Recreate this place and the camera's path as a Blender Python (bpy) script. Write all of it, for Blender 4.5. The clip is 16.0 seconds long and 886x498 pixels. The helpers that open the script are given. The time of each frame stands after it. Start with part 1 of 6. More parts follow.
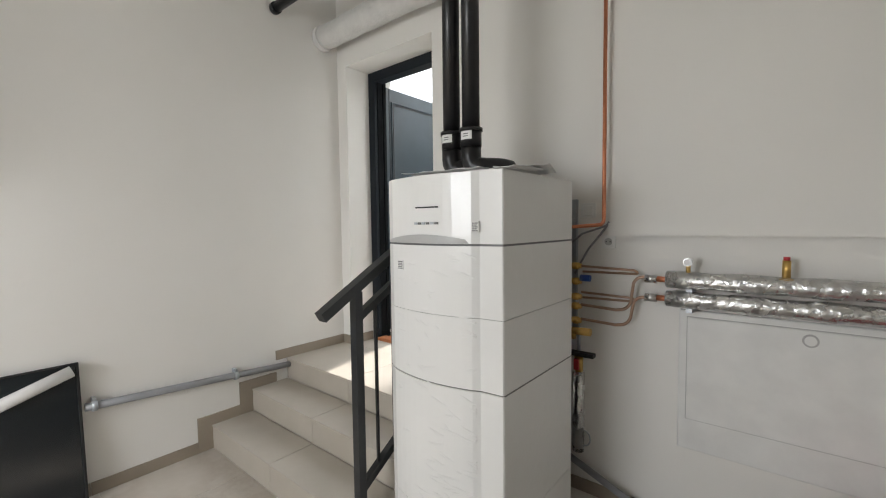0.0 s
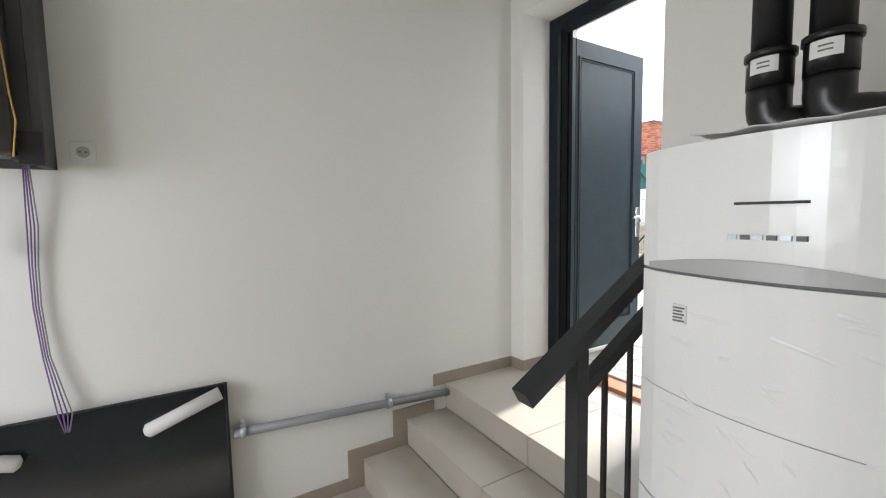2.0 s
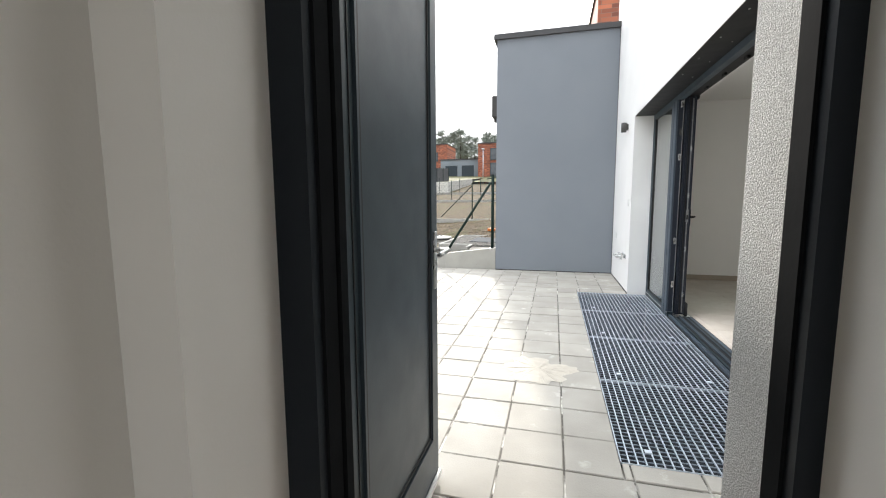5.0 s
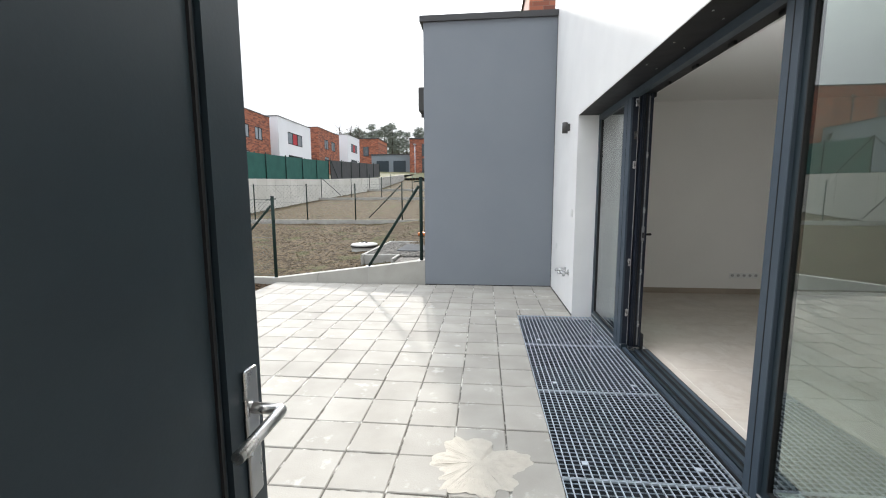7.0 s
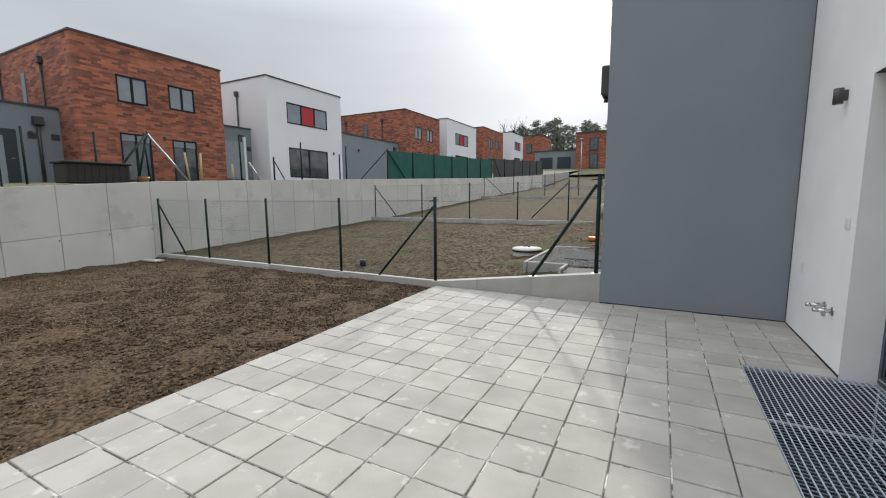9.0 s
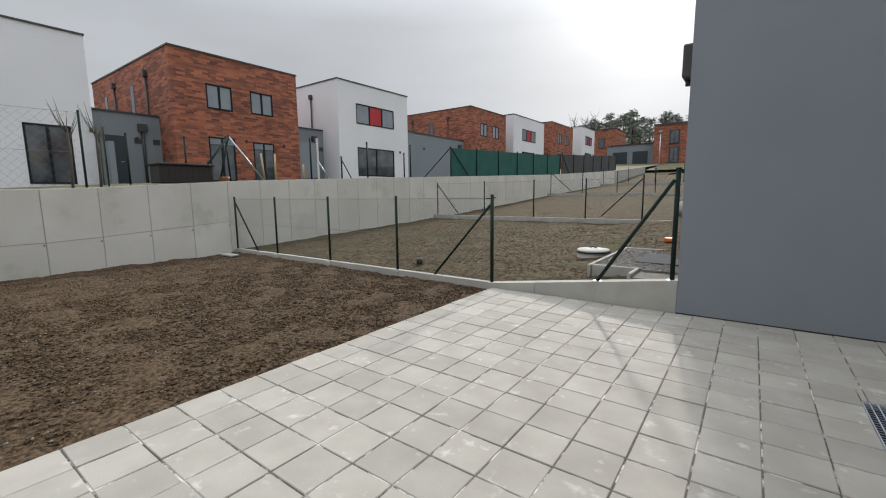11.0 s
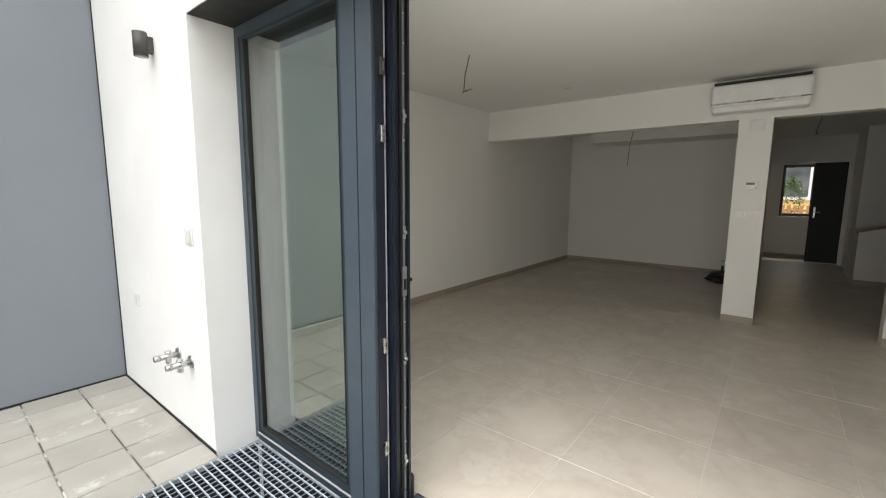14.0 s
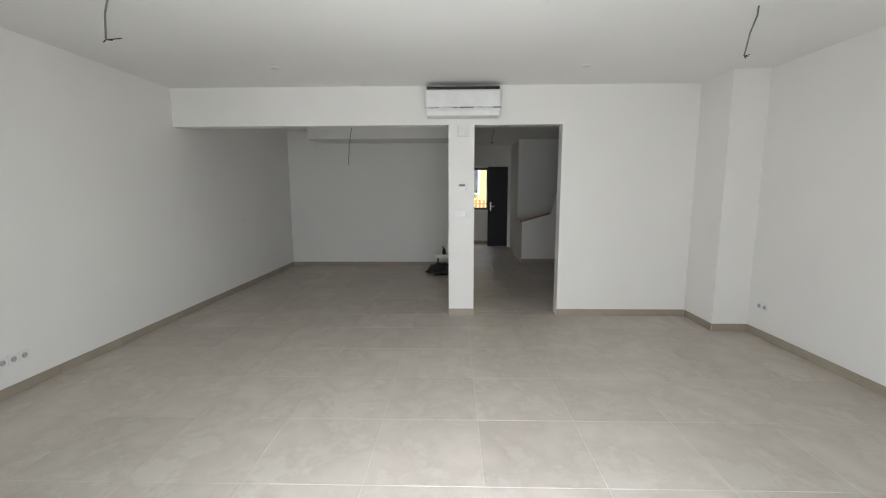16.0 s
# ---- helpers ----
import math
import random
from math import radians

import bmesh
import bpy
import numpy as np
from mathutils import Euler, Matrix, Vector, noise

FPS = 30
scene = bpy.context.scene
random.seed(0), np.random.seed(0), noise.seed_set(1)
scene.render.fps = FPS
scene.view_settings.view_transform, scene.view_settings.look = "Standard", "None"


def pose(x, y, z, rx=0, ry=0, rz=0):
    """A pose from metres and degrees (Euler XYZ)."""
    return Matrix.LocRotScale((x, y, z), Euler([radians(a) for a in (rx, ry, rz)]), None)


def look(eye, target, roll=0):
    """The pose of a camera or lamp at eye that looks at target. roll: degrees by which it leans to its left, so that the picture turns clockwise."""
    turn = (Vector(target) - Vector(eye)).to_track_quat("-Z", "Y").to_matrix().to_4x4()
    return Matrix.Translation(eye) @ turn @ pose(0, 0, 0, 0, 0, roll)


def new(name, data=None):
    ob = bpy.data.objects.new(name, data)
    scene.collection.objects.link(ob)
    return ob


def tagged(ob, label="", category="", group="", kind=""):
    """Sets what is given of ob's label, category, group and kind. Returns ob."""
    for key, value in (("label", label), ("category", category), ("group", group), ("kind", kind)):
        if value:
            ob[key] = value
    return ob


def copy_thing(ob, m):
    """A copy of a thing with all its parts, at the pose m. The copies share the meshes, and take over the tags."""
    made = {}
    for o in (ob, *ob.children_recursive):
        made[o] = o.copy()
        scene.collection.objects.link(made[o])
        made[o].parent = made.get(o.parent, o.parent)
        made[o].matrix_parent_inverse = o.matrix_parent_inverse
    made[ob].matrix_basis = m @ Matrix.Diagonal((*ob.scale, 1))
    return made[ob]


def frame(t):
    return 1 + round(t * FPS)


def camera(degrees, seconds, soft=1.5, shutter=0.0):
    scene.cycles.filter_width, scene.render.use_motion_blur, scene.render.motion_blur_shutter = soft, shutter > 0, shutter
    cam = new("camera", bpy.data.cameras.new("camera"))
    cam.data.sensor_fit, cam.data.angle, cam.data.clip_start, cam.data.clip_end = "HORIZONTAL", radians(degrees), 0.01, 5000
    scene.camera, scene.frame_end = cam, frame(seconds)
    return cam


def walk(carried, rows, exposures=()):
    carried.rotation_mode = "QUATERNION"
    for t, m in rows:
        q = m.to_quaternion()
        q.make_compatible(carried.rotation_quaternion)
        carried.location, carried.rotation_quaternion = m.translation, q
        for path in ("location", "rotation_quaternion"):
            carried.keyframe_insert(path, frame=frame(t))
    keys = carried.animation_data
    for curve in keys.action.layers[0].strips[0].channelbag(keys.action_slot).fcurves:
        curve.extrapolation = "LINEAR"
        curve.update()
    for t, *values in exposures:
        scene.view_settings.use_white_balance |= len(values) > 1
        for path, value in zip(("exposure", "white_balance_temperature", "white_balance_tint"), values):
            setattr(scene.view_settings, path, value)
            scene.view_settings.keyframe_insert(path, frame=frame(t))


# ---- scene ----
cam = camera(93.6, 16.0, 1.1)
PATH = [
    (0, (-0.259, 1.369, 0.96), (-1.531, 2.909, 0.849), -0.7),
    (0.5, (-0.367, 1.381, 0.974), (-1.838, 2.732, 0.855), -0.8),
    (1, (-0.504, 1.441, 1.009), (-2.105, 2.633, 0.879), -0.7),
    (1.5, (-0.692, 1.595, 1.026), (-2.373, 2.67, 0.885), -0.7),
    (2, (-1.007, 1.707, 1.02), (-2.715, 2.734, 0.857), -0.9),
    (2.2, (-1.152, 1.774, 1.022), (-2.857, 2.807, 0.858), -0.6),
    (2.6, (-1.417, 1.904, 0.996), (-3.085, 2.996, 0.831), -0.8),
    (3, (-1.727, 2.057, 1.002), (-3.289, 3.292, 0.817), -0.6),
    (3.5, (-2.065, 2.257, 1.003), (-3.424, 3.71, 0.797), -0.4),
    (4.2, (-2.354, 2.627, 1.023), (-3.304, 4.374, 0.809), -0.2),
    (4.6, (-2.443, 2.847, 1.107), (-3.159, 4.702, 0.889), -0.5),
    (5, (-2.525, 3.068, 1.169), (-3.035, 4.989, 0.944), -0.3),
    (6.25, (-2.57, 3.69, 1.29), (-2.73, 5.66, 1.05), -0.2),
    (7.5, (-2.602, 4.208, 1.35), (-2.891, 6.171, 1.094), -0.2),
    (8.2, (-2.675, 4.506, 1.366), (-3.21, 6.416, 1.107), -0.3),
    (8.8, (-2.825, 4.659, 1.389), (-3.646, 6.464, 1.125), -0.5),
    (9, (-2.859, 4.67, 1.378), (-3.774, 6.43, 1.122), -0.4),
    (9.2, (-2.886, 4.673, 1.371), (-3.889, 6.385, 1.116), -0.4),
    (10.25, (-2.9, 4.84, 1.372), (-4.13, 6.4, 1.11), -0.6),
    (11.3, (-2.865, 5.064, 1.375), (-3.956, 6.719, 1.11), -0.7),
    (11.8, (-2.865, 5.344, 1.365), (-3.641, 7.168, 1.098), -0.5),
    (12.5, (-2.872, 5.774, 1.361), (-2.936, 7.755, 1.09), -0.2),
    (13, (-2.783, 6.04, 1.348), (-2.226, 7.941, 1.077), 0.1),
    (13.4, (-2.677, 6.227, 1.335), (-1.65, 7.924, 1.079), 0.3),
    (13.9, (-2.499, 6.449, 1.37), (-1.017, 7.766, 1.108), 0.4),
    (14.5, (-2.223, 6.591, 1.372), (-0.422, 7.422, 1.118), 0.1),
    (15.2, (-1.962, 6.681, 1.344), (-0.014, 7.062, 1.101), 0.1),
    (16, (-1.746, 6.801, 1.43), (0.234, 6.853, 1.156), -0.2),
]
walk(cam, [(t, look(eye, target, roll)) for t, eye, target, roll in PATH],
     [(0, 2.62, 6450, 10), (2, 2.6, 6250, 10), (3, 2.1, 6300, 10), (4.2, 1.65, 6600, 10), (5, 1.6, 6600, 10), (7.5, 1.02, 6450, 10),
      (8.2, 0.75, 6450, 10), (9.2, 0.52, 6450, 10), (11.3, 0.42, 6600, 10), (12.5, 0.6, 6450, 10), (13.4, 1.2, 6400, 10),
      (14, 1.82, 7000, 10), (14.5, 2.15, 7200, 10), (15.2, 2.72, 6300, 10), (16, 2.68, 6250, 10)])

# ---- light ----
SUN_AZ, SUN_EL = math.atan2(-0.19, 0.98), radians(24.5)
world = bpy.data.worlds.new("sky")
scene.world = world
world.use_nodes = True
wn = world.node_tree.nodes
bg = wn["Background"]
sky = wn.new("ShaderNodeTexSky")
sky.sky_type = "NISHITA"
sky.sun_disc = False
sky.sun_elevation = SUN_EL
sky.sun_rotation = SUN_AZ
sky.air_density, sky.dust_density, sky.ozone_density = 1.0, 6.0, 1.0
hsv = wn.new("ShaderNodeHueSaturation")
hsv.inputs["Saturation"].default_value = 0.35
world.node_tree.links.new(sky.outputs[0], hsv.inputs["Color"])
# thin even cloud over the clear sky
cloud_at = wn.new("ShaderNodeTexCoord")
cloud = wn.new("ShaderNodeTexNoise")
cloud.inputs["Scale"].default_value, cloud.inputs["Detail"].default_value = 2.2, 4
stretch = wn.new("ShaderNodeMapping")
stretch.inputs["Scale"].default_value = (1, 1, 3.5)
veil = wn.new("ShaderNodeMapRange")
veil.inputs["From Min"].default_value, veil.inputs["From Max"].default_value = 0.3, 0.7
veil.inputs["To Min"].default_value, veil.inputs["To Max"].default_value = 6.0, 7.0
tone = wn.new("ShaderNodeVectorMath")
tone.operation = "SCALE"
tone.inputs[0].default_value = (0.93, 0.985, 1.06)
blend = wn.new("ShaderNodeMix")
blend.data_type = "RGBA"
blend.inputs["Factor"].default_value = 0.965
wl = world.node_tree.links
# an overcast sky is brighter overhead than at the horizon
height = wn.new("ShaderNodeSeparateXYZ")
rise = wn.new("ShaderNodeMapRange")
rise.inputs["From Min"].default_value = 0.35
rise.inputs["To Min"].default_value, rise.inputs["To Max"].default_value = 0.62, 2.6
lift = wn.new("ShaderNodeMath")
lift.operation = "MULTIPLY"
wl.new(cloud_at.outputs["Generated"], height.inputs[0])
wl.new(height.outputs["Z"], rise.inputs["Value"])
wl.new(veil.outputs[0], lift.inputs[0])
wl.new(rise.outputs[0], lift.inputs[1])
wl.new(cloud_at.outputs["Generated"], stretch.inputs["Vector"])
wl.new(stretch.outputs[0], cloud.inputs["Vector"])
wl.new(cloud.outputs["Fac"], veil.inputs["Value"])
# thin cloud glows round the hidden sun
toward = wn.new("ShaderNodeVectorMath")
toward.operation = "DOT_PRODUCT"
toward.inputs[1].default_value = (math.sin(SUN_AZ) * math.cos(SUN_EL), math.cos(SUN_AZ) * math.cos(SUN_EL), math.sin(SUN_EL))
wl.new(cloud_at.outputs["Generated"], toward.inputs[0])
halo = []
for power, amount in ((14, 0.35), (160, 1.3)):
    fall, share = wn.new("ShaderNodeMath"), wn.new("ShaderNodeMath")
    near_sun = wn.new("ShaderNodeMath")
    near_sun.operation, fall.operation, share.operation = "MAXIMUM", "POWER", "MULTIPLY_ADD"
    near_sun.inputs[1].default_value, fall.inputs[1].default_value, share.inputs[1].default_value = 0.0, power, amount
    share.inputs[2].default_value = 1.0
    wl.new(toward.outputs["Value"], near_sun.inputs[0])
    wl.new(near_sun.outputs[0], fall.inputs[0])
    wl.new(fall.outputs[0], share.inputs[0])
    if halo:
        wl.new(halo[-1].outputs[0], share.inputs[2])
    halo.append(share)
glow = wn.new("ShaderNodeMath")
glow.operation = "MULTIPLY"
wl.new(lift.outputs[0], glow.inputs[0])
wl.new(halo[-1].outputs[0], glow.inputs[1])
wl.new(glow.outputs[0], tone.inputs["Scale"])
wl.new(hsv.outputs[0], blend.inputs["A"])
wl.new(tone.outputs[0], blend.inputs["B"])
wl.new(blend.outputs["Result"], bg.inputs["Color"])
bg.inputs["Strength"].default_value = 0.1
sun_dir = Vector((math.sin(SUN_AZ) * math.cos(SUN_EL), math.cos(SUN_AZ) * math.cos(SUN_EL), math.sin(SUN_EL)))
sun = new("sun", bpy.data.lights.new("sun", "SUN"))
sun.data.energy, sun.data.angle, sun.data.color = 1.9, radians(2.0), (1.0, 0.95, 0.88)
sun.matrix_world = look(sun_dir * 50, (0, 0, 0))


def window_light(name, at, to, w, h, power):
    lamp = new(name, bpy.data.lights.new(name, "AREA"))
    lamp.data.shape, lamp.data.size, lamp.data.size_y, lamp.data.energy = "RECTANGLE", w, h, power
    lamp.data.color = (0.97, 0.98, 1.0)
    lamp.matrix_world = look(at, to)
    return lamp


# added lamp for an assumed south window, turned to brighten the west wall
window_light("south_fill_light", (-1.75, -1.12, 1.25), (-3.1, 1.6, -0.2), 1.4, 1.1, 9.5)
window_light("patio_window_light", (-1.19, 6.77, 1.1), (3, 6.77, 0.9), 1.68, 2.0, 9.5)
# daylight through the hall's front window
window_light("hall_window_light", (9.55, 6.2, 1.5), (6, 6.1, 0.8), 0.6, 1.0, 0.09)


# ---- materials ----
def mat(name, base, rough=0.6, metal=0.0, tint=None, scale=6.0, grain=60.0, bump=0.15, mottle=0.5, spec=0.5, rand=0.0, depth=0.004, stain=None, stain_scale=7.0, stain_cut=0.60, stain_most=0.7):
    """Base colour mottled towards tint at two scales, with fine relief."""
    m = bpy.data.materials.new(name)
    m.use_nodes = True
    n, l = m.node_tree.nodes, m.node_tree.links
    p = n["Principled BSDF"]
    p.inputs["Roughness"].default_value, p.inputs["Metallic"].default_value = rough, metal
    p.inputs["Specular IOR Level"].default_value = spec
    co = n.new("ShaderNodeTexCoord")
    geo = n.new("ShaderNodeNewGeometry")
    big = n.new("ShaderNodeTexNoise")
    big.inputs["Scale"].default_value, big.inputs["Detail"].default_value = scale, 5
    fine = n.new("ShaderNodeTexNoise")
    fine.inputs["Scale"].default_value, fine.inputs["Detail"].default_value = grain, 3
    for q in (big, fine):
        l.new(geo.outputs["Position"], q.inputs["Vector"])
    tint = tint or tuple(c * 0.85 for c in base)
    mix = n.new("ShaderNodeMix")
    mix.data_type = "RGBA"
    mix.inputs["A"].default_value, mix.inputs["B"].default_value = (*base, 1), (*tint, 1)
    add = n.new("ShaderNodeMath")
    add.operation = "MULTIPLY_ADD"
    ramp = n.new("ShaderNodeMapRange")
    ramp.inputs["From Min"].default_value, ramp.inputs["From Max"].default_value = 0.35, 0.65
    ramp.inputs["To Max"].default_value = mottle
    l.new(big.outputs["Fac"], ramp.inputs["Value"])
    l.new(fine.outputs["Fac"], add.inputs[0])
    add.inputs[1].default_value = 0.3 * mottle
    l.new(ramp.outputs[0], add.inputs[2])
    l.new(add.outputs[0], mix.inputs["Factor"])
    out = mix.outputs["Result"]
    if stain:
        patch, cut, over = n.new("ShaderNodeTexNoise"), n.new("ShaderNodeMapRange"), n.new("ShaderNodeMix")
        patch.inputs["Scale"].default_value, patch.inputs["Detail"].default_value, patch.inputs["Roughness"].default_value = stain_scale, 8, 0.62
        patch.inputs["Distortion"].default_value = 0.1
        cut.inputs["From Min"].default_value, cut.inputs["From Max"].default_value = stain_cut, stain_cut + 0.09
        cut.inputs["To Max"].default_value = stain_most
        over.data_type = "RGBA"
        over.inputs["B"].default_value = (*stain, 1)
        l.new(geo.outputs["Position"], patch.inputs["Vector"])
        l.new(patch.outputs["Fac"], cut.inputs["Value"])
        l.new(cut.outputs[0], over.inputs["Factor"])
        l.new(out, over.inputs["A"])
        out = over.outputs["Result"]
    if rand:
        info = n.new("ShaderNodeObjectInfo")
        hs = n.new("ShaderNodeHueSaturation")
        mr = n.new("ShaderNodeMapRange")
        mr.inputs["To Min"].default_value, mr.inputs["To Max"].default_value = 1 - rand, 1 + rand
        l.new(info.outputs["Random"], mr.inputs["Value"])
        l.new(mr.outputs[0], hs.inputs["Value"])
        l.new(out, hs.inputs["Color"])
        out = hs.outputs[0]
    l.new(out, p.inputs["Base Color"])
    rr = n.new("ShaderNodeMapRange")
    rr.inputs["To Min"].default_value, rr.inputs["To Max"].default_value = max(0.02, rough - 0.08), min(1, rough + 0.08)
    l.new(big.outputs["Fac"], rr.inputs["Value"])
    l.new(rr.outputs[0], p.inputs["Roughness"])
    if bump:
        b = n.new("ShaderNodeBump")
        b.inputs["Strength"].default_value, b.inputs["Distance"].default_value = bump, depth
        l.new(fine.outputs["Fac"], b.inputs["Height"])
        l.new(b.outputs[0], p.inputs["Normal"])
    return m


def glass(name, colour=(0.9, 0.95, 0.93), rough=0.0, gain=1.0, steep_at=4.0):
    m = bpy.data.materials.new(name)
    m.use_nodes = True
    n, l = m.node_tree.nodes, m.node_tree.links
    n.remove(n["Principled BSDF"])
    t, g, x, f = (n.new("ShaderNodeBsdfTransparent"), n.new("ShaderNodeBsdfGlossy"), n.new("ShaderNodeMixShader"), n.new("ShaderNodeLayerWeight"))
    f.inputs["Blend"].default_value = 0.5
    steep, floor_level = n.new("ShaderNodeMath"), n.new("ShaderNodeMath")
    steep.operation, floor_level.operation = "POWER", "MULTIPLY_ADD"
    steep.inputs[1].default_value = steep_at
    floor_level.inputs[1].default_value, floor_level.inputs[2].default_value = 0.9, 0.045 * gain
    t.inputs["Color"].default_value = (*colour, 1)
    g.inputs["Roughness"].default_value = rough
    l.new(f.outputs["Facing"], steep.inputs[0])
    l.new(steep.outputs[0], floor_level.inputs[0])
    l.new(floor_level.outputs[0], x.inputs[0])
    l.new(t.outputs[0], x.inputs[1])
    l.new(g.outputs[0], x.inputs[2])
    l.new(x.outputs[0], n["Material Output"].inputs[0])
    return m


def brick_mat(name, c1, c2, mortar, axis):
    """Brick bond on upright faces; axis is the horizontal direction along the wall."""
    m = mat(name, c1, 0.85)
    n, l = m.node_tree.nodes, m.node_tree.links
    p = n["Principled BSDF"]
    geo = n.new("ShaderNodeNewGeometry")
    sep, com = n.new("ShaderNodeSeparateXYZ"), n.new("ShaderNodeCombineXYZ")
    l.new(geo.outputs["Position"], sep.inputs[0])
    l.new(sep.outputs["XYZ".index(axis)], com.inputs[0])
    l.new(sep.outputs[2], com.inputs[1])
    b = n.new("ShaderNodeTexBrick")
    b.offset = 0.37
    for k, v in (("Color1", c1), ("Color2", c2), ("Mortar", mortar)):
        b.inputs[k].default_value = (*v, 1)
    b.inputs["Scale"].default_value = 1.0
    b.inputs["Brick Width"].default_value, b.inputs["Row Height"].default_value = 0.38, 0.1
    b.inputs["Mortar Size"].default_value = 0.006
    b.inputs["Bias"].default_value = 0.0
    l.new(com.outputs[0], b.inputs["Vector"])
    no = n.new("ShaderNodeTexNoise")
    no.inputs["Scale"].default_value = 1.3
    l.new(geo.outputs["Position"], no.inputs["Vector"])
    hs = n.new("ShaderNodeHueSaturation")
    mr = n.new("ShaderNodeMapRange")
    mr.inputs["To Min"].default_value, mr.inputs["To Max"].default_value = 0.6, 1.4
    l.new(no.outputs["Fac"], mr.inputs[0])
    l.new(mr.outputs[0], hs.inputs["Value"])
    l.new(b.outputs["Color"], hs.inputs["Color"])
    l.new(hs.outputs[0], p.inputs["Base Color"])
    return m


PLASTER = mat("white_plaster", (0.80, 0.785, 0.75), 0.85, tint=(0.75, 0.735, 0.70), scale=1.2, grain=140, bump=0.12, depth=0.002)
CEILING = mat("ceiling_paint", (0.82, 0.81, 0.78), 0.9, tint=(0.78, 0.77, 0.74), scale=0.8, grain=120, bump=0.06, depth=0.002)
STUCCO = mat("white_stucco", (0.89, 0.885, 0.87), 0.95, tint=(0.80, 0.795, 0.785), scale=2.0, grain=220, bump=0.5, depth=0.004)
ROUGHCAST = mat("roughcast", (0.78, 0.78, 0.76), 0.95, tint=(0.50, 0.50, 0.48), scale=210, grain=300, bump=1.0, depth=0.007, mottle=1.0)
GREYWALL = mat("grey_render", (0.215, 0.235, 0.262), 0.92, tint=(0.19, 0.21, 0.24), scale=1.2, grain=240, bump=0.4, depth=0.003)
CONCRETE = mat("concrete", (0.40, 0.39, 0.355), 0.9, tint=(0.29, 0.28, 0.25), scale=3.0, grain=40, bump=0.4, rand=0.07, stain=(0.20, 0.19, 0.165), stain_scale=22, stain_cut=0.66, stain_most=0.6)
WALLCONCRETE = mat("cast_concrete", (0.60, 0.59, 0.545), 0.9, tint=(0.47, 0.46, 0.41), scale=1.0, grain=25, bump=0.25, rand=0.04, stain=(0.40, 0.40, 0.33), stain_scale=1.3, stain_cut=0.56, stain_most=0.45)
KERB = mat("kerb_concrete", (0.42, 0.41, 0.38), 0.9, tint=(0.28, 0.27, 0.245), scale=5, grain=60, bump=0.4)
PAVER = mat("paver", (0.385, 0.365, 0.325), 0.85, tint=(0.28, 0.262, 0.228), scale=3.2, grain=130, bump=0.4, rand=0.10, depth=0.003, stain=(0.58, 0.56, 0.52), stain_scale=6.0, stain_cut=0.60, stain_most=0.6)
BEDDING = mat("bedding_sand", (0.11, 0.10, 0.085), 0.95, scale=20, grain=200, bump=0.6, stain=(0.62, 0.60, 0.545), stain_scale=5.0, stain_cut=0.50, stain_most=0.95)
# shade of the pit put into a near-black colour
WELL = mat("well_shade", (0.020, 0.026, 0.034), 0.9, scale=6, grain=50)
TILE = mat("floor_tile", (0.54, 0.49, 0.43), 0.42, tint=(0.385, 0.335, 0.28), scale=2.6, grain=22, bump=0.04, rand=0.05, mottle=0.8, stain=(0.66, 0.63, 0.58), stain_scale=2.6, stain_cut=0.50, stain_most=0.36)
GROUT = mat("grout", (0.60, 0.565, 0.51), 0.9)
SKIRT = mat("skirting_tile", (0.345, 0.295, 0.235), 0.5, tint=(0.29, 0.245, 0.195), scale=4, grain=40, bump=0.05, rand=0.05)
STEPTILE = mat("step_tile", (0.46, 0.42, 0.36), 0.5, tint=(0.38, 0.345, 0.29), scale=3, grain=30, bump=0.06, rand=0.03)
ANTHRACITE = mat("anthracite_frame", (0.026, 0.041, 0.051), 0.40, tint=(0.019, 0.031, 0.04), scale=9, grain=160, bump=0.05, spec=0.5)
SASHNAVY = mat("navy_sash_profile", (0.014, 0.020, 0.034), 0.4, tint=(0.010, 0.015, 0.027), scale=9, grain=160, bump=0.05)
ANTHRALIGHT = mat("anthracite_alu", (0.060, 0.082, 0.105), 0.45, tint=(0.050, 0.070, 0.092), scale=9, grain=160, bump=0.05)
DOORFRAME = mat("door_frame_paint", (0.015, 0.019, 0.024), 0.6, scale=9, grain=160, bump=0.05, spec=0.15)
RAILSTEEL = mat("railing_paint", (0.017, 0.019, 0.021), 0.45, scale=9, grain=160, bump=0.05)
RUBBER = mat("matt_rubber", (0.010, 0.011, 0.012), 0.95, scale=12, grain=90, bump=0.05, spec=0.04)
BLACK = mat("black_gasket", (0.012, 0.012, 0.013), 0.55, scale=12, grain=90, bump=0.05)
CHROME = mat("brushed_steel", (0.62, 0.62, 0.61), 0.28, 1.0, scale=20, grain=200, bump=0.05)
CROSSROD = mat("twisted_rod_steel", (0.36, 0.41, 0.47), 0.55, 0.4, tint=(0.27, 0.31, 0.36), scale=25, grain=90, bump=0.08)
GRATING = mat("grating_steel", (0.62, 0.68, 0.74), 0.5, 0.3, tint=(0.50, 0.56, 0.62), scale=25, grain=90, bump=0.08)
ZINC = mat("galvanised_steel", (0.50, 0.53, 0.56), 0.45, 0.75, tint=(0.38, 0.41, 0.44), scale=25, grain=90, bump=0.08)
WOODSILL = mat("threshold_wood", (0.42, 0.15, 0.055), 0.5, tint=(0.30, 0.10, 0.04), scale=14, grain=60, bump=0.2)
BOILER = mat("boiler_enamel", (0.80, 0.80, 0.78), 0.2, tint=(0.76, 0.76, 0.74), scale=2.5, grain=17, bump=0.32, depth=0.004)
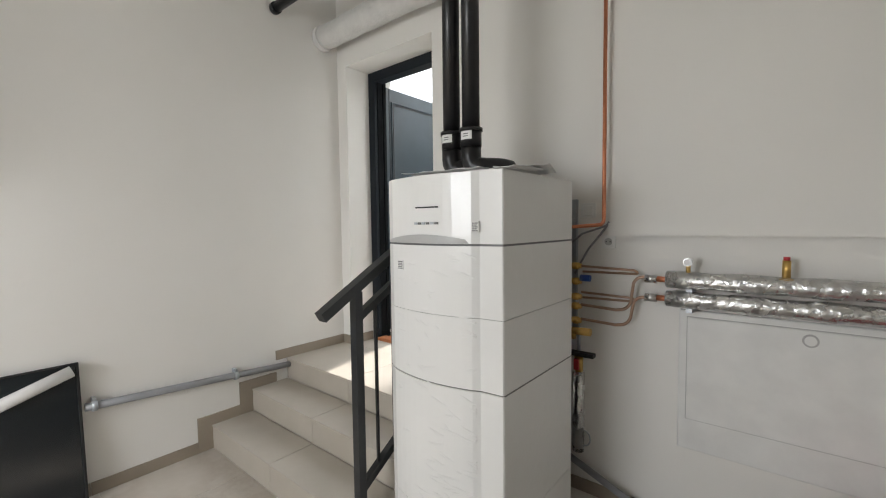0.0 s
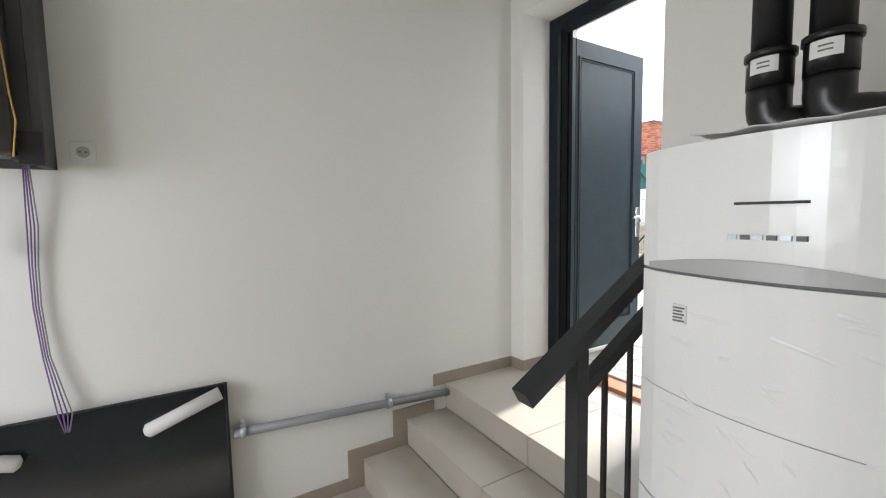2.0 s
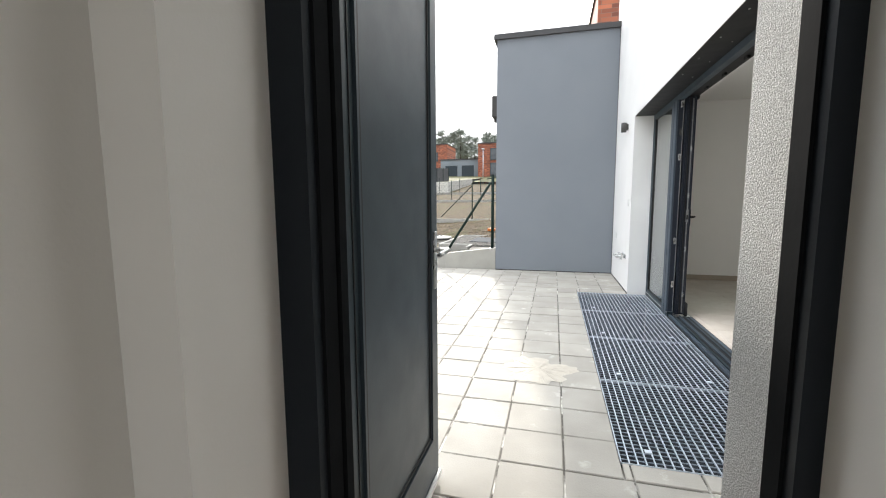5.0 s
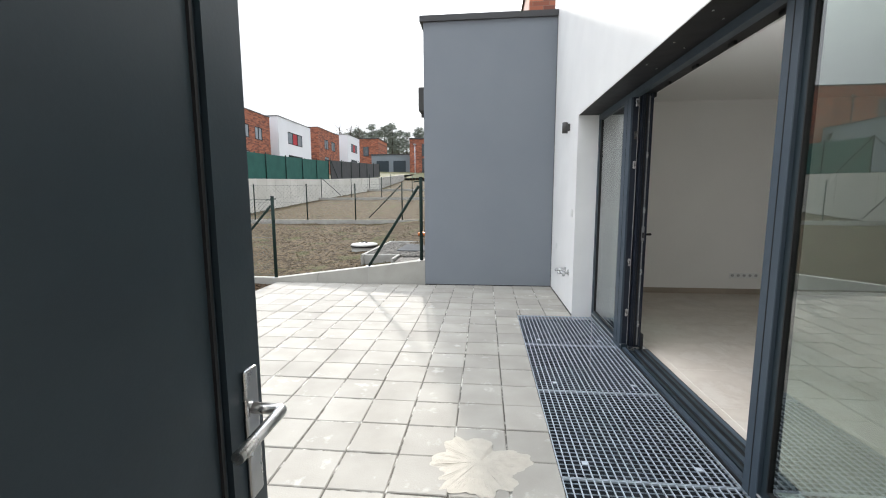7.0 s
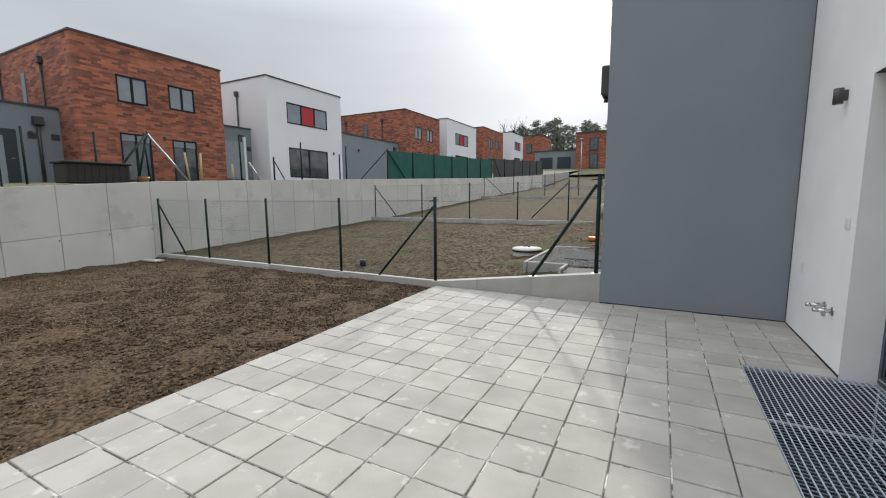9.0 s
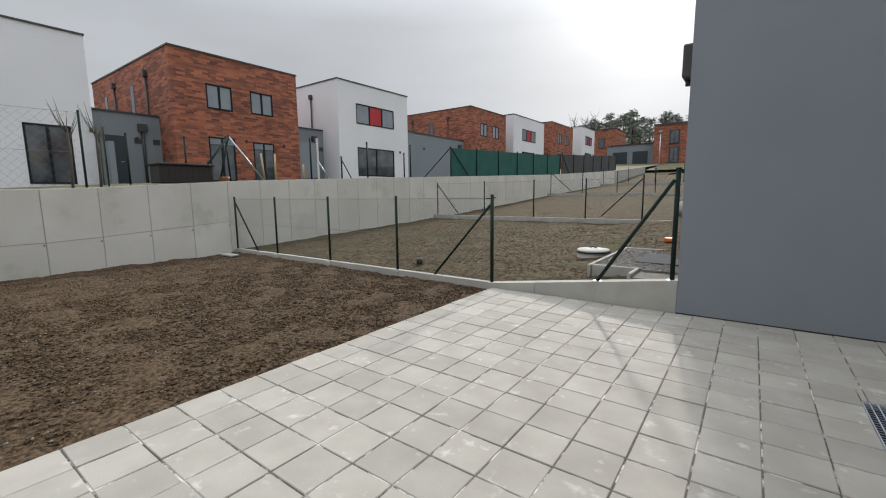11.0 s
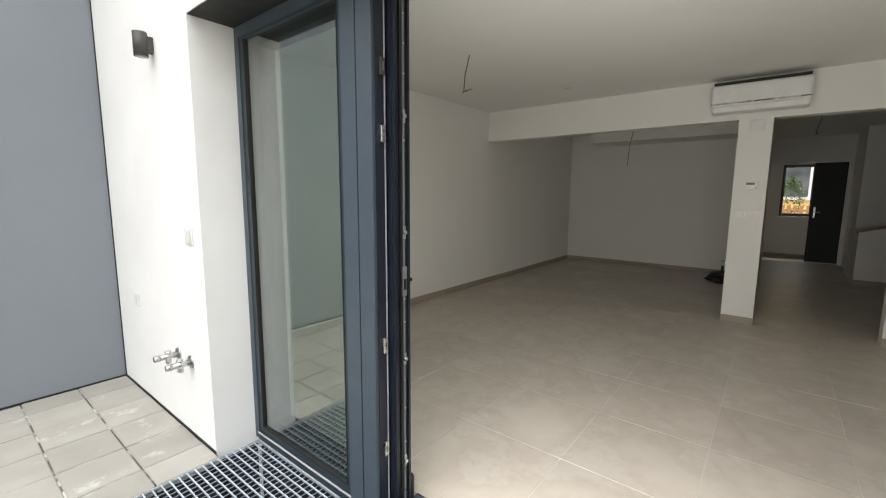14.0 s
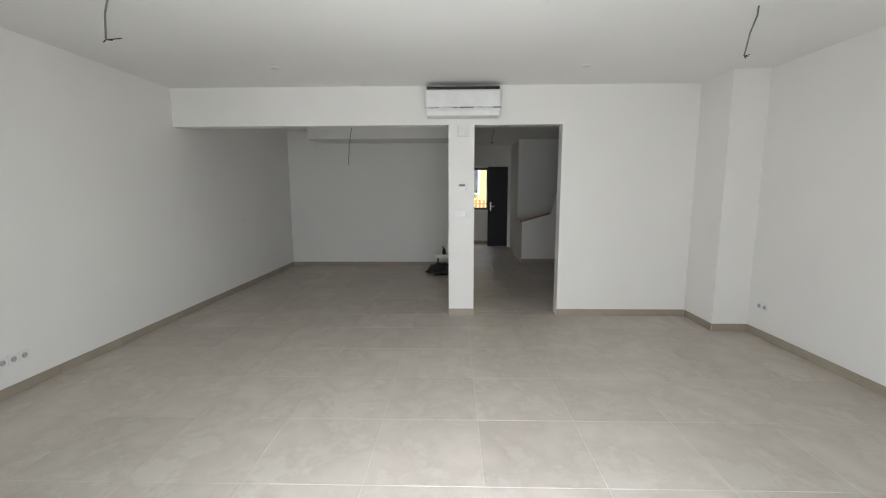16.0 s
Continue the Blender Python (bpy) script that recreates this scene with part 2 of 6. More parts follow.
GRIP = mat("grip_grey", (0.44, 0.44, 0.43), 0.4)
STEELTUBE = mat("dull_tube", (0.42, 0.30, 0.22), 0.45, 0.6, tint=(0.5, 0.28, 0.18), scale=10)
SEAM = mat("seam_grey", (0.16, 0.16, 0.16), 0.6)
WHITEPLASTIC = mat("white_plastic", (0.78, 0.78, 0.76), 0.35, scale=8, grain=60, bump=0.02)
PAPER = mat("paper_film", (0.74, 0.73, 0.71), 0.35, tint=(0.6, 0.6, 0.6), scale=30, grain=60, bump=0.3)
BLACKPIPE = mat("black_pipe", (0.010, 0.010, 0.011), 0.32, scale=14, grain=80, bump=0.04)
COPPER = mat("copper", (0.72, 0.28, 0.15), 0.38, 1.0, tint=(0.42, 0.17, 0.10), scale=14, grain=60, bump=0.1)
BRASS = mat("brass", (0.72, 0.48, 0.16), 0.35, 1.0, tint=(0.5, 0.32, 0.1), scale=30, grain=90, bump=0.1)
FOIL = mat("foil_wrap", (0.66, 0.66, 0.65), 0.27, 0.9, tint=(0.45, 0.45, 0.44), scale=14, grain=26, bump=0.9, depth=0.012)
GREYPVC = mat("grey_pvc", (0.26, 0.265, 0.275), 0.4, scale=9, grain=70, bump=0.04)
CABINET = mat("grey_cabinet", (0.055, 0.053, 0.05), 0.5, tint=(0.042, 0.04, 0.038), scale=5, grain=70, bump=0.15)
PANELBLACK = mat("glossy_black_panel", (0.010, 0.014, 0.017), 0.16, scale=2, grain=12, bump=0.02)
FOAM = mat("white_foam", (0.72, 0.71, 0.69), 0.6, tint=(0.62, 0.61, 0.6), scale=12, grain=80, bump=0.1)
VIOLET = mat("violet_cable", (0.20, 0.13, 0.30), 0.5)
RED = mat("red_paint", (0.45, 0.02, 0.03), 0.4)
ORANGE = mat("orange_plastic", (0.75, 0.20, 0.03), 0.5)
BLUE = mat("blue_knob", (0.02, 0.08, 0.35), 0.4)
SOIL = mat("dark_soil", (0.135, 0.092, 0.055), 0.98, tint=(0.032, 0.021, 0.013), scale=32, grain=90, bump=0.6, mottle=0.9, depth=0.012, spec=0.15)
DRYGROUND = mat("dry_ground", (0.135, 0.098, 0.056), 0.98, tint=(0.034, 0.025, 0.014), scale=11, grain=40, bump=0.9, mottle=0.95, depth=0.025, spec=0.15, stain=(0.070, 0.075, 0.028), stain_scale=1.6, stain_cut=0.54)
LAWN = mat("thin_lawn", (0.10, 0.105, 0.045), 0.98, tint=(0.14, 0.115, 0.07), scale=0.7, grain=20, bump=1.0, depth=0.03)
GRAVEL = mat("pale_gravel", (0.24, 0.225, 0.20), 0.95, tint=(0.13, 0.12, 0.11), scale=50, grain=90, bump=1.0, depth=0.02)
POST = mat("green_post", (0.012, 0.026, 0.022), 0.75, spec=0.2, scale=9, grain=80, bump=0.05)
WIRE = mat("fence_wire", (0.10, 0.12, 0.11), 0.5, 0.5)
GREENMESH = mat("green_screen", (0.011, 0.098, 0.080), 0.75, tint=(0.008, 0.07, 0.058), scale=2, grain=60, bump=0.3)
GREYMESH = mat("grey_screen", (0.055, 0.057, 0.060), 0.8, tint=(0.04, 0.04, 0.043), scale=2, grain=60, bump=0.3)
HOUSEWHITE = mat("house_render", (0.76, 0.76, 0.79), 0.9, tint=(0.69, 0.69, 0.72), scale=0.5, grain=20, bump=0.1)
HOUSEGREY = mat("house_grey_render", (0.22, 0.25, 0.275), 0.9, tint=(0.19, 0.22, 0.24), scale=0.5, grain=20, bump=0.1)
BRICKX = brick_mat("brick_cladding_side", (0.42, 0.135, 0.07), (0.13, 0.045, 0.032), (0.20, 0.12, 0.09), "X")
BRICKY = brick_mat("brick_cladding_front", (0.42, 0.135, 0.07), (0.13, 0.045, 0.032), (0.20, 0.12, 0.09), "Y")
ROOFEDGE = mat("roof_edge", (0.05, 0.05, 0.052), 0.5)
PANE = glass("window_glass", (0.93, 0.965, 0.955))
TRIPLEPANE = glass("triple_glazing", (0.80, 0.88, 0.84), gain=3.0, steep_at=2.4)
DARKPANE = mat("dark_pane", (0.03, 0.036, 0.042), 0.05, tint=(0.09, 0.10, 0.11), scale=1.4, bump=0, mottle=0.9, spec=1.0)
# pale base paints the sky's reflection into the upper panes
LIGHTPANE = mat("pane_with_sky_tone", (0.27, 0.30, 0.33), 0.08, tint=(0.18, 0.21, 0.24), scale=1, grain=4, bump=0)
YELLOW = mat("yellow_render", (0.68, 0.50, 0.20), 0.9, scale=1, grain=30)
WOOD = mat("wood", (0.30, 0.14, 0.06), 0.5, tint=(0.20, 0.09, 0.04), scale=10, grain=60, bump=0.15)
BARK = mat("bark", (0.10, 0.085, 0.07), 0.95, scale=12, grain=60, bump=0.6)
# distance haze is painted into this pale needle colour
HAZENEEDLES = mat("hazed_pine_needles", (0.32, 0.34, 0.30), 0.9, tint=(0.22, 0.245, 0.21), scale=1.5, grain=8, bump=0.3)
FOLIAGE = mat("shrub_leaves", (0.06, 0.12, 0.03), 0.8, tint=(0.03, 0.07, 0.02), scale=8, grain=40, bump=0.3)
WICKER = mat("dark_wicker", (0.022, 0.018, 0.016), 0.7, scale=20, grain=90, bump=0.6)


# ---- building helpers ----
def box(bm, lo, hi, m=None):
    x0, y0, z0 = lo
    x1, y1, z1 = hi
    v = [bm.verts.new(p) for p in ((x0, y0, z0), (x1, y0, z0), (x1, y1, z0), (x0, y1, z0), (x0, y0, z1), (x1, y0, z1), (x1, y1, z1), (x0, y1, z1))]
    if m is not None:
        for q in v:
            q.co = m @ q.co
    for f in ((3, 2, 1, 0), (4, 5, 6, 7), (0, 1, 5, 4), (1, 2, 6, 5), (2, 3, 7, 6), (3, 0, 4, 7)):
        bm.faces.new([v[i] for i in f])
    return v


def boxes(*pairs):
    bm = bmesh.new()
    for lo, hi in pairs:
        box(bm, lo, hi)
    return bm


def bbox(lo, hi, r=0.004, seg=2):
    """A box with rounded edges."""
    bm = boxes((lo, hi))
    bmesh.ops.bevel(bm, geom=bm.edges[:], offset=r, segments=seg, affect="EDGES", profile=0.5)
    return bm


def tube(points, r, sides=12, closed_ends=True):
    """A round bar along a line of points, with mitred bends."""
    bm = bmesh.new()
    pts = [Vector(p) for p in points]
    rings = []
    prev = None
    for i, p in enumerate(pts):
        a = (pts[i] - pts[i - 1]).normalized() if i else (pts[1] - pts[0]).normalized()
        b = (pts[i + 1] - pts[i]).normalized() if i < len(pts) - 1 else a
        d = (a + b).normalized()
        if prev is None:
            up = Vector((0, 0, 1)) if abs(d.z) < 0.9 else Vector((1, 0, 0))
            s = d.cross(up).normalized()
        else:
            s = (prev - d * prev.dot(d)).normalized()
        prev = s
        t = d.cross(s)
        rr = r[i] if isinstance(r, (list, tuple)) else r
        rings.append([bm.verts.new(p + (s * math.cos(k * 2 * math.pi / sides) + t * math.sin(k * 2 * math.pi / sides)) * rr) for k in range(sides)])
    for u, w in zip(rings, rings[1:]):
        for k in range(sides):
            f = bm.faces.new((u[k], u[(k + 1) % sides], w[(k + 1) % sides], w[k]))
            f.smooth = True
    if closed_ends:
        bm.faces.new(rings[0][::-1])
        bm.faces.new(rings[-1])
    bmesh.ops.recalc_face_normals(bm, faces=bm.faces[:])
    return bm


def bend(a, b, c, r=0.05, n=5):
    """Points that round the corner at b."""
    a, b, c = Vector(a), Vector(b), Vector(c)
    p, q = b + (a - b).normalized() * r, b + (c - b).normalized() * r
    return [p.lerp(b, t).lerp(b.lerp(q, t), t) for t in [k / n for k in range(n + 1)]]


def bar(a, b, w, h):
    """A square bar from a to b, upright in section."""
    a, b = Vector(a), Vector(b)
    d = b - a
    m = Matrix.Translation(a) @ d.to_track_quat("X", "Z").to_matrix().to_4x4()
    bm = bmesh.new()
    box(bm, (0, -w / 2, -h / 2), (d.length, w / 2, h / 2), m)
    return bm


def prism(poly, lo, hi, axis="z"):
    """A plan outline pushed along an axis."""
    bm = bmesh.new()

    def at(u, v, w):
        return {"z": (u, v, w), "y": (u, w, v), "x": (w, u, v)}[axis]
    a = [bm.verts.new(at(u, v, lo)) for u, v in poly]
    b = [bm.verts.new(at(u, v, hi)) for u, v in poly]
    n = len(poly)
    for i in range(n):
        bm.faces.new((a[i], a[(i + 1) % n], b[(i + 1) % n], b[i]))
    bm.faces.new(a[::-1])
    bm.faces.new(b)
    bmesh.ops.recalc_face_normals(bm, faces=bm.faces[:])
    return bm


def mesh_of(name, bm, material):
    me = bpy.data.meshes.new(name)
    bm.to_mesh(me)
    bm.free()
    for m in (material if isinstance(material, (list, tuple)) else [material]):
        me.materials.append(m)
    return me


def part(name, bm, material, parent=None, label="", kind=""):
    ob = new(name, mesh_of(name, bm, material))
    ob.parent = parent
    return tagged(ob, label, kind=kind)


def thing(name, label, category, group="", kind="", at=(0, 0, 0)):
    """An empty that carries a thing's parts; the parts' meshes are built in world metres when it stands at the origin."""
    ob = new(name)
    ob.location = at
    ob.empty_display_size = 0.05
    return tagged(ob, label, category, group, kind)


def solid(name, bm, material, label, category, group="", kind=""):
    return tagged(part(name, bm, material), label, category, group, kind)


def setting(name, bm, material, label, category):
    return tagged(part(name, bm, material), label, category, kind="structure")


def pieces(parent, name, material, cells, thick, top, gap, lift=0.0):
    """Flat pieces as objects of their own; alike pieces share a mesh. cells: x0, y0, x1, y1."""
    cache = {}
    for x0, y0, x1, y1 in cells:
        w, d = round(x1 - x0 - gap, 3), round(y1 - y0 - gap, 3)
        if w < 0.02 or d < 0.02:
            continue
        if (w, d) not in cache:
            bm = bmesh.new()
            b = min(0.004, thick / 3)
            lo = [bm.verts.new((sx * w / 2, sy * d / 2, -thick)) for sx, sy in ((-1, -1), (1, -1), (1, 1), (-1, 1))]
            mi = [bm.verts.new((sx * w / 2, sy * d / 2, -b)) for sx, sy in ((-1, -1), (1, -1), (1, 1), (-1, 1))]
            hi = [bm.verts.new((sx * (w / 2 - b), sy * (d / 2 - b), 0)) for sx, sy in ((-1, -1), (1, -1), (1, 1), (-1, 1))]
            for u, v in ((lo, mi), (mi, hi)):
                for k in range(4):
                    bm.faces.new((u[k], u[(k + 1) % 4], v[(k + 1) % 4], v[k]))
            bm.faces.new(hi)
            cache[w, d] = mesh_of(name, bm, material)
        ob = new(name, cache[w, d])
        ob.location = ((x0 + x1) / 2, (y0 + y1) / 2, top + random.uniform(-lift, lift))
        ob.rotation_euler = (random.uniform(-lift, lift) * 0.7, random.uniform(-lift, lift) * 0.7, random.uniform(-lift, lift))
        ob.parent = parent


def grid_cells(x0, y0, x1, y1, step, ox=0.0, oy=0.0, holes=(), step_y=0.0):
    """Cells of a square grid cut to a rectangle; cells are trimmed at holes that cover their far side."""
    out = []
    sy = step_y or step
    i = math.floor((x0 - ox) / step)
    while ox + i * step < x1 - 1e-4:
        j = math.floor((y0 - oy) / sy)
        while oy + j * sy < y1 - 1e-4:
            a, b = max(x0, ox + i * step), max(y0, oy + j * sy)
            c, d = min(x1, ox + (i + 1) * step), min(y1, oy + (j + 1) * sy)
            out.append((a, b, c, d))
            j += 1
        i += 1
    for h in holes:
        nxt = []
        for a, b, c, d in out:
            if c <= h[0] or a >= h[2] or d <= h[1] or b >= h[3]:
                nxt.append((a, b, c, d))
                continue
            if a < h[0]:
                nxt.append((a, b, h[0], d))
                if d > h[3]:
                    nxt.append((h[0], h[3], c, d))
                if b < h[1]:
                    nxt.append((h[0], b, c, h[1]))
            elif c > h[2]:
                nxt.append((h[2], b, c, d))
            elif b < h[1]:
                nxt.append((a, b, c, h[1]))
            elif d > h[3]:
                nxt.append((a, h[3], c, d))
        out = nxt
    return out


# ---- the boiler room ----
FLOOR_T = -0.493
RISE = 0.157
W_X, N_Y = -3.165, 3.54          # inner faces of the west and north walls
OUT_Y = 4.03                     # outer face of the north wall
DX0, DX1, DTOP = -3.049, -2.13, 2.26   # door opening
setting("wall_west", boxes(((-3.48, -1.7, -0.6), (W_X, OUT_Y, 3.6))), PLASTER, "smooth white plastered boiler room side wall", "wall")
setting("wall_north", boxes(((W_X, N_Y, -0.6), (DX0, OUT_Y, 3.6)), ((DX0, N_Y, DTOP), (DX1, OUT_Y, 3.6)), ((DX0, N_Y, -0.6), (DX1, OUT_Y, -0.03)),
                            ((DX1, N_Y, -0.6), (-1.6, OUT_Y, 3.6)), ((-1.6, N_Y, -0.6), (-1.15, 3.79, 3.6)), ((-1.15, N_Y, -0.6), (1.4, 3.79, 3.6))),
        PLASTER, "white plastered wall with the outer door opening", "wall")
setting("wall_east", boxes(((1.2, -1.7, -0.6), (1.4, N_Y, 3.6))), PLASTER, "plain white plastered wall", "wall")
# unseen wall; its opening is assumed for the added south lamp
setting("wall_south", boxes(((W_X, -1.7, -0.6), (-2.6, -1.45, 3.6)), ((-1.0, -1.7, -0.6), (1.2, -1.45, 3.6)), ((-2.6, -1.7, -0.6), (-1.0, -1.45, 0.7)), ((-2.6, -1.7, 1.9), (-1.0, -1.45, 3.6))), PLASTER, "plain white plastered wall with an assumed window opening", "wall")
setting("ceiling", boxes(((W_X, -1.45, 2.85), (1.2, N_Y, 3.0))), CEILING, "plain white boiler room ceiling", "ceiling")
floor_t = setting("floor", boxes(((W_X, -1.45, -0.6), (1.2, N_Y, FLOOR_T - 0.0015))), GROUT, "beige tiled boiler room floor", "floor")
ramp_wall = setting("wall_door_outside", boxes(((DX1, OUT_Y, -0.3), (-1.6, OUT_Y + 0.004, 3.6)), ((DX1 - 0.028, 3.874, -0.01), (DX1, OUT_Y + 0.004, DTOP))),
                    ROUGHCAST, "coarse white roughcast beside the outer door", "wall")


def skirting(name, runs, z0, height=0.07, t=0.009, label="beige tile skirting along the wall"):
    """Skirting of single tiles. runs: x0, y0, x1, y1, and the side on which it stands off the wall."""
    ob = thing(name, label, "skirting", kind="structure")
    for x0, y0, x1, y1, nx, ny in runs:
        n = max(1, round(math.hypot(x1 - x0, y1 - y0) / 0.6))
        for k in range(n):
            a, b = k / n, (k + 1) / n
            g = 0.0012 / max(0.05, math.hypot(x1 - x0, y1 - y0))
            xa, ya, xb, yb = x0 + (x1 - x0) * (a + g), y0 + (y1 - y0) * (a + g), x0 + (x1 - x0) * (b - g), y0 + (y1 - y0) * (b - g)
            lo = (min(xa, xb, xa + nx * t, xb + nx * t), min(ya, yb, ya + ny * t, yb + ny * t), z0)
            hi = (max(xa, xb, xa + nx * t, xb + nx * t), max(ya, yb, ya + ny * t, yb + ny * t), z0 + height)
            part("skirting_tile", boxes((lo, hi)), SKIRT, ob)
    return ob


# the three steps, clad in beige tiles
STEP_Y = (2.461, 2.735, 3.007)
STAIR_X1 = -1.66
stairs = thing("stairs", "three steps clad in beige stone-look tiles", "stairs", kind="structure")
for k, y in enumerate(STEP_Y):
    z = FLOOR_T + RISE * (k + 1)
    y1 = STEP_Y[k + 1] if k < 2 else N_Y
    part("step_core", boxes(((W_X, y + 0.012, FLOOR_T - 0.005), (STAIR_X1, y1 + 0.012 if k < 2 else N_Y, z - 0.012))), GROUT, stairs)
    for xa, xb in ((W_X, -2.42), (-2.42, STAIR_X1)):
        part("riser_tile", bbox((xa + 0.001, y, z - RISE + 0.001), (xb - 0.001, y + 0.012, z - 0.013), 0.002, 1), STEPTILE, stairs)
        part("tread_tile", bbox((xa + 0.001, y - 0.004, z - 0.012), (xb - 0.001, (y1 - 0.001) if k < 2 else N_Y, z), 0.003, 1), STEPTILE, stairs)
part("sill_tile", bbox((DX0, N_Y, -0.034), (DX1, 3.75, -0.022), 0.002, 1), STEPTILE, stairs)
LAND = FLOOR_T + 3 * RISE
skirting("baseboard", [(W_X, 1.83, W_X, STEP_Y[0] - 0.09, 1, 0), (W_X, -1.45, W_X, 1.83, 1, 0)], FLOOR_T)
skirting("baseboard", [(W_X, STEP_Y[2] - 0.09, W_X, N_Y, 1, 0), (W_X + 0.01, N_Y, DX0, N_Y, 0, -1), (DX0, N_Y - 0.01, DX0, 3.76, 1, 0), (DX1, N_Y, STAIR_X1, N_Y, 0, -1)], LAND)
skirting("baseboard", [(STAIR_X1, N_Y, 1.2, N_Y, 0, -1)], FLOOR_T)
stepped = thing("baseboard", "stepped beige skirting tiles beside the steps", "skirting", kind="structure")
for k, y in enumerate(STEP_Y[:2]):
    z = FLOOR_T + RISE * (k + 1)
    part("skirting_tile", boxes(((W_X, y - 0.09, z - RISE), (W_X + 0.009, STEP_Y[k + 1] - 0.09, z + 0.07))), SKIRT, stepped)

# the outer door: frame, threshold and the leaf standing open
FY0, FY1 = 3.77, 3.86
door = thing("door_1", "dark anthracite outer door standing open outwards", "door", kind="structure")
frm = part("door_frame", boxes(((DX0, FY0, LAND), (DX0 + 0.075, FY1, DTOP)), ((DX1 - 0.034, FY0, LAND), (DX1, FY1, DTOP)), ((DX0 + 0.075, FY0, DTOP - 0.08), (DX1 - 0.034, FY1, DTOP))), DOORFRAME, door)
part("gasket", boxes(((DX0 + 0.075, FY0 + 0.028, 0.01), (DX0 + 0.083, FY1 - 0.01, DTOP - 0.08)), ((DX1 - 0.040, FY0 + 0.028, 0.01), (DX1 - 0.034, FY1 - 0.01, DTOP - 0.08))), RUBBER, frm)
part("rebate", boxes(((DX0 + 0.02, FY1, LAND), (DX0 + 0.088, FY1 + 0.03, DTOP - 0.03)), ((DX1 - 0.03, FY1, LAND), (DX1, FY1 + 0.012, DTOP))), RUBBER, frm)
part("threshold", bbox((DX0 + 0.02, 3.755, LAND - 0.01), (DX1 - 0.02, 3.85, LAND + 0.022), 0.004), WOODSILL, door, "reddish wooden threshold strip")
part("threshold_lip", bbox((DX0 + 0.02, 3.852, LAND - 0.01), (DX1 - 0.02, 3.90, LAND + 0.012), 0.003), WOODSILL, door)
LX0, LX1, LY0, LY1, LZ0, LZ1 = -3.035, -2.972, 3.875, 4.66, 0.035, 2.165
leaf = part("door_leaf", bbox((LX0, LY0, LZ0), (LX1, LY1, LZ1), 0.003, 1), ANTHRACITE, door)


def panel_frame(x, y0, z0, y1, z1, w, d):
    """A moulding round a panel on a face that looks along x."""
    bm = bmesh.new()
    for a, b in (((y0, z0), (y1, z0 + w)), ((y0, z1 - w), (y1, z1)), ((y0, z0 + w), (y0 + w, z1 - w)), ((y1 - w, z0 + w), (y1, z1 - w))):
        box(bm, (min(x, x + d), a[0], a[1]), (max(x, x + d), b[0], b[1]))
    return bm


for side, s in ((LX1, 1), (LX0, -1)):
    part("moulding", panel_frame(side, LY0 + 0.085, LZ0 + 0.19, LY1 - 0.10, LZ1 - 0.11, 0.010, 0.010 * s), ANTHRACITE, leaf)
    part("moulding", panel_frame(side, LY0 + 0.105, LZ0 + 0.21, LY1 - 0.12, LZ1 - 0.13, 0.006, 0.005 * s), BLACK, leaf)
    part("edge_strip", boxes(((min(side, side + 0.003 * s), LY0 + 0.06, LZ0), (max(side, side + 0.003 * s), LY0 + 0.064, LZ1))), BLACK, leaf)
part("drip_strip", bbox((LX1, LY0 + 0.01, LZ0 - 0.012), (LX1 + 0.014, LY1, LZ0 + 0.012), 0.003, 1), WHITEPLASTIC, leaf, "pale metal strip along the foot of the door")
for s, x in ((1, LX1), (-1, LX0)):
    hy = LY1 - 0.042
    plate = part("handle_plate", bbox((min(x, x + 0.008 * s), hy - 0.018, 0.83), (max(x, x + 0.008 * s), hy + 0.018, 1.055), 0.0039), CHROME, leaf, "brushed steel handle plate")
    part("lever", tube([(x + 0.008 * s, hy, 0.985), (x + 0.05 * s, hy, 0.985)] + bend((x + 0.05 * s, hy, 0.985), (x + 0.058 * s, hy, 0.985), (x + 0.058 * s, hy - 0.12, 0.98), 0.008) + [(x + 0.056 * s, hy - 0.125, 0.98)], 0.0095, 10), CHROME, plate)
for z in (0.25, 1.1, 1.95):
    part("hinge", tube([(LX1 - 0.01, FY1 + 0.013, z - 0.05), (LX1 - 0.01, FY1 + 0.013, z + 0.05)], 0.009, 8), BLACK, door)

# steel railing beside the steps
RX = -1.72
rail = thing("railing", "dark grey square-bar steel stair railing with thin balusters", "railing")
part("handrail", bar((RX, 2.345, 0.59), (RX, 2.872, 0.895), 0.05, 0.042), RAILSTEEL, rail)
part("handrail", bar((RX, 2.862, 0.898), (RX, N_Y, 0.898), 0.05, 0.042), RAILSTEEL, rail)
part("lower_rail", bar((RX, 2.53, 0.555), (RX, 2.88, 0.758), 0.034, 0.034), RAILSTEEL, rail)
part("lower_rail", bar((RX, 2.872, 0.758), (RX, N_Y, 0.758), 0.034, 0.034), RAILSTEEL, rail)
part("bottom_rail", bar((RX, 2.53, -0.235), (RX, 2.98, 0.055), 0.034, 0.034), RAILSTEEL, rail)
part("bottom_rail", bar((RX, 2.972, 0.06), (RX, N_Y, 0.06), 0.034, 0.034), RAILSTEEL, rail)
part("post", boxes(((RX - 0.02, 2.51, FLOOR_T + RISE - 0.16), (RX + 0.02, 2.55, 0.675))), RAILSTEEL, rail)
part("post", boxes(((RX - 0.02, 3.49, LAND), (RX + 0.02, 3.53, 0.89))), RAILSTEEL, rail)
